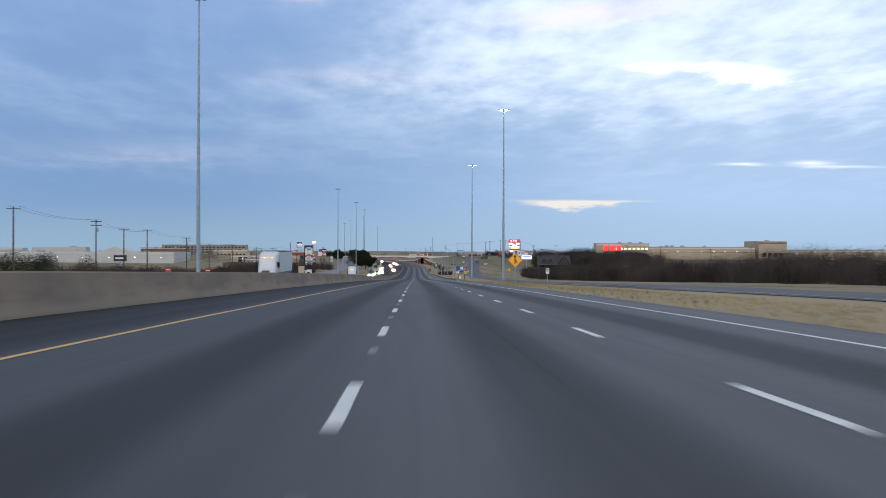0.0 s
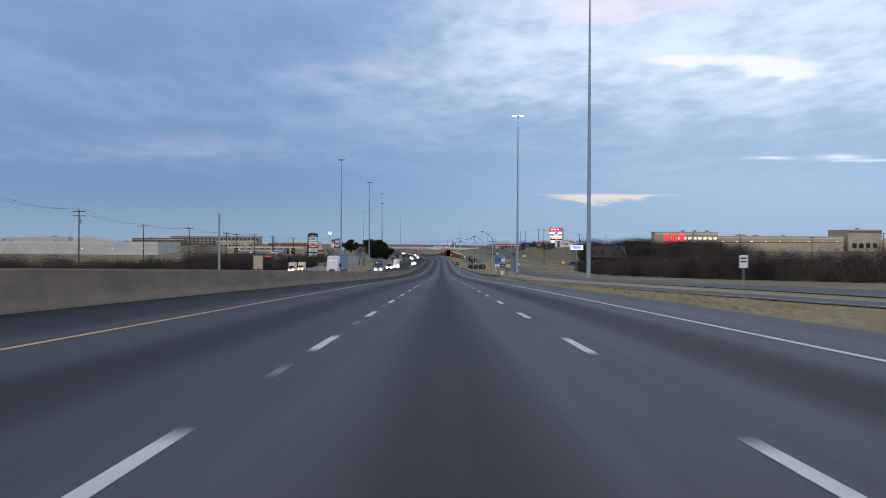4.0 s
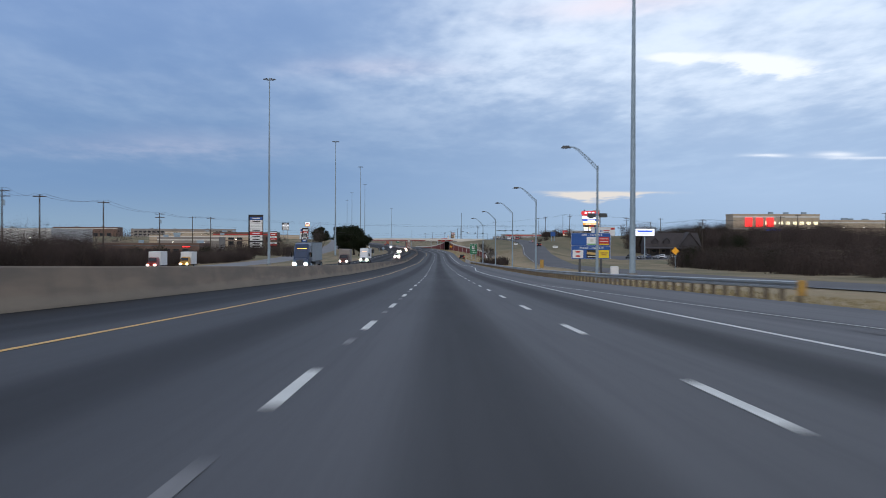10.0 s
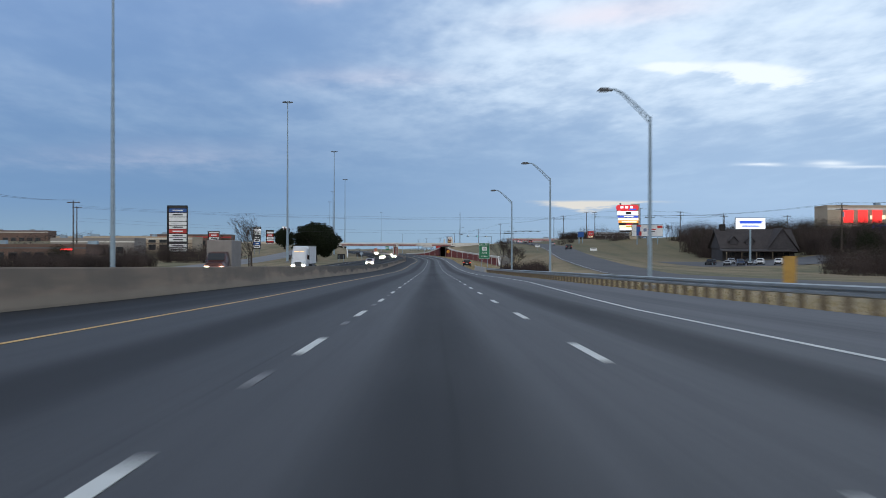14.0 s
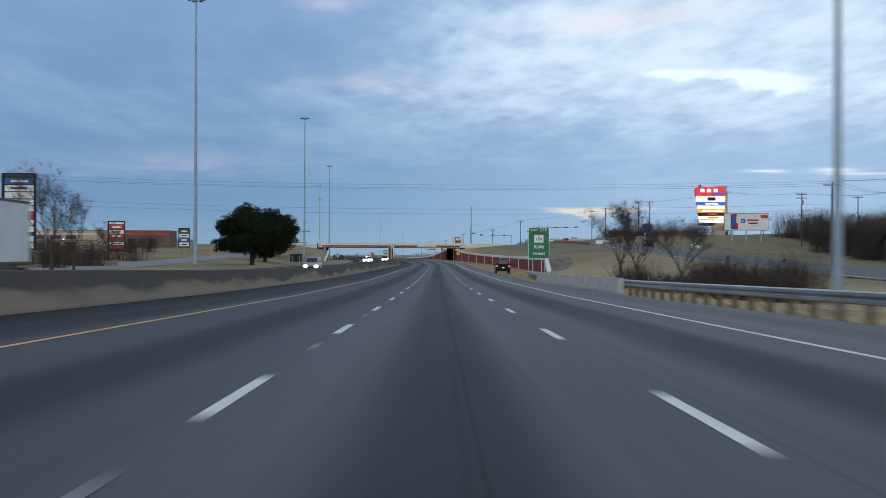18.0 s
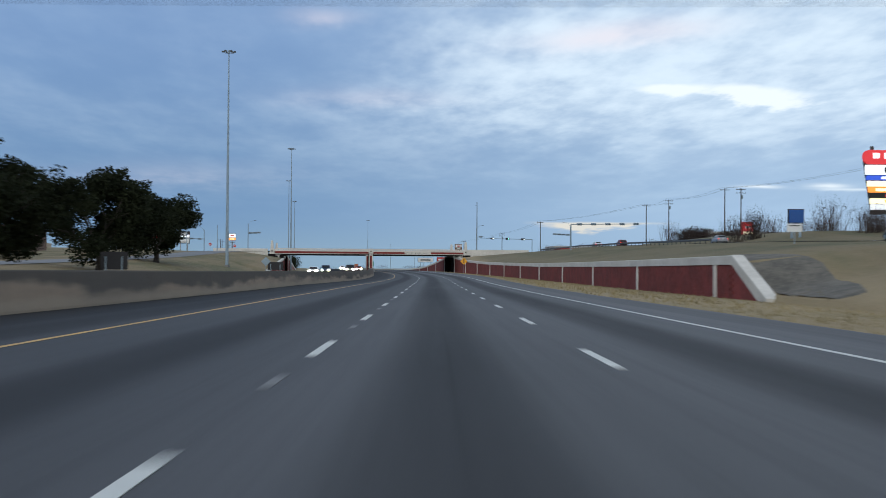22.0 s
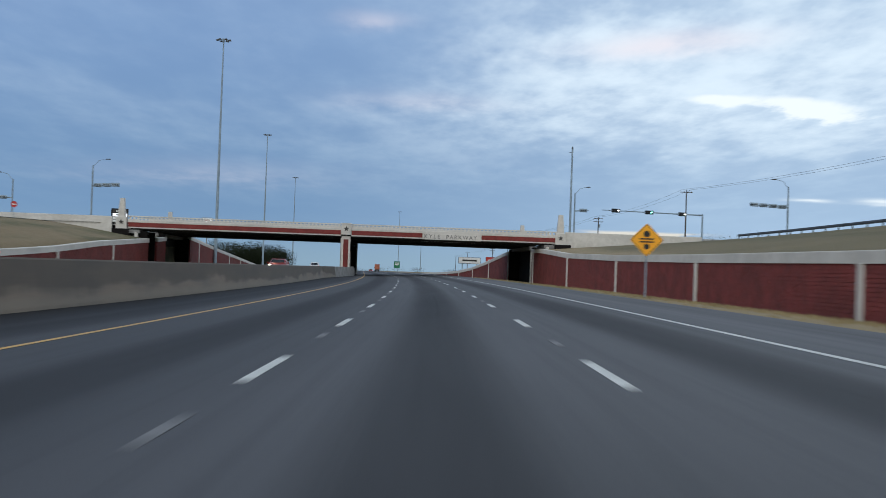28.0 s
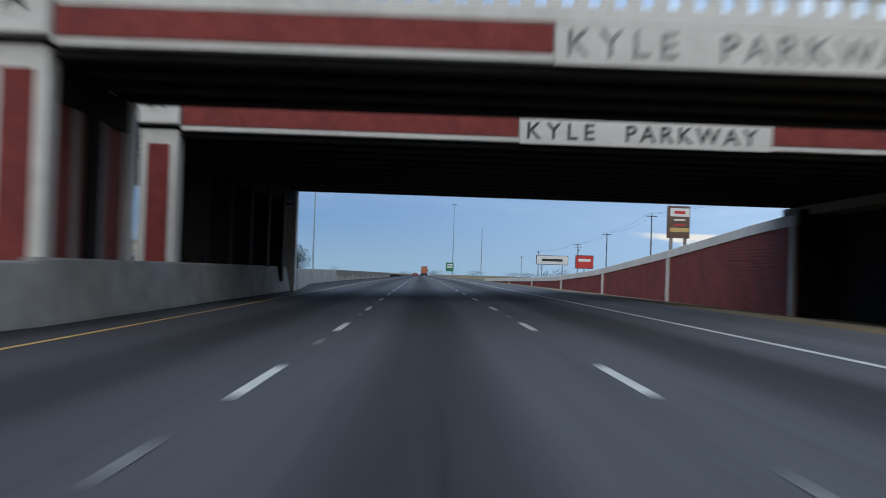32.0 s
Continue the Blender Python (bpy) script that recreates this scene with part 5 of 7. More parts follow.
# the tall lit pylon on the hill
PY = thing("pylon_sign", stand(997, 82.3, 9.6), "tall lit shop sign tapering downwards, red cap and bright panels", "shop sign", "shop signs")
part("back_plate", Shape().box((3.1, 0.5, 7.0), (3.6, 0.6, 13.6), edge=0.05), TAN_WALL, PY)
part("back_plate", Shape().sweep([[(x, y, z) for x, z in ((-3.3, 1.9), (4.4, 1.9), (4.4, 11.4), (-4.7, 11.4))] for y in (0.42, 0.72)]), SIGN_K, PY, "black tapering cabinet")
part("leg", Shape().box((2.4, 0.6, 0.4), (3.4, 0.8, 3.4), edge=0.05), TAN_WALL, PY)
part("finial", Shape().box((-3.2, 0.3, 13.6), (0.6, 0.3, 0.9), edge=0.03), STEEL_DARK, PY)
cap = part("cap_panel", sheet(9.4, 2.5, 1.15, 0.5, -0.2, 12.1, -0.3), LIT_RED, PY, "red rounded cap panel")
for x in (-2.6, -0.6, 1.4):
    part("cap_shape", Shape().box((x, -0.24, 12.35), (1.2, 0.06, 1.0), edge=0.02), LIT_WHITE, cap, "plain white cap shape")
part("cap_shape", Shape().box((1.9, -0.24, 11.4), (3.0, 0.06, 0.6), edge=0.02), LIT_BLUE, cap, "plain blue cap shape")
ROWS_PY = ((9.85, 1.75, LIT_WHITE, SIGN_K, 0.28), (8.42, 0.85, LIT_BLUE, LIT_WHITE, 0.45), (7.38, 1.0, LIT_WARM, None, 0), (6.28, 0.95, LIT_ORANGE, LIT_WARM, 0.75), (5.28, 0.75, SIGN_K, LIT_RED, 0.35), (4.28, 0.95, LIT_WARM, SIGN_LOGO_Y, 0.4), (3.2, 0.95, LIT_WHITE, None, 0))
for z, h, mat, ink, share in ROWS_PY:
    x0, x1 = -3.3 - (z - 1.9) * 0.147, 4.3
    p = part("panel", sheet(x1 - x0, h, 0.1, 0.35, 0.0, z, (x0 + x1) / 2), mat, PY, "lit sign panel")
    if ink:
        part("text_bar", Shape().box(((x0 + x1) / 2 + 0.3, -0.02, z), ((x1 - x0) * share, 0.03, h * 0.55)), ink, p, "unreadable writing")


def billboard(s, u, foot, width, low, high, mat, legs, label, shapes=()):
    o = thing("billboard", stand(s, u, foot), label, "billboard", "billboards")
    low, high = low - foot, high - foot
    for x in legs:
        part("leg", Shape().tube((x, 0.35, -0.8), (x, 0.35, low + 0.4), 0.22, 0.2, 10), STEEL, o)
    p = part("panel", Shape().box((0, 0.15, (low + high) / 2), (width, 0.35, high - low), edge=0.04), mat, o)
    part("frame", Shape().box((0, 0.42, (low + high) / 2), (width + 0.3, 0.2, high - low + 0.3), edge=0.03), STEEL_DARK, o)
    for x, z, w, h, m2 in shapes:
        part("poster_shape", Shape().box((x, -0.04, (low + high) / 2 + z), (w, 0.03, h)), m2, p, "plain poster shape")
    return o


billboard(767, 69.7, 2.2, 6.4, 8.75, 11.1, LIT_WHITE, (0,), "bright lit message board on one pole", [(0, 0.55, 5.9, 0.16, LIT_BLUE), (0, 0.25, 4.8, 0.5, LIT_BLUE), (0, -0.55, 4.0, 0.25, LIT_BLUE)])
billboard(966, 84.0, 6.6, 12.0, 9.6, 14.0, WHITE, (-4, 0, 4), "white billboard with red and blue shapes on the hill", [(-3.6, 0, 1.5, 4.1, SIGN_B), (-2.9, -1.2, 1.1, 1.7, SIGN_R), (-3.4, 1.8, 1.6, 0.6, SIGN_R), (-1.0, 0.2, 1.1, 1.1, SIGN_B), (-1.0, 0.2, 0.6, 0.6, WHITE), (1.7, 0.4, 3.2, 0.45, SIGN_R), (1.7, -0.4, 2.6, 0.35, SIGN_K), (4.8, 1.4, 2.0, 0.9, SIGN_R)])
billboard(982, 60.3, 7.5, 2.4, 9.3, 11.4, SIGN_B, (-0.7, 0.7), "blue square sign on the hill")
billboard(1495, 38.0, 1.0, 9.0, 5.0, 7.4, WHITE, (-3, 3), "low white billboard beyond the bridge", [(0, 0, 6, 0.7, SIGN_K)])
billboard(1496, 47.5, 1.0, 5.0, 4.2, 7.8, SIGN_R, (0,), "red billboard beyond the bridge", [(0, 0.5, 3.5, 0.8, SIGN_W)])
small_sign(1640, 12.0, -0.2, 3.2, 3.6, 4.2, SIGN_G, "distant green exit sign beyond the bridge", 2)
shop_sign(1068, 79.3, 9.0, 2.9, 12.9, [(2.0, LIT_RED, W), (0.8, LIT_WARM, None)], "small lit red sign on the hill", 0.6, SIGN_R)

for s, u, z in ((215, -41.5, 1.55), (242, -39.8, 1.6)):
    small_sign(s, u, ground_z(s, u) - road_z(s), 1.0, 0.8, z, SIGN_R, "small red and white warning plate beyond the oncoming lanes", 1)
billboard(342, -81, ground_z(342, -81) - road_z(342), 3.2, 5.0, 6.4, SIGN_K, (0,), "small black shop board on a pole", [(0, 0, 2.4, 0.4, SIGN_W)])
billboard(404, -38, ground_z(404, -38) - road_z(404), 1.9, 1.5, 4.2, TAN_WALL, (-0.5, 0.5), "tan back of an upright road sign")

# ---- lamps, utility poles, signals ----
def arm_lamp(s, u, height, label="tall grey street lamp with a long curved arm", foot=0.0):
    o = thing("street_lamp", stand(s, u, foot), label, "street lamp", "street lamps beside the highway")
    part("pole", Shape().tube((0, 0, 0), (0, 0, height), 0.14, 0.085, 10), STEEL, o)
    part("base", Shape().box((0, 0, 0.05), (0.6, 0.6, 0.7), edge=0.05), CONCRETE_GREY, o)
    for lift, r in ((0.0, 0.05), (-0.32, 0.04)):
        pts = [Vector((0, 0, height - 0.1 + lift)), Vector((-0.85, 0, height + 0.72 + lift * 0.8)), Vector((-1.65, 0, height + 1.42 + lift * 0.5)), Vector((-2.1, 0, height + 1.62 + lift * 0.15)), Vector((-2.4, 0, height + 1.64))]
        part("arm", Shape().path(pts, [r, r, r * 0.9, r * 0.85, r * 0.8], 6), STEEL, o)
    for k in (0.3, 0.62, 0.95):
        part("rung", Shape().tube((-0.85 * k, 0, height - 0.1 + 0.82 * k), (-0.85 * k, 0, height - 0.40 + 0.86 * k), 0.022, 0.022, 5), STEEL, o)
    head = part("lamp_head", Shape().box((-2.75, 0, height + 1.62), (0.95, 0.34, 0.2), taper=0.6, edge=0.03), STEEL_DARK, o, "flat cobra lamp head")
    part("lens", Shape().box((-2.8, 0, height + 1.50), (0.5, 0.24, 0.06)), GLASS_DARK, head)
    return o


for s, u, h in ((471.5, 13.4, 10.2), (530.3, 13.0, 10.3), (580.5, 13.0, 10.5), (638.3, 12.8, 11.1), (684.0, 11.7, 11.0)):
    lamp = arm_lamp(s, u, h, foot=-0.4)
    if s < 480:
        for x in (-0.5, 0.5):
            part("head", Shape().box((x, 0, 5.9), (0.7, 0.4, 0.35), edge=0.05), STEEL_DARK, lamp, "boxy sensor head")
box = thing("control_cabinet", stand(482, 16.5, -0.35), "white control cabinet on a concrete foot", "cabinet")
part("body", Shape().box((0, 0, 0.8), (0.75, 0.5, 1.2), edge=0.04), WHITE, box)
part("foot", Shape().box((0, 0, 0.05), (0.9, 0.65, 0.5), edge=0.03), CONCRETE_GREY, box)


def sagging(a, b, sag, r=0.02, n=8):
    pts = []
    for i in range(n + 1):
        t = i / n
        p = a.lerp(b, t)
        p.z -= 4 * sag * t * (1 - t)
        pts.append(p)
    w = (b - a).normalized()
    x = w.cross(Vector((0, 0, 1))).normalized() * r
    z = Vector((0, 0, r))
    return Shape().sweep([[p + x, p + z, p - x, p - z] for p in pts])


def utility_pole(s, u, height, arms=1, foot=None, turn=0):
    foot = ground_z(s, u) - road_z(s) if foot is None else foot
    o = thing("utility_pole", stand(s, u, foot, turn), "weathered wooden utility pole with cross-arm and insulators", "utility pole", "utility poles")
    part("pole", Shape().tube((0, 0, -0.8), (0, 0, height), 0.19, 0.12, 9), POLE_WOOD, o)
    for k in range(arms):
        z = height - 0.4 - 0.9 * k
        part("cross_arm", Shape().box((0, 0.1, z), (2.6, 0.12, 0.14), edge=0.01), POLE_WOOD, o)
        for x in (-1.15, -0.45, 0.45, 1.15):
            part("insulator", Shape().tube((x, 0.1, z + 0.06), (x, 0.1, z + 0.28), 0.05, 0.035, 6), CONCRETE_GREY, o)
    if arms > 1:
        part("transformer", Shape().tube((0.32, -0.1, height - 2.9), (0.32, -0.1, height - 1.9), 0.22, 0.22, 9), STEEL, o, "grey transformer can")
    return at(s, u, foot + height - 0.15)


def row_of_poles(places, height, label):
    tops = [utility_pole(s, u, height + 0.5 * math.sin(i * 2.3), 1 + (i % 3 == 1)) for i, (s, u) in enumerate(places)]
    for a, b in zip(tops, tops[1:]):
        for d in (-0.9, 0.9):
            off = Vector((d, 0, 0.3))
            solid("power_line", sagging(a + off, b + off, 0.9), STEEL_DARK, pose(0, 0, 0), label, "cable", "power lines")
    return tops


row_of_poles([(s, -81.0 if 470 < s < 550 else -75.0) for s in (240, 296, 322, 348, 404, 480, 538, 571, 590, 632, 685, 756)], 14.2, "thin dark power line beyond the oncoming lanes")
tops = row_of_poles([(700, 96), (762, 88), (820.5, 57.5), (880, 92), (945, 92), (1000, 88), (1096.5, 82.8), (1131.3, 77.5), (1151.9, 76.3), (1253.8, 62.0), (1330, 58.5), (1421, 52.0), (1499, 54.3), (1582, 57), (1764, 61), (1924, 66)], 13.5, "thin dark power line on the hill")
left_pole = utility_pole(828, -96, 15.0)
utility_pole(1095.7, 86.9, 23.0 - (ground_z(1095.7, 86.9) - road_z(1095.7)), 2)
for h, sag in ((0.30, 1.6), (0.0, 1.75), (-0.35, 1.6), (-3.0, 1.9), (-3.9, 1.7)):
    solid("power_line", sagging(tops[2] + Vector((0, 0, h)), left_pole + Vector((0, 0, h)), sag, 0.012, 14), STEEL_DARK, pose(0, 0, 0), "thin dark power line crossing above the highway", "cable", "power lines")
for s, u, top in ((1391, -75, 15.0), (1401, -75, 14.6), (1439, -75, 15.2), (1473, -75, 15.6), (1540, -82, 15.0)):
    utility_pole(s, u, top - (ground_z(s, u) - road_z(s)))
for s, u, h in ((900, 118, 12), (960, 112, 12), (860, 150, 12), (790, 160, 12), (700, 170, 12), (600, 165, 12)):
    utility_pole(s, u, h)
slim = thing("steel_pole", stand(351, -36, ground_z(351, -36) - road_z(351)), "bare grey steel pole beyond the oncoming lanes", "pole")
part("shaft", Shape().tube((0, 0, -0.5), (0, 0, 10.4), 0.20, 0.15, 10), STEEL, slim)
part("foot_plate", Shape().tube((0, 0, -0.3), (0, 0, 0.15), 0.42, 0.42, 10), CONCRETE_GREY, slim)
for s, u, h in ((1236.3, 34.1, 19.4),):
    o = thing("steel_pole", stand(s, u, 6.5), "tall bare grey steel pole by the bridge", "pole")
    part("shaft", Shape().tube((0, 0, -1), (0, 0, h), 0.26, 0.16, 10), STEEL, o)
    part("cap", Shape().tube((0, 0, h), (0, 0, h + 0.4), 0.2, 0.1, 8), STEEL_DARK, o)
    part("bracket", Shape().box((-0.3, 0, h - 0.8), (0.6, 0.1, 0.1)), STEEL_DARK, o)


def signal_mast(s, u, foot, height, reach, heads, lit, label, lamp=True, turn=0):
    """A mast arm that reaches along local -x with signal heads; lit: None for heads seen from behind."""
    o = thing("traffic_signal", stand(s, u, foot, turn), label, "traffic signal", "traffic signals")
    part("pole", Shape().tube((0, 0, -0.8), (0, 0, height), 0.17, 0.12, 10), STEEL, o)
    arm_z = height - (3.2 if lamp else 0.15)
    part("arm", Shape().tube((0, 0, arm_z), (-reach, 0, arm_z + 0.25), 0.12, 0.06, 8), STEEL, o)
    if lamp:
        e = -1 if reach > 0 else 1
        pts = [Vector((0, 0, height - 0.2)), Vector((0.9 * e, 0, height + 0.8)), Vector((2.0 * e, 0, height + 1.1))]
        part("lamp_arm", Shape().path(pts, [0.05, 0.04, 0.035], 6), STEEL, o)
        part("lamp_head", Shape().box((2.35 * e, 0, height + 1.08), (0.7, 0.3, 0.15), edge=0.03), STEEL_DARK, o)
    for i in range(heads):
        x = -reach * (i + 0.6) / heads
        z = arm_z + 0.25 * (i + 0.6) / heads
        h = part("signal_head", Shape().box((x, -0.12, z), (1.1, 0.24, 0.36), edge=0.03), DARK_PAINT if lit is not None else STEEL, o, "horizontal signal head")
        part("back_board", Shape().box((x, 0.03, z), (1.35, 0.04, 0.6)), DARK_PAINT if lit is not None else STEEL, h)
        for k in (-0.34, 0.0, 0.34):
            on, glow = lit is not None and k > 0.3, LIT_GREEN if i == 1 else lit
            part("lens", Shape().tube((x + k, -0.28, z), (x + k, -0.24, z), 0.125, 0.125, 10), glow if on else GLASS_DARK, h)
    return o


signal_mast(1086.5, 39.8, 6.4, 6.4, -18.2, 5, None, "grey mast arm with five signal heads seen from behind", lamp=False)
signal_mast(1190.0, 47.0, 5.9, 5.4, 16.0, 3, LIT_SIGNAL, "grey mast arm with three lit signal heads", lamp=False)
signal_mast(1187.5, 59.8, 6.6, 9.4, 6.0, 4, None, "grey signal mast with street lamp beside the cross street")
signal_mast(1200.0, -50.0, 5.9, 10.0, -4.2, 3, None, "grey signal mast with street lamp across the bridge")
signal_mast(1212.0, -66.0, 6.0, 8.0, 8.0, 3, None, "grey signal mast by the cross street")
signal_mast(1214.0, 30.9, 6.4, 9.2, -2.6, 1, None, "grey signal mast with street lamp by the bridge end")
o = thing("steel_pole", stand(1545, 20, 0.2), "thin grey steel pole beside the far road", "pole")
part("shaft", Shape().tube((0, 0, -1), (0, 0, 16), 0.16, 0.10, 8), STEEL, o)
part("cap", Shape().tube((0, 0, 16), (0, 0, 16.2), 0.12, 0.05, 8), STEEL_DARK, o)
for s, u, h in ((1172, -58, 8.5), (1158, -66, 7.0)):
    o = thing("steel_pole", stand(s, u, 5.6), "plain grey steel pole by the cross street", "pole")
    part("shaft", Shape().tube((0, 0, -1), (0, 0, h), 0.14, 0.10, 9), STEEL, o)
    part("cap", Shape().tube((0, 0, h), (0, 0, h + 0.2), 0.12, 0.05, 8), STEEL_DARK, o)
for s, u in ((1165, -52), (1140, -57)):
    o = thing("stop_sign", stand(s, u, 5.3), "round red no-entry sign on a thin post", "road sign", "no-entry signs")
    part("post", Shape().tube((0, 0.04, -0.6), (0, 0.04, 2.6), 0.035, 0.035, 6), STEEL, o)
    pl = part("plate", Shape().tube((0, 0, 2.4), (0, 0.03, 2.4), 0.42, 0.42, 16), SIGN_R, o)
    part("bar", Shape().box((0, -0.01, 2.4), (0.55, 0.012, 0.13)), SIGN_W, pl, "white bar")
# guard fence along the top of the slope
slope_rail = thing("slope_guardrail", stand(880, frontage_u(880) - 6.0, 0), "dark steel guardrail along the climbing frontage road", "guardrail", "guardrails beside the highway")
inv = slope_rail.matrix_basis.inverted()
stations = span(960, 1170, 10)
for a, b in zip(stations, stations[1:]):
    sh = Shape()
    sh.sweep([[inv @ at(s, frontage_u(s) - 5.7 + x, frontage_z(s) + z) for x, z in ((0, 0.20), (0.07, 0.24), (0.07, 0.50), (0, 0.54), (-0.03, 0.37))] for s in (a, b + 0.02)])
    part("beam", sh, STEEL_DARK, slope_rail)
pm = tidy(Shape().box((0, 0, 0.1), (0.12, 0.15, 0.86)).mesh("post", STEEL_DARK))
for s in span(960, 1170, 4.0):
    part("post", pm, STEEL_DARK, slope_rail, m=inv @ stand(s, frontage_u(s) - 5.55, frontage_z(s)))

# ---- buildings ----
def building(name, s, u0, u1, depth, foot, height, wall_mat, label, windows=(), bands=(), roof_units=0, lamps=0, doors=(), group="", parapet=0.5, pane=GLASS_DARK):
    """A flat-roofed block; its front faces back along the highway. windows: (x0, x1, z0, z1, count)."""
    o = thing(name, stand(s, (u0 + u1) / 2, foot), label, "building", group or "shops along the frontage roads")
    w = u1 - u0
    part("wall", Shape().box((0, depth / 2, height / 2 - 1.5), (w, depth, height + 3.0), edge=0.0), wall_mat, o)
    part("roof", Shape().box((0, depth / 2, height + 0.06), (w - 0.8, depth - 0.8, 0.12)), ROOF, o)
    for y, dx1, dy1 in ((0.15, w + 0.24, 0.42), (depth - 0.15, w + 0.24, 0.42)):
        part("parapet", Shape().box((0, y, height + parapet / 2), (dx1, dy1, parapet), edge=0.03), wall_mat, o)
    for sx in (-1, 1):
        part("parapet", Shape().box((sx * (w / 2 - 0.1), depth / 2, height + parapet / 2), (0.42, depth - 0.5, parapet), edge=0.03), wall_mat, o)
    for z, h, mat in bands:
        part("band", Shape().box((0, -0.06, z), (w + 0.1, 0.16, h), edge=0.02), mat, o)
    for x0, x1, z0, z1, n in windows:
        for i in range(n):
            cx = x0 + (x1 - x0) * (i + 0.5) / n
            ww = (x1 - x0) / n * 0.62
            fr = part("window", Shape().box((cx, -0.03, (z0 + z1) / 2), (ww + 0.2, 0.12, z1 - z0 + 0.2), edge=0.02), STEEL_DARK, o)
            part("pane", Shape().box((cx, -0.10, (z0 + z1) / 2), (ww, 0.04, z1 - z0)), pane, fr)
    for x, ww, h in doors:
        part("door", Shape().box((x, -0.05, h / 2), (ww, 0.14, h), edge=0.02), GLASS_DARK, o)
    rnd = random.Random(int(s * 3 + u0))
    for i in range(roof_units):
        part("roof_unit", Shape().box((rnd.uniform(-w / 2.3, w / 2.3), rnd.uniform(3, max(4, depth - 3)), height + 0.8), (rnd.uniform(1.5, 3), rnd.uniform(1.5, 3), 1.5), edge=0.05), STEEL, o)
    for i in range(lamps):
        x = -w / 2 + w * (i + 0.5) / lamps
        l = part("wall_lamp", Shape().box((x, -0.2, height * 0.72), (0.5, 0.4, 0.35), edge=0.04), STEEL_DARK, o)
        part("lens", Shape().box((x, -0.25, height * 0.72 - 0.24), (0.7, 0.5, 0.14)), WALLIGHT, l)
    return o


# supermarket on the hill
M = building("supermarket", 918, 137.5, 178, 14, 7.5, 12.0, TAN_WALL, "tan supermarket with glowing red sign shapes", [(-6, 20, 7.6, 9.0, 8)], [(11.2, 0.8, CONCRETE), (5.5, 0.5, CONCRETE)], 3, 0, pane=LIT_WARM)
for x in (-13.0, -8.0, -3.0):
    part("sign_shape", Shape().box((x, -0.3, 8.6), (3.3, 0.4, 4.3), edge=0.05), RED_LED, M, "plain glowing red sign shape")
part("sign_shape", Shape().box((-1.0, -0.3, 4.6), (7.0, 0.3, 2.0), edge=0.05), BLUE_LED, M, "plain glowing blue sign shape")
building("strip_mall", 926, 178.5, 262, 46, 7.0, 10.0, TAN_WALL, "long plain tan strip mall above the thicket", [], [(9.3, 0.6, CONCRETE), (6.4, 0.4, BROWN_WALL)], 5, 9)
building("strip_mall", 930, 266, 288, 40, 7.0, 14.6, TAN_WALL, "taller tan shop front in the strip mall", [(-9, 9, 3.0, 6.0, 4)], [(13.6, 0.9, BROWN_WALL)], 1, 0)
building("strip_mall", 930, 288.5, 470, 46, 6.0, 9.0, TAN_WALL, "long plain tan strip mall above the thicket", [], [(8.3, 0.6, CONCRETE)], 7, 12)
# restaurant with gabled roof
DARK_WALL = material("dark_timber_wall", (0.055, 0.05, 0.055), (0.035, 0.033, 0.038), 0.85, scale=2, patch=0.2, bumpy=0.2)
H = thing("restaurant", stand(866, 99, ground_z(866, 99) - road_z(866)), "low dark restaurant with gabled roof and porch", "building", "shops along the frontage roads")
part("wall", Shape().box((0, 7, 1.2), (22, 14, 5.2)), DARK_WALL, H)
ROOF_BROWN = material("dark_shingle_roof", (0.050, 0.042, 0.042), (0.032, 0.028, 0.029), 0.9, scale=3, patch=0.3, bumpy=0.3)
part("roof", Shape().sweep([[(x, -1.2, 3.6), (x, 7.0, 9.6), (x, 15.2, 3.6), (x, 7.0, 9.2)] for x in (-12.0, 12.0)]), ROOF_BROWN, H, "dark shingle roof")
for x in (-11.2, 11.2):
    part("gable", Shape().sweep([[(x - 0.15, y, z) for y, z in ((-0.4, 3.7), (7.0, 9.1), (14.4, 3.7))], [(x + 0.15, y, z) for y, z in ((-0.4, 3.7), (7.0, 9.1), (14.4, 3.7))]]), DARK_WALL, H)
front = part("front_gable", Shape().sweep([[(x, y, z) for x, z in ((1.6, 2.6), (6.6, 9.4), (11.6, 2.6))] for y in (-2.2, -1.9)]), DARK_WALL, H, "dark front gable")
part("gable_roof", Shape().sweep([[(1.0, y, 2.3), (6.6, y, 9.9), (12.2, y, 2.3), (6.6, y, 9.4)] for y in (-2.7, 7.0)]), ROOF_BROWN, front)
for x in (-7.5, -2.6):
    dormer = part("dormer", Shape().sweep([[(x + a, y, z) for a, z in ((-1.2, 4.8), (-1.2, 5.9), (0, 7.2), (1.2, 5.9), (1.2, 4.8))] for y in (0.2, 5.0)]), DARK_WALL, H, "small gabled dormer")
    part("dormer_roof", Shape().sweep([[(x - 1.6, y, 5.7), (x, y, 7.5), (x + 1.6, y, 5.7), (x, y, 7.25)] for y in (-0.1, 5.2)]), ROOF_BROWN, dormer)
part("chimney", Shape().box((-9.4, 7, 9.0), (1.7, 1.7, 4.2), edge=0.05), SOFFIT, H)
part("porch_roof", Shape().box((-2, -3.4, 3.1), (21, 4.6, 0.25), Euler((radians(8), 0, 0)), edge=0.03), ROOF_BROWN, H)
for x in (-11, -6.5, -2, 2.8):
    part("porch_post", Shape().box((x, -5.2, 1.0), (0.25, 0.25, 3.8), edge=0.02), POST_WOOD, H)
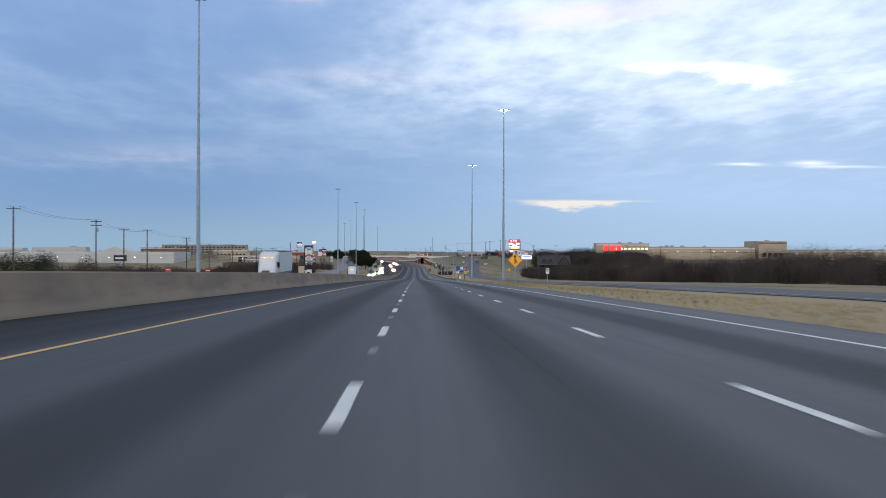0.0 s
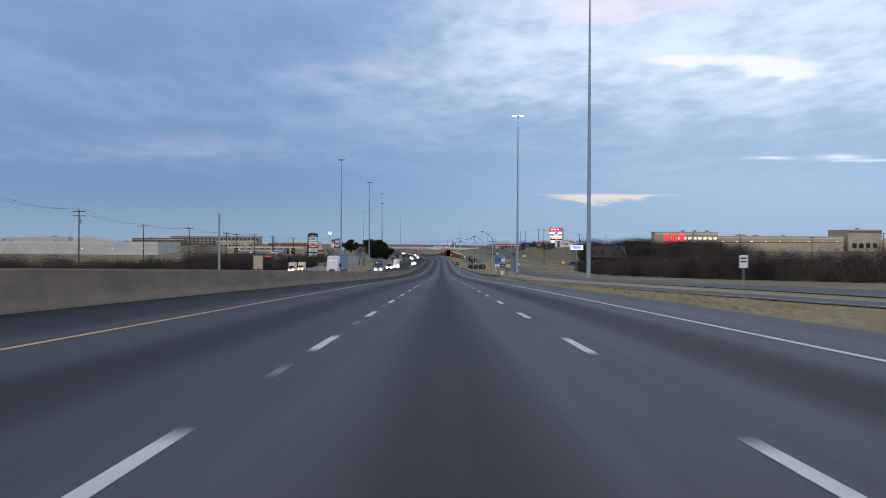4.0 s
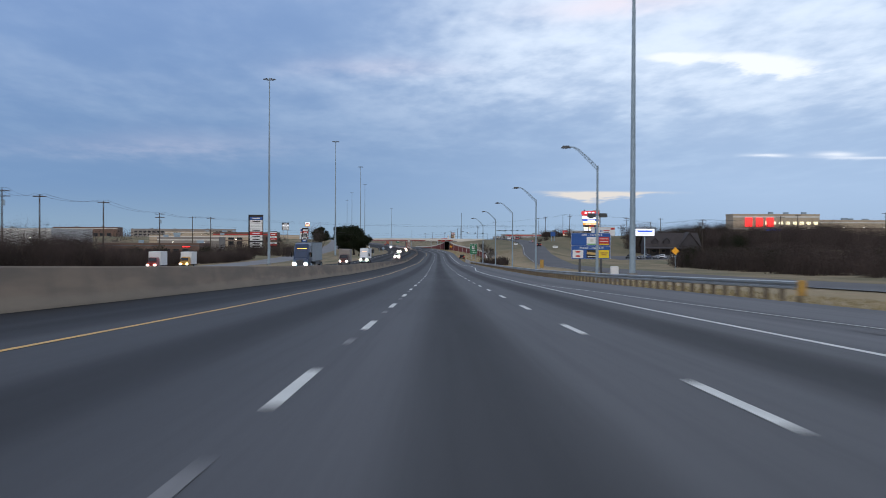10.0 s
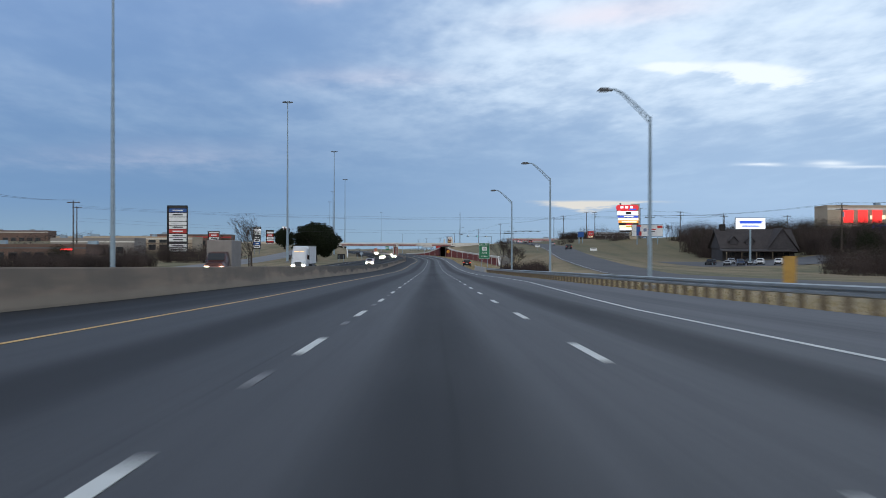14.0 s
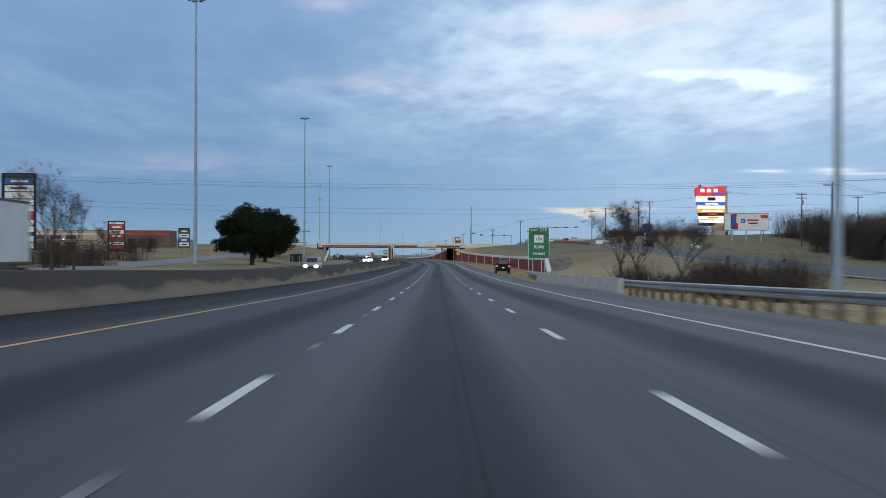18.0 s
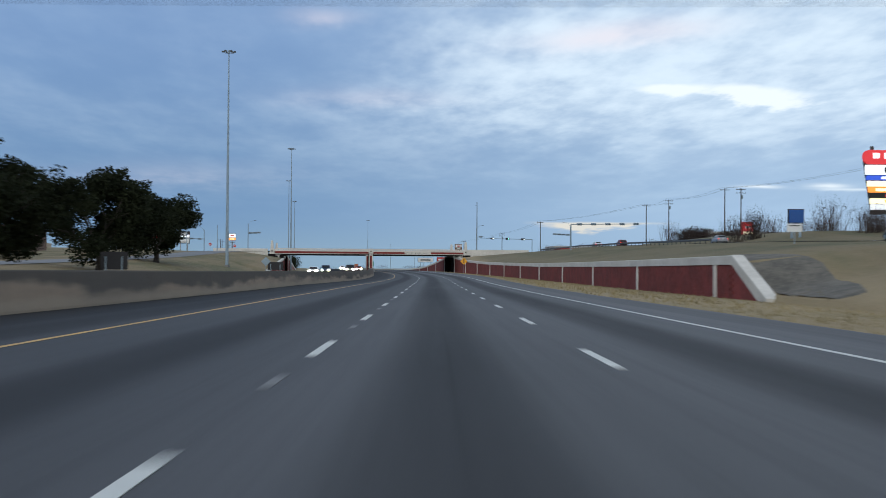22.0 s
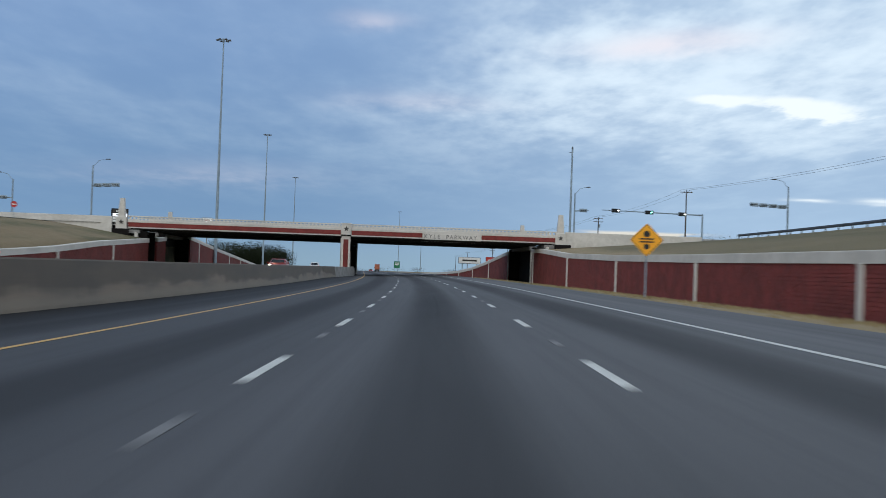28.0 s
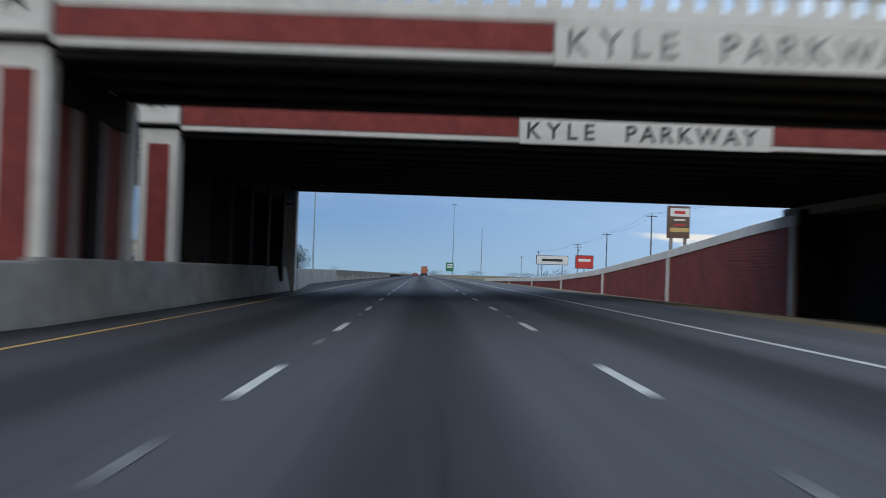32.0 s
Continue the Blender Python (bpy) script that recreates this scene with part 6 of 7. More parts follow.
for x in (-8, -4, 1, 5, 8.5):
    f = part("window", Shape().box((x, -0.04, 1.8), (1.7, 0.14, 1.5), edge=0.02), POST_WOOD, H)
    part("pane", Shape().box((x, -0.12, 1.8), (1.5, 0.04, 1.3)), GLASS_DARK, f)
lampf = part("wall_lamp", Shape().box((-11.5, -3.9, 3.0), (0.5, 0.3, 0.3), edge=0.03), STEEL_DARK, H)
part("lens", Shape().box((-11.5, -4.05, 2.85), (0.6, 0.4, 0.2)), WALLIGHT, lampf)
# far right shops by the cross street
building("shop", 1150, 95, 122, 14, 8.5, 4.2, WHITE_WALL, "low white shop on the hill", [(-10, 10, 0.8, 2.8, 6)], [(3.7, 0.4, ROOF)], 1, 0)
building("shop", 1290, 75, 115, 20, 5.0, 5.5, WHITE_WALL, "pale shop beyond the cross street", [(-16, 16, 0.8, 3.2, 9)], [(4.8, 0.6, SIGN_R)], 2, 0)
# left side
Wh = building("warehouse", 945, -330, -189, 70, -1.5, 13.0, WHITE_WALL, "long white metal warehouse with wall lamps", [], [(12.6, 0.5, CONCRETE)], 6, 7, [(-40, 4, 4.5), (-10, 4, 4.5), (25, 4, 4.5)])
part("gable_roof", Shape().sweep([[(24 + x, y, z) for x, z in ((-13, 13.0), (-5, 16.0), (0, 17.2), (5, 16.0), (13, 13.0))] for y in (0.5, 30)]), WHITE_WALL, Wh, "white gabled roof part")
building("warehouse", 980, -470, -334, 60, -1.5, 11.0, WHITE_WALL, "long white metal warehouse", [(-50, 50, 2, 4, 10)], [(8.2, 0.4, ROOF)], 5, 4)
building("shop", 826, -132, -93, 22, ground_z(826, -110) - road_z(826) - 0.6, 4.6, BROWN_WALL, "low brown brick restaurant with red neon", [(-16, 16, 0.9, 2.8, 9)], [(4.1, 0.35, ROOF)], 2, 0, [(0, 2.0, 2.5)])
building("shop", 905, -128, -100, 16, ground_z(905, -114) - road_z(905), 5.6, HAZE_WALL, "dull tan shop with dark windows", [(-11, 11, 0.9, 3.0, 6)], [(4.8, 0.5, CONCRETE)], 2, 2)
building("shop", 985, -150, -96, 24, ground_z(985, -120) - road_z(985) - 0.5, 5.8, TAN_WALL, "two-level tan shop block", [(-22, 22, 0.9, 3.0, 10), (-22, 22, 3.9, 4.9, 10)], [(5.4, 0.4, CONCRETE), (3.4, 0.3, BROWN_WALL)], 3, 3)
building("shop", 1075, -130, -92, 16, ground_z(1075, -110) - road_z(1075), 5.4, BROWN_WALL, "low brown shop with orange fascia", [(-15, 15, 0.9, 2.9, 8)], [(4.6, 0.5, SIGN_R)], 2, 1)
building("hotel", 2010, -330, -190, 24, ground_z(2010, -260) - road_z(2010), 16.5, HAZE_WALL, "long tan hotel with rows of windows far beyond the road", [(-66, 66, 8.0, 9.8, 22), (-66, 66, 12.0, 13.8, 22), (-66, 66, 4.0, 5.8, 22)], [(16.0, 0.8, HAZE_WALL)], 4, 0, group="distant blocks")
for i, (s, u, w, h, mat) in enumerate(((1300, -420, 60, 9, WHITE_WALL), (1420, -520, 80, 8, TAN_WALL), (1250, -240, 46, 7, BROWN_WALL), (1380, -180, 40, 7, TAN_WALL), (1180, -330, 50, 8, WHITE_WALL), (1700, -120, 50, 8, TAN_WALL), (1650, 150, 60, 8, WHITE_WALL), (1500, 220, 70, 8, TAN_WALL), (1180, 240, 60, 7, WHITE_WALL), (1250, 330, 60, 8, BROWN_WALL))):
    building("distant_block", s, u - w / 2, u + w / 2, 22, ground_z(s, u) - road_z(s), h, mat, "distant low commercial block", [(-w * 0.42, w * 0.42, 1.0, 3.0, 8)], [(h - 0.6, 0.5, CONCRETE)], 2, 2 if i % 2 else 0, group="distant blocks")
neon = thing("neon_sign", stand(825.6, -98, ground_z(826, -98) - road_z(826) + 3.0), "small glowing red neon sign on the brown restaurant", "sign")
part("tube", Shape().box((0, -0.1, 0.3), (3.2, 0.1, 0.4), edge=0.03), RED_LED, neon)
part("bracket", Shape().box((0, 0.05, 0.3), (3.4, 0.08, 0.6), edge=0.02), DARK_PAINT, neon)

# ---- vehicles ----
def loft(stations):
    """stations: (y, half width low, half width high, z low, z high); rounded box sections."""
    rings = []
    for y, a, b, z0, z1 in stations:
        h = z1 - z0
        rings.append([(-a * 0.92, y, z0), (a * 0.92, y, z0), (a, y, z0 + h * 0.2), (a, y, z0 + h * 0.55), ((a + b) / 2, y, z0 + h * 0.8), (b * 0.9, y, z1), (-b * 0.9, y, z1), (-(a + b) / 2, y, z0 + h * 0.8), (-a, y, z0 + h * 0.55), (-a, y, z0 + h * 0.2)])
    return Shape().sweep(rings)


TYRE = {}


def wheel(parent, x, y, r, w):
    key = (round(r, 2), round(w, 2))
    if key not in TYRE:
        t = Shape().sweep([[(d, q * math.cos(6.28318 * i / 18), q * math.sin(6.28318 * i / 18)) for i in range(18)] for d, q in ((-w / 2, r * 0.9), (-w / 2 + 0.03, r), (w / 2 - 0.03, r), (w / 2, r * 0.9))])
        m = Shape().tube((-w / 2 - 0.012, 0, 0), (w / 2 + 0.012, 0, 0), r * 0.6, r * 0.6, 14)
        TYRE[key] = (tidy(t.mesh("tyre", BLACK)), tidy(m.mesh("rim", STEEL)))
    hub = part("wheel", TYRE[key][0], BLACK, parent, m=pose(x, y, r))
    part("rim", TYRE[key][1], STEEL, hub)


def car(m, body, label, kind="sedan", lights="on", rear=False):
    """Front towards +y."""
    o = thing("car", m, label, "car", "vehicles on the roads")
    tall = {"sedan": 1.42, "suv": 1.74, "pickup": 1.78}[kind]
    L, hw = (4.7, 0.92) if kind == "sedan" else (4.65, 0.95) if kind == "suv" else (5.6, 1.0)
    f = L / 2
    belt = 0.92 if kind == "sedan" else 1.08
    part("body", loft([(-f, hw * 0.86, hw * 0.8, 0.36, belt * 0.9), (-f + 0.15, hw, hw * 0.94, 0.28, belt), (-f * 0.4, hw, hw * 0.95, 0.26, belt + 0.03), (f * 0.35, hw, hw * 0.95, 0.26, belt), (f * 0.75, hw, hw * 0.9, 0.27, belt * 0.92), (f - 0.1, hw * 0.95, hw * 0.82, 0.30, belt * 0.82), (f, hw * 0.85, hw * 0.7, 0.36, belt * 0.7)]), body, o, smooth=False)
    if kind == "suv":
        cab = [(-f + 0.12, hw * 0.90, hw * 0.76, belt - 0.06, tall - 0.12), (-f + 0.5, hw * 0.92, hw * 0.8, belt - 0.06, tall), (f * 0.15, hw * 0.92, hw * 0.8, belt - 0.06, tall), (f * 0.52, hw * 0.9, hw * 0.7, belt - 0.06, belt + 0.05)]
    elif kind == "pickup":
        cab = [(-f * 0.12, hw * 0.9, hw * 0.76, belt - 0.05, tall - 0.06), (0.2, hw * 0.92, hw * 0.8, belt - 0.05, tall), (f * 0.35, hw * 0.9, hw * 0.78, belt - 0.05, tall - 0.08), (f * 0.6, hw * 0.9, hw * 0.7, belt - 0.05, belt + 0.04)]
    else:
        cab = [(-f * 0.72, hw * 0.88, hw * 0.7, belt - 0.05, belt + 0.05), (-f * 0.4, hw * 0.9, hw * 0.72, belt - 0.05, tall - 0.03), (0.1, hw * 0.9, hw * 0.74, belt - 0.05, tall), (f * 0.48, hw * 0.9, hw * 0.7, belt - 0.05, belt + 0.05)]
    part("cabin", loft(cab), body, o)
    y0, y1 = cab[0][0], cab[-1][0]
    for sx in (-1, 1):
        part("side_window", Shape().add([(sx * (hw * 0.905), y0 + 0.45, belt + 0.08), (sx * (hw * 0.905), y1 - 0.35, belt + 0.08), (sx * (hw * 0.84), y1 - 0.75, tall - 0.16), (sx * (hw * 0.84), y0 + 0.62, tall - 0.16), (sx * (hw * 0.88), y0 + 0.45, belt + 0.08), (sx * (hw * 0.88), y1 - 0.35, belt + 0.08), (sx * (hw * 0.80), y1 - 0.75, tall - 0.16), (sx * (hw * 0.80), y0 + 0.62, tall - 0.16)], [(0, 1, 2, 3), (7, 6, 5, 4), (0, 4, 5, 1), (1, 5, 6, 2), (2, 6, 7, 3), (3, 7, 4, 0)]), GLASS_DARK, o)
        part("mirror", Shape().box((sx * (hw + 0.1), y1 - 0.55, belt + 0.08), (0.2, 0.12, 0.15), edge=0.03), body, o)
    part("windscreen", Shape().box((0, y1 - 0.28, (belt + tall) / 2 + 0.02), (hw * 1.45, 0.04, (tall - belt) * 0.95), Euler((radians(52), 0, 0)), taper=0.9), GLASS_DARK, o)
    part("rear_window", Shape().box((0, y0 + (-0.02 if kind == "suv" else 0.18), (belt + tall) / 2 + 0.02), (hw * 1.4, 0.05, (tall - belt) * 0.62), Euler((radians(-14 if kind == "suv" else -50), 0, 0)), taper=0.9), GLASS_DARK, o)
    part("front_bumper", Shape().box((0, f - 0.02, 0.45), (hw * 1.75, 0.16, 0.24), edge=0.05), DARK_PAINT, o)
    part("rear_bumper", Shape().box((0, -f + 0.02, 0.5), (hw * 1.8, 0.18, 0.26), edge=0.05), DARK_PAINT if kind != "sedan" else body, o)
    part("grille", Shape().box((0, f + 0.01, 0.62), (hw * 0.8, 0.06, 0.16), edge=0.02), STEEL_DARK, o)
    part("plate_bar", Shape().box((0, -f - 0.05, 0.78), (0.32, 0.02, 0.16)), SIGN_W, o, "plain white plate")
    for sx in (-1, 1):
        part("headlight", Shape().box((sx * hw * 0.68, f - 0.02, 0.68), (0.36, 0.14, 0.24), edge=0.05), HEADLIGHT if lights == "on" else GLASS_DARK, o)
        part("tail_light", Shape().box((sx * hw * 0.82, -f + 0.02, 0.95 if kind != "sedan" else 0.78), (0.20, 0.12, 0.22 if kind != "sedan" else 0.15), edge=0.03), TAIL if lights != "off" else SIGN_R, o)
        for y in (f * 0.62, -f * 0.6):
            wheel(o, sx * (hw - 0.1), y, 0.34 if kind == "sedan" else 0.38, 0.23)
    return o


def semi(m, cab_mat, box_mat, label, trailer=15.2, lights=True):
    """Front towards +y, the trailer behind."""
    o = thing("truck", m, label, "truck", "vehicles on the roads")
    part("hood", loft([(5.2, 1.1, 0.95, 0.55, 1.9), (6.6, 1.12, 0.9, 0.55, 1.75), (7.15, 1.05, 0.75, 0.6, 1.5)]), cab_mat, o)
    part("cab", loft([(3.0, 1.22, 1.15, 0.7, 3.9), (4.6, 1.22, 1.12, 0.7, 3.75), (5.3, 1.2, 1.05, 0.7, 2.95), (5.9, 1.15, 0.95, 0.7, 1.95)]), cab_mat, o)
    part("fairing", loft([(2.7, 1.22, 1.1, 3.2, 4.05), (4.2, 1.15, 0.95, 3.2, 3.9), (4.9, 1.0, 0.8, 3.1, 3.3)]), cab_mat, o)
    part("windscreen", Shape().box((0, 5.42, 2.45), (2.05, 0.06, 0.95), Euler((radians(32), 0, 0)), taper=0.95), GLASS_DARK, o)
    part("marker_strip", Shape().box((0, 5.0, 3.22), (1.5, 0.12, 0.05)), AMBER, o, "row of amber marker lamps")
    for sx in (-1, 1):
        part("side_window", Shape().box((sx * 1.215, 4.75, 2.35), (0.03, 0.9, 0.75)), GLASS_DARK, o)
        part("mirror", Shape().box((sx * 1.45, 5.25, 2.3), (0.22, 0.12, 0.7), edge=0.03), DARK_PAINT, o)
        part("headlight", Shape().box((sx * 0.82, 7.12, 0.98), (0.48, 0.12, 0.32), edge=0.03), HEADLIGHT if lights else GLASS_DARK, o)
        part("fuel_tank", Shape().tube((sx * 0.95, 2.2, 0.75), (sx * 0.95, 4.0, 0.75), 0.33, 0.33, 12), STEEL, o)
        for y in (6.2, 2.0, 0.75):
            wheel(o, sx * 1.02, y, 0.5, 0.3 if y > 5 else 0.5)
        for y in (-trailer + 3.9, -trailer + 2.6):
            wheel(o, sx * 0.98, y, 0.5, 0.5)
    part("grille", Shape().box((0, 7.12, 1.2), (1.0, 0.1, 0.85), edge=0.03), STEEL_DARK, o)
    part("bumper", Shape().box((0, 7.15, 0.55), (2.3, 0.25, 0.34), edge=0.05), STEEL, o)
    part("trailer_box", Shape().box((0, 2.3 - trailer / 2, 2.62), (2.56, trailer, 2.84), edge=0.04), box_mat, o, "plain trailer box")
    for z in (1.24, 4.06):
        part("trailer_rail", Shape().box((0, 2.3 - trailer / 2, z), (2.62, trailer + 0.04, 0.10), edge=0.01), STEEL_DARK, o)
    for sx in (-1, 1):
        for y in span(2.1, 2.5 - trailer, 1.22):
            part("trailer_seam", Shape().box((sx * 1.284, y, 2.65), (0.02, 0.06, 2.7)), box_mat, o)
        part("mud_flap", Shape().box((sx * 0.98, -trailer + 1.9, 0.55), (0.6, 0.03, 0.7)), BLACK, o)
    part("chassis", Shape().box((0, 0.5 - trailer / 4, 1.0), (0.9, trailer * 0.9 + 4, 0.22)), STEEL_DARK, o)
    part("skirt", Shape().box((0, -trailer * 0.42, 0.9), (2.4, trailer * 0.4, 0.5)), STEEL_DARK, o)
    part("rear_bar", Shape().box((0, 2.2 - trailer, 0.55), (2.2, 0.12, 0.12)), STEEL, o)
    return o


def box_truck(m, cab_mat, label, box_mat=None):
    o = thing("truck", m, label, "truck", "vehicles on the roads")
    part("cab", loft([(0.6, 1.0, 0.9, 0.5, 2.4), (1.8, 1.0, 0.85, 0.5, 2.3), (2.4, 1.0, 0.8, 0.5, 1.5), (3.2, 0.95, 0.8, 0.5, 1.35)]), cab_mat, o)
    part("windscreen", Shape().box((0, 2.12, 1.92), (1.6, 0.05, 0.8), Euler((radians(38), 0, 0))), GLASS_DARK, o)
    part("cargo_box", Shape().box((0, -2.3, 2.15), (2.4, 5.6, 2.7), edge=0.04), box_mat or WHITE, o, "plain cargo box")
    part("bumper", Shape().box((0, 3.22, 0.55), (1.9, 0.16, 0.3), edge=0.04), STEEL_DARK, o)
    for sx in (-1, 1):
        part("headlight", Shape().box((sx * 0.7, 3.2, 0.9), (0.32, 0.1, 0.2), edge=0.03), HEADLIGHT, o)
        for y in (2.3, -3.4):
            wheel(o, sx * 0.95, y, 0.45, 0.3)
    return o


CAR_WHITE = material("car_white_paint", (0.62, 0.63, 0.64), (0.55, 0.56, 0.57), 0.3, scale=1, bumpy=0.0)
CAR_SILVER = material("car_silver_paint", (0.30, 0.31, 0.33), (0.25, 0.26, 0.28), 0.3, 0.4, scale=1, bumpy=0.0)
CAR_BLUE = material("car_blue_paint", (0.03, 0.05, 0.10), (0.025, 0.04, 0.08), 0.3, 0.2, scale=1, bumpy=0.0)
CAR_RED = material("car_red_paint", (0.22, 0.02, 0.02), (0.17, 0.018, 0.018), 0.3, 0.1, scale=1, bumpy=0.0)
CAR_MAROON = material("truck_maroon_paint", (0.075, 0.022, 0.020), (0.055, 0.018, 0.016), 0.35, 0.1, scale=1, bumpy=0.0)
CAR_YELLOW = material("truck_yellow_paint", (0.55, 0.28, 0.03), (0.45, 0.23, 0.03), 0.4, scale=1, bumpy=0.0)
BOX_BLUE = material("trailer_blue_side", (0.22, 0.33, 0.42), (0.17, 0.26, 0.34), 0.5, scale=1, patch=0.2, bumpy=0.03)
BOX_GREY = material("trailer_grey_side", (0.27, 0.31, 0.34), (0.21, 0.245, 0.275), 0.5, scale=1, patch=0.2, bumpy=0.03)
BOX_PALE = material("trailer_pale_side", (0.50, 0.58, 0.60), (0.43, 0.51, 0.53), 0.5, scale=1, patch=0.2, bumpy=0.03)
BOX_RED = material("container_red_side", (0.42, 0.12, 0.06), (0.33, 0.10, 0.05), 0.5, scale=1, patch=0.2, bumpy=0.05)


def oncoming(s, u):
    return stand(s, u, opposite_z(s) + bank(s) * u, 180)


semi(oncoming(180.8, -20.4), CAR_WHITE, BOX_PALE, "white semi-trailer truck with headlights on in the oncoming lanes")
semi(oncoming(386.0, -20.4), CAR_WHITE, BOX_BLUE, "white semi truck with blue-grey trailer in the oncoming lanes")
semi(oncoming(549.0, -20.6), CAR_BLUE, BOX_GREY, "dark blue semi truck with pale trailer in the oncoming lanes")
semi(oncoming(697.0, -20.6), CAR_WHITE, WHITE, "white semi truck with plain trailer in the oncoming lanes", 10.5)
box_truck(oncoming(624.0, -20.6), CAR_MAROON, "dark maroon box truck with tan cargo box among oncoming traffic", HAZE_WALL)
box_truck(stand(630, -56, frontage_left_z(630) + 0.04, 180), CAR_YELLOW, "yellow-cabbed box truck on the frontage road")
box_truck(stand(601, -56, frontage_left_z(601) + 0.04, 180), CAR_RED, "red-cabbed box truck on the frontage road")
for i, (s, u) in enumerate(((791, -15.0), (1001, -20.2), (1040, -20.2), (1044, -15.2), (1126, -13.8))):
    kind = ("suv", "sedan", "pickup")[i % 3]
    paint = (CAR_SILVER, CAR_WHITE, CAR_BLUE, DARK_PAINT, CAR_RED)[i % 5]
    car(oncoming(s, u), paint, "%s %s with bright headlights in the oncoming lanes" % (("silver", "white", "dark blue", "black", "red")[i % 5], kind), kind)
car(oncoming(1262, -16.5), CAR_WHITE, "white suv with headlights on beyond the bridge", "suv")
car(stand(805.5, 8.6, bank(800) * 8.3), DARK_PAINT, "black suv parked on the outer shoulder with tail lights lit", "suv", "tail")
semi(stand(1660, 1.6, bank(1400) * 1.6), CAR_WHITE, BOX_RED, "truck with orange-red container far ahead beyond the bridge", 12, False)
car(stand(1640, -2.0, bank(1400) * -2), CAR_RED, "dark red car far ahead beyond the bridge", "sedan", "tail")
PARKED = ((818, 73.0, "suv", DARK_PAINT, "black suv"), (812, 76.0, "sedan", CAR_SILVER, "silver sedan"), (810, 78.8, "suv", CAR_BLUE, "blue suv"), (809, 81.6, "sedan", CAR_SILVER, "silver sedan"), (812, 84.4, "pickup", CAR_WHITE, "white pickup"), (826, 80.5, "suv", CAR_SILVER, "silver suv"), (828, 86.0, "sedan", DARK_PAINT, "black sedan"), (806, 87.4, "suv", CAR_WHITE, "white suv"))
for i, (s, u, kind, paint, name) in enumerate(PARKED):
    car(stand(s, u, ground_z(s, u) - road_z(s) - 0.02, 150 + 9 * (i % 3)), paint, name + " parked in front of the dark restaurant", kind, "off")
for s, d, k, paint, lab in ((905, 2.4, "suv", DARK_PAINT, "black suv climbing the frontage road"), (990, 2.2, "sedan", CAR_SILVER, "silver sedan on the frontage road"), (1085, 2.2, "suv", CAR_RED, "red suv waiting at the signals"), (1100, -1.4, "sedan", CAR_WHITE, "white sedan waiting at the signals")):
    car(stand(s, frontage_u(s) + d, frontage_z(s) + 0.05), paint, lab + " with tail lights lit", k, "tail")


# ---- trees, brush and grass ----
def leaf_cloud(sh, centre, radii, count, size, rnd, hollow=0.55):
    """Small crossed leaf tufts scattered through a lumpy ball."""
    c = Vector(centre)
    for _ in range(count):
        d = Vector((rnd.gauss(0, 1), rnd.gauss(0, 1), rnd.gauss(0, 1))).normalized()
        r = hollow + (1 - hollow) * rnd.random() ** 0.6
        p = c + Vector((d.x * radii[0] * r, d.y * radii[1] * r, d.z * radii[2] * r))
        a = Vector((rnd.gauss(0, 1), rnd.gauss(0, 1), rnd.gauss(0, 0.7))).normalized() * size * rnd.uniform(0.5, 1.2)
        b = a.cross(Vector((rnd.gauss(0, 1), rnd.gauss(0, 1), rnd.gauss(0, 1)))).normalized() * size * rnd.uniform(0.4, 0.9)
        n = len(sh.v)
        sh.v.extend([tuple(p - a), tuple(p + b), tuple(p + a), tuple(p - b)])
        sh.f.append((n, n + 1, n + 2, n + 3))


def limbs(sh, base, direction, length, radius, depth, rnd, tips, spread=0.55, droop=0.0):
    p, d = Vector(base), Vector(direction).normalized()
    pts, radii = [p.copy()], [radius]
    steps = 3
    for i in range(steps):
        d = (d + Vector((rnd.gauss(0, 0.13), rnd.gauss(0, 0.13), rnd.gauss(0.03, 0.08) - droop))).normalized()
        p = p + d * length / steps
        pts.append(p.copy())
        radii.append(radius * (1 - 0.4 * (i + 1) / steps))
    sh.path(pts, radii, 7 if radius > 0.08 else 4)
    tips.append(p.copy())
    if depth:
        for k in range(rnd.choice((2, 3, 3))):
            a = rnd.uniform(0, 6.28)
            side = Vector((math.cos(a), math.sin(a), rnd.uniform(-0.1, 0.5)))
            limbs(sh, pts[rnd.choice((2, 3))], d + side * spread * rnd.uniform(0.7, 1.5), length * rnd.uniform(0.6, 0.85), radius * 0.55, depth - 1, rnd, tips, spread, droop)


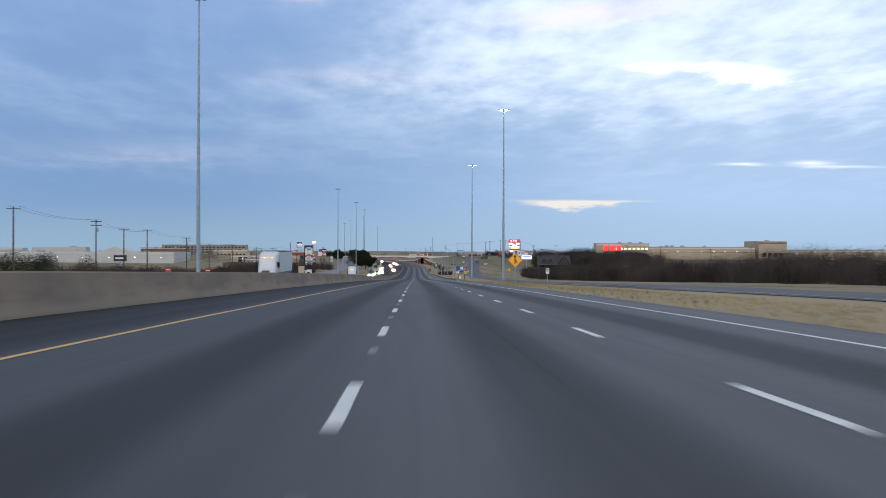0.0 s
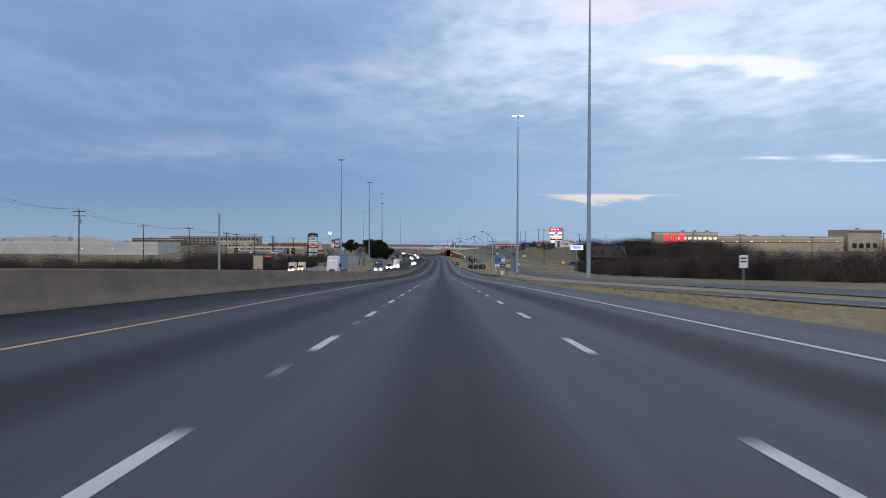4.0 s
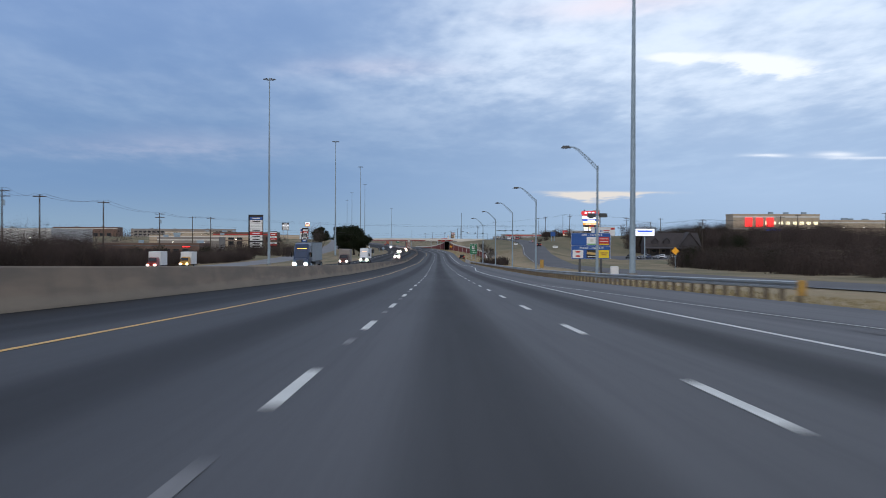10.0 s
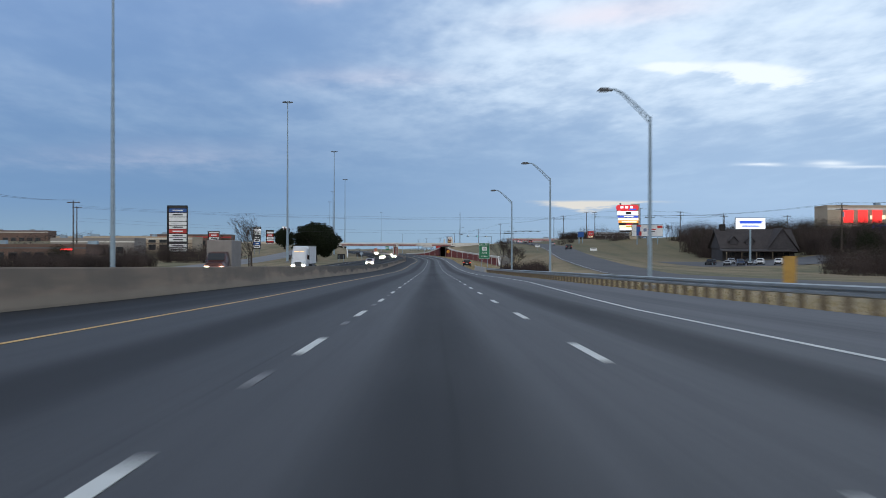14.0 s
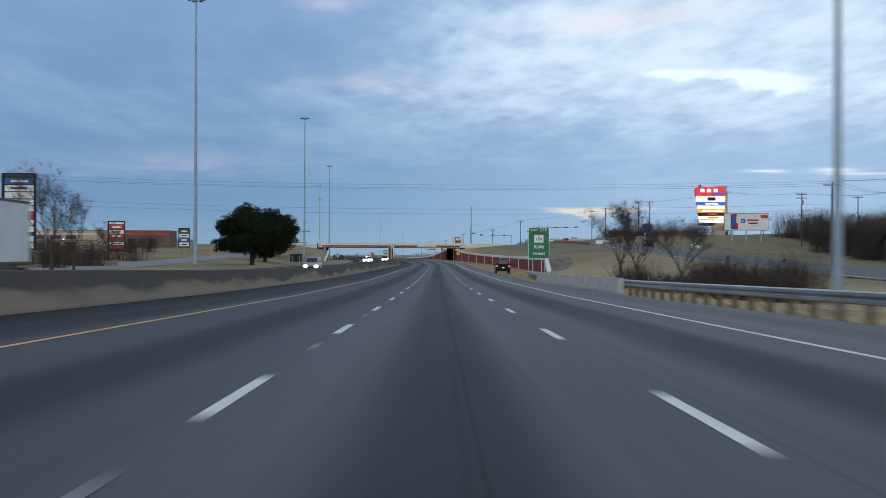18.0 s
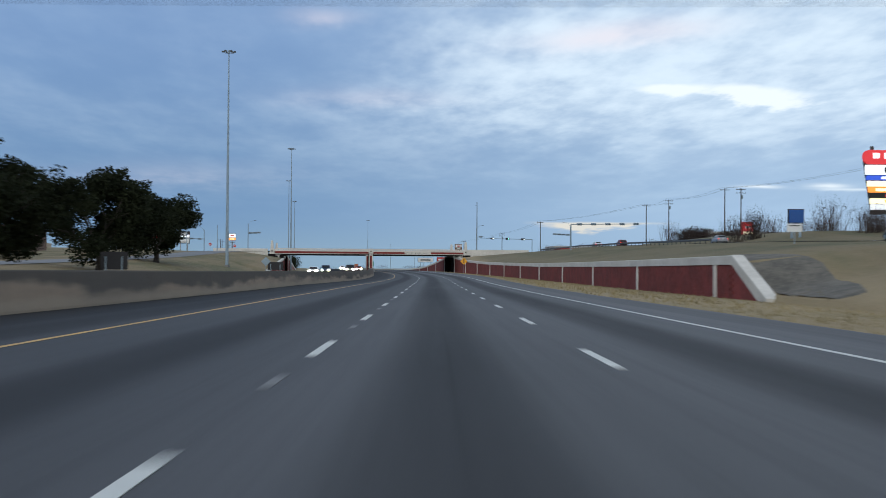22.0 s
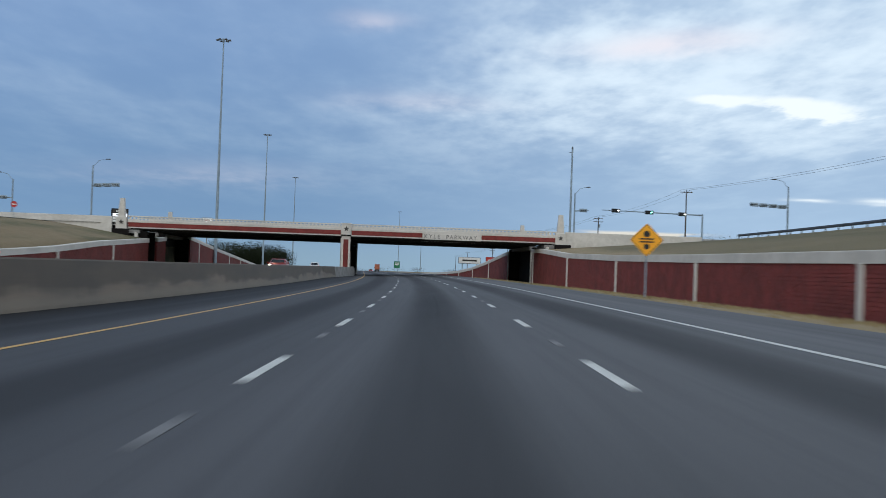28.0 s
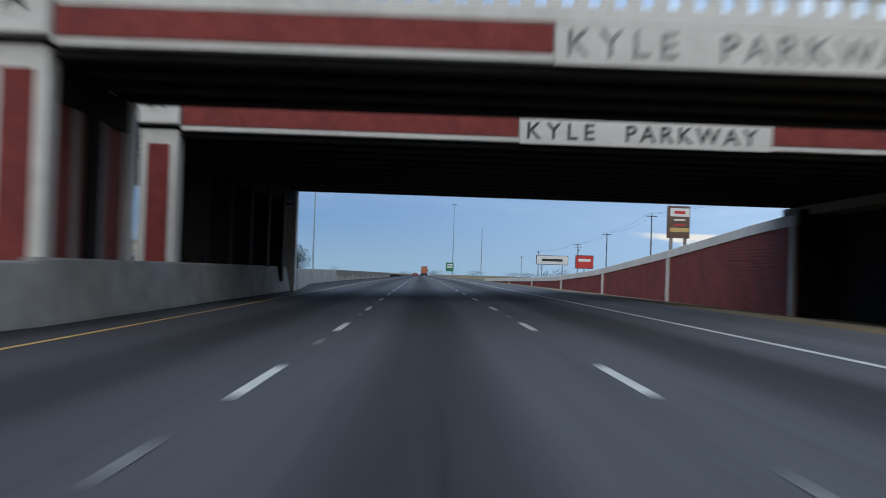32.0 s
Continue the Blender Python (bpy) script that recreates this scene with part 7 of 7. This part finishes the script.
def oak(s, u, height, spread, seed, leaves=5200):
    rnd = random.Random(seed)
    foot = ground_z(s, u) - road_z(s)
    o = thing("oak_tree", stand(s, u, foot), "broad evergreen oak with a dense dark crown", "tree", "oaks beyond the oncoming lanes")
    sh, tips = Shape(), []
    sh.path([Vector((0, 0, -0.5)), Vector((0.1, 0, 0.8)), Vector((0.0, 0.1, height * 0.2))], [0.62, 0.45, 0.4], 10)
    for k in range(6):
        a = 6.28 * k / 6 + rnd.uniform(-0.3, 0.3)
        limbs(sh, (0, 0.1, height * 0.19), (math.cos(a), math.sin(a), rnd.uniform(0.5, 1.1)), spread * 0.44, 0.24, 2, rnd, tips, 0.6)
    part("trunk", sh, BARK, o)
    crown = Shape()
    lobes = []
    for k in range(34):
        a, e = rnd.uniform(0, 6.283), rnd.uniform(-0.9, 1.0)
        q = math.sqrt(max(0.0, 1 - e * e)) * rnd.uniform(0.62, 1.0)
        lobes.append((q * math.cos(a) * 0.80, q * math.sin(a) * 0.80, 0.49 + 0.37 * e * rnd.uniform(0.85, 1.0)))
    lobes += [(rnd.uniform(-0.4, 0.4), rnd.uniform(-0.4, 0.4), rnd.uniform(0.4, 0.75)) for _ in range(8)]
    for x, y, z in lobes:
        r = rnd.uniform(0.17, 0.30)
        leaf_cloud(crown, (x * spread, y * spread, z * height), (spread * r, spread * r, height * r * 0.55), leaves // len(lobes), 0.21, rnd, 0.15)
        for _ in range(3):
            d = Vector((rnd.gauss(0, 1), rnd.gauss(0, 1), rnd.gauss(0.1, 0.8))).normalized()
            c = Vector((x * spread + d.x * spread * r, y * spread + d.y * spread * r, z * height + d.z * height * r * 0.55))
            leaf_cloud(crown, c, (0.8, 0.8, 0.55), 70, 0.17, rnd, 0.05)
    for t in tips:
        leaf_cloud(crown, t, (0.9, 0.9, 0.7), 30, 0.18, rnd, 0.1)
    part("crown", crown.mesh("crown", LEAF), LEAF, o, "dense dark green leaves")
    return o


oak(886.6, -37.4, 13.0, 9.0, 3, 36000)
oak(943.0, -43.0, 14.4, 9.0, 8, 30000)
oak(1002.0, -48.3, 13.6, 9.6, 27, 30000)
oak(1064.0, -66.0, 11.0, 5.8, 21, 14000)


def bare_tree(s, u, height, seed, label="leafless winter tree with fine twigs", lean=0.0):
    rnd = random.Random(seed)
    foot = ground_z(s, u) - road_z(s)
    o = thing("bare_tree", stand(s, u, foot), label, "tree", "leafless trees")
    sh, tips = Shape(), []
    sh.path([Vector((0, 0, -0.4)), Vector((lean, 0, height * 0.3))], [height * 0.022, height * 0.016], 8)
    for k in range(6):
        a = 6.28 * k / 6 + rnd.uniform(-0.4, 0.4)
        limbs(sh, (lean, 0, height * rnd.uniform(0.2, 0.3)), (math.cos(a) * 0.55, math.sin(a) * 0.55, 1.0), height * rnd.uniform(0.24, 0.32), height * 0.008, 3, rnd, tips, 0.5)
    part("trunk", sh, TWIG, o)
    tw = Shape()
    for t in tips:
        for _ in range(16):
            d = Vector((rnd.gauss(0, 0.5), rnd.gauss(0, 0.5), rnd.uniform(0.2, 1))).normalized() * height * rnd.uniform(0.06, 0.14)
            w = d.orthogonal().normalized() * 0.006
            n = len(tw.v)
            tw.v.extend([tuple(t - w), tuple(t + w), tuple(t + d)])
            tw.f.append((n, n + 1, n + 2))
    tagged(part("canopy", tw.mesh("canopy", TWIG), TWIG, o, "fine leafless twigs"), kind="stuff")
    return o


for i, (s, u, h) in enumerate(((733, 13.0, 6.2), (741, 15.5, 5.6), (722, 15.0, 4.6), (773, -40.5, 11.5), (792, -44, 9.0), (900, -70, 8), (1003, 100, 6.5), (970, 112, 8), (1165, 90, 6))):
    bare_tree(s, u, h, 40 + i)


def brush(name, spots, label, mat=BRUSH, group="", twig=170, leaf=170, seed=1, size=0.14):
    """A thicket as one mass: stems that fan out of each spot with dull leaf tufts."""
    rnd = random.Random(seed)
    sh = Shape()
    for s, u, h, r in spots:
        p = at(s, u, ground_z(s, u) - road_z(s) - 0.1)
        for _ in range(twig):
            a = rnd.uniform(0, 6.28)
            q = p + Vector((math.cos(a), math.sin(a), 0)) * r * rnd.random()
            d = Vector((rnd.gauss(0, 0.26), rnd.gauss(0, 0.26), 1)) * h * rnd.uniform(0.45, 1.05)
            k = q + d * rnd.uniform(0.4, 0.7)
            e = k + Vector((rnd.gauss(0, 0.30), rnd.gauss(0, 0.30), rnd.uniform(0.25, 0.9))) * h * 0.4
            w = Vector((rnd.gauss(0, 1), rnd.gauss(0, 1), 0)).normalized() * rnd.uniform(0.012, 0.035)
            n = len(sh.v)
            sh.v.extend([tuple(q - w), tuple(q + w), tuple(q + d), tuple(k - w * 0.6), tuple(k + w * 0.6), tuple(e)])
            sh.f.extend([(n, n + 1, n + 2), (n + 3, n + 4, n + 5)])
        leaf_cloud(sh, p + Vector((0, 0, h * 0.45)), (r * 1.1, r * 1.1, h * 0.5), leaf, size, rnd, 0.2)
    ob = new(name, sh.mesh(name, mat))
    return tagged(ob, label, "brush", group, "stuff")


rnd = random.Random(13)
spots = [(rnd.uniform(704, 745), rnd.uniform(12.5, 22.0), rnd.uniform(1.0, 3.2), rnd.uniform(1.0, 1.8)) for _ in range(34)]
brush("brush_roadside", spots, "dark leafless brush behind the concrete parapet", twig=170, leaf=4, seed=31)
rnd = random.Random(11)
spots = []
for s in span(120, 765, 4.2):
    edge = float(np.interp(s, [120, 300, 420, 500, 640, 700, 740, 765], [60, 60, 56, 48, 54, 64, 76, 90]))
    for _ in range(3):
        d = rnd.random()
        spots.append((s + rnd.uniform(-3, 3), edge + d * 34, (rnd.uniform(3.4, 6.0) + d * 2.0 + 0.9 * math.sin(s * 0.07)) * float(np.interp(s, [120, 190, 260, 340, 430], [0.85, 0.9, 1.2, 1.22, 0.95])), rnd.uniform(2.0, 3.4)))
brush("thicket_right", spots, "dense leafless brown thicket along the frontage road", seed=21)
spots = []
for s in span(150, 755, 13):
    edge = float(np.interp(s, [120, 300, 420, 500, 640, 700, 740, 765], [62, 62, 58, 50, 56, 66, 78, 92]))
    if rnd.random() < 0.6:
        spots.append((s + rnd.uniform(-5, 5), edge + rnd.uniform(0, 26), rnd.uniform(3.6, 6.6), rnd.uniform(2.2, 4.2)))
brush("evergreen_shrubs", spots, "dark evergreen shrubs among the leafless thicket", LEAF, twig=50, leaf=900, seed=35, size=0.16)
spots = [(rnd.uniform(936, 985), rnd.uniform(97, 150), rnd.uniform(6.5, 10), rnd.uniform(2.5, 4.0)) for _ in range(110)]
spots += [(rnd.uniform(700, 880), rnd.uniform(122, 160), rnd.uniform(7, 11), rnd.uniform(2.5, 4.5)) for _ in range(70)]
spots += [(rnd.uniform(884, 926), rnd.uniform(86, 168), rnd.uniform(7.5, 11.5), rnd.uniform(2.5, 4.2)) for _ in range(130)]
spots += [(rnd.uniform(805, 880), rnd.uniform(113, 165), rnd.uniform(6.5, 10), rnd.uniform(2.5, 4.2)) for _ in range(70)]
brush("thicket_hill", spots, "dark winter trees on the hill behind the grass", seed=23)
spots = [(rnd.uniform(888, 930), rnd.uniform(90, 165), rnd.uniform(7, 11), rnd.uniform(2.6, 4.6)) for _ in range(22)] + [(rnd.uniform(812, 878), rnd.uniform(114, 160), rnd.uniform(6, 9), rnd.uniform(2.6, 4.2)) for _ in range(12)]
brush("evergreen_trees_hill", spots, "dark evergreen trees behind the restaurant", LEAF, twig=40, leaf=1300, seed=39, size=0.18)
spots = []
for s in span(276, 800, 3.8):
    for _ in range(3):
        top = float(np.interp(s, [270, 300, 500, 540, 600, 640, 720, 800], [4.0, 5.0, 4.9, 9.0, 8.4, 4.6, 4.4, 3.4]))
        spots.append((s + rnd.uniform(-3, 3), -66 - rnd.random() * 16, top * rnd.uniform(0.7, 1.12), rnd.uniform(1.8, 3.2)))
brush("thicket_left", spots, "dark brush beyond the left frontage road", seed=25)
spots = [(rnd.uniform(322, 352), -rnd.uniform(92, 110), rnd.uniform(6.5, 9.0), rnd.uniform(2.5, 4.0)) for _ in range(9)]
spots += [(s + rnd.uniform(-4, 4), -rnd.uniform(68, 82), rnd.uniform(4.0, 6.5), rnd.uniform(2.0, 3.4)) for s in (455, 478, 505, 532, 548, 556, 565, 578, 588, 612, 660, 700, 742)]
brush("evergreen_shrubs", spots, "dark evergreen shrubs beyond the left frontage road", LEAF, twig=40, leaf=1300, seed=37, size=0.17)
brush("shrubs_hill", [(1093, 74, 4.2, 3.0), (1091, 71, 3.6, 2.6), (1095, 77, 3.9, 2.8), (1101, 86, 3.6, 2.6), (1099, 83, 3.0, 2.2), (1300, 92, 5.2, 4.0), (1304, 99, 5.0, 4.0)], "dense dark shrubs along the hilltop road", twig=420, leaf=520, seed=61, size=0.2)
spots = [(s + rnd.uniform(-6, 6), u, rnd.uniform(3, 7), rnd.uniform(2, 4)) for s, u0, u1, n in ((1040, 66, 100, 8), (1120, 74, 110, 8), (1180, 85, 130, 8), (1260, 66, 110, 10), (1000, -85, -130, 12), (1060, -95, -140, 10), (870, -84, -100, 6), (840, -60, -92, 8), (905, -66, -92, 10), (862, -60, -82, 12), (1002, 56, 59, 2), (990, 71, 80, 4)) for u in np.linspace(u0, u1, n)]
brush("shrubs_scattered", spots, "scattered dark winter shrubs and small trees", seed=27)
spots = [(rnd.uniform(1490, 1565), -rnd.uniform(40, 74), rnd.uniform(7, 12), rnd.uniform(2.5, 5)) for _ in range(34)]
brush("far_trees_left", spots, "dark dense trees beyond the bridge", LEAF, twig=40, leaf=1300, seed=33, size=0.24)
spots = []
for i in range(420):
    a = rnd.random()
    side = rnd.choice((-1, 1))
    s = rnd.uniform(1000, 2600)
    u = side * rnd.uniform(150, 520 + 0.3 * s) - max(0, s - 1500) * 0.25
    spots.append((s, u, rnd.uniform(4, 8), rnd.uniform(5, 10)))
for i in range(160):
    spots.append((rnd.uniform(980, 1500), -rnd.uniform(160, 700), rnd.uniform(4, 8), rnd.uniform(4, 8)))
brush("far_woods", spots, "distant dark tree line along the horizon", twig=26, leaf=70, seed=29, size=0.4)

# dry grass blades along the outer shoulder and below the wall
rnd = random.Random(5)
gs = Shape()
for i in range(52000):
    s = rnd.uniform(20, 1175)
    lo, hi = right_edge(s) + 0.25, (19.4 if s > 860 else float(np.interp(s, [0, 250, 345, 420, 860], [17, 12.8, 13.4, 20, 22])))
    if hi < lo + 0.3:
        continue
    u = lo + (hi - lo) * rnd.random() ** 1.5
    if 150 < s < 400 and abs(u - ramp_u(s)) < 2.8:
        continue
    p = at(s, u, ground_z(s, u) - road_z(s) - 0.02)
    h = rnd.uniform(0.06, 0.2) * (1.5 if 700 < s < 790 else 1.0)
    d = Vector((rnd.gauss(0, 0.5), rnd.gauss(0, 0.5), 1)) * h
    w = Vector((rnd.gauss(0, 1), rnd.gauss(0, 1), 0)).normalized() * rnd.uniform(0.02, 0.06)
    n = len(gs.v)
    gs.v.extend([tuple(p - w), tuple(p + w), tuple(p + d)])
    gs.f.append((n, n + 1, n + 2))
tagged(new("grass_blades", gs.mesh("grass_blades", GRASS_TUFT)), "short dry straw-coloured grass beside the shoulder", "grass", "", "stuff")
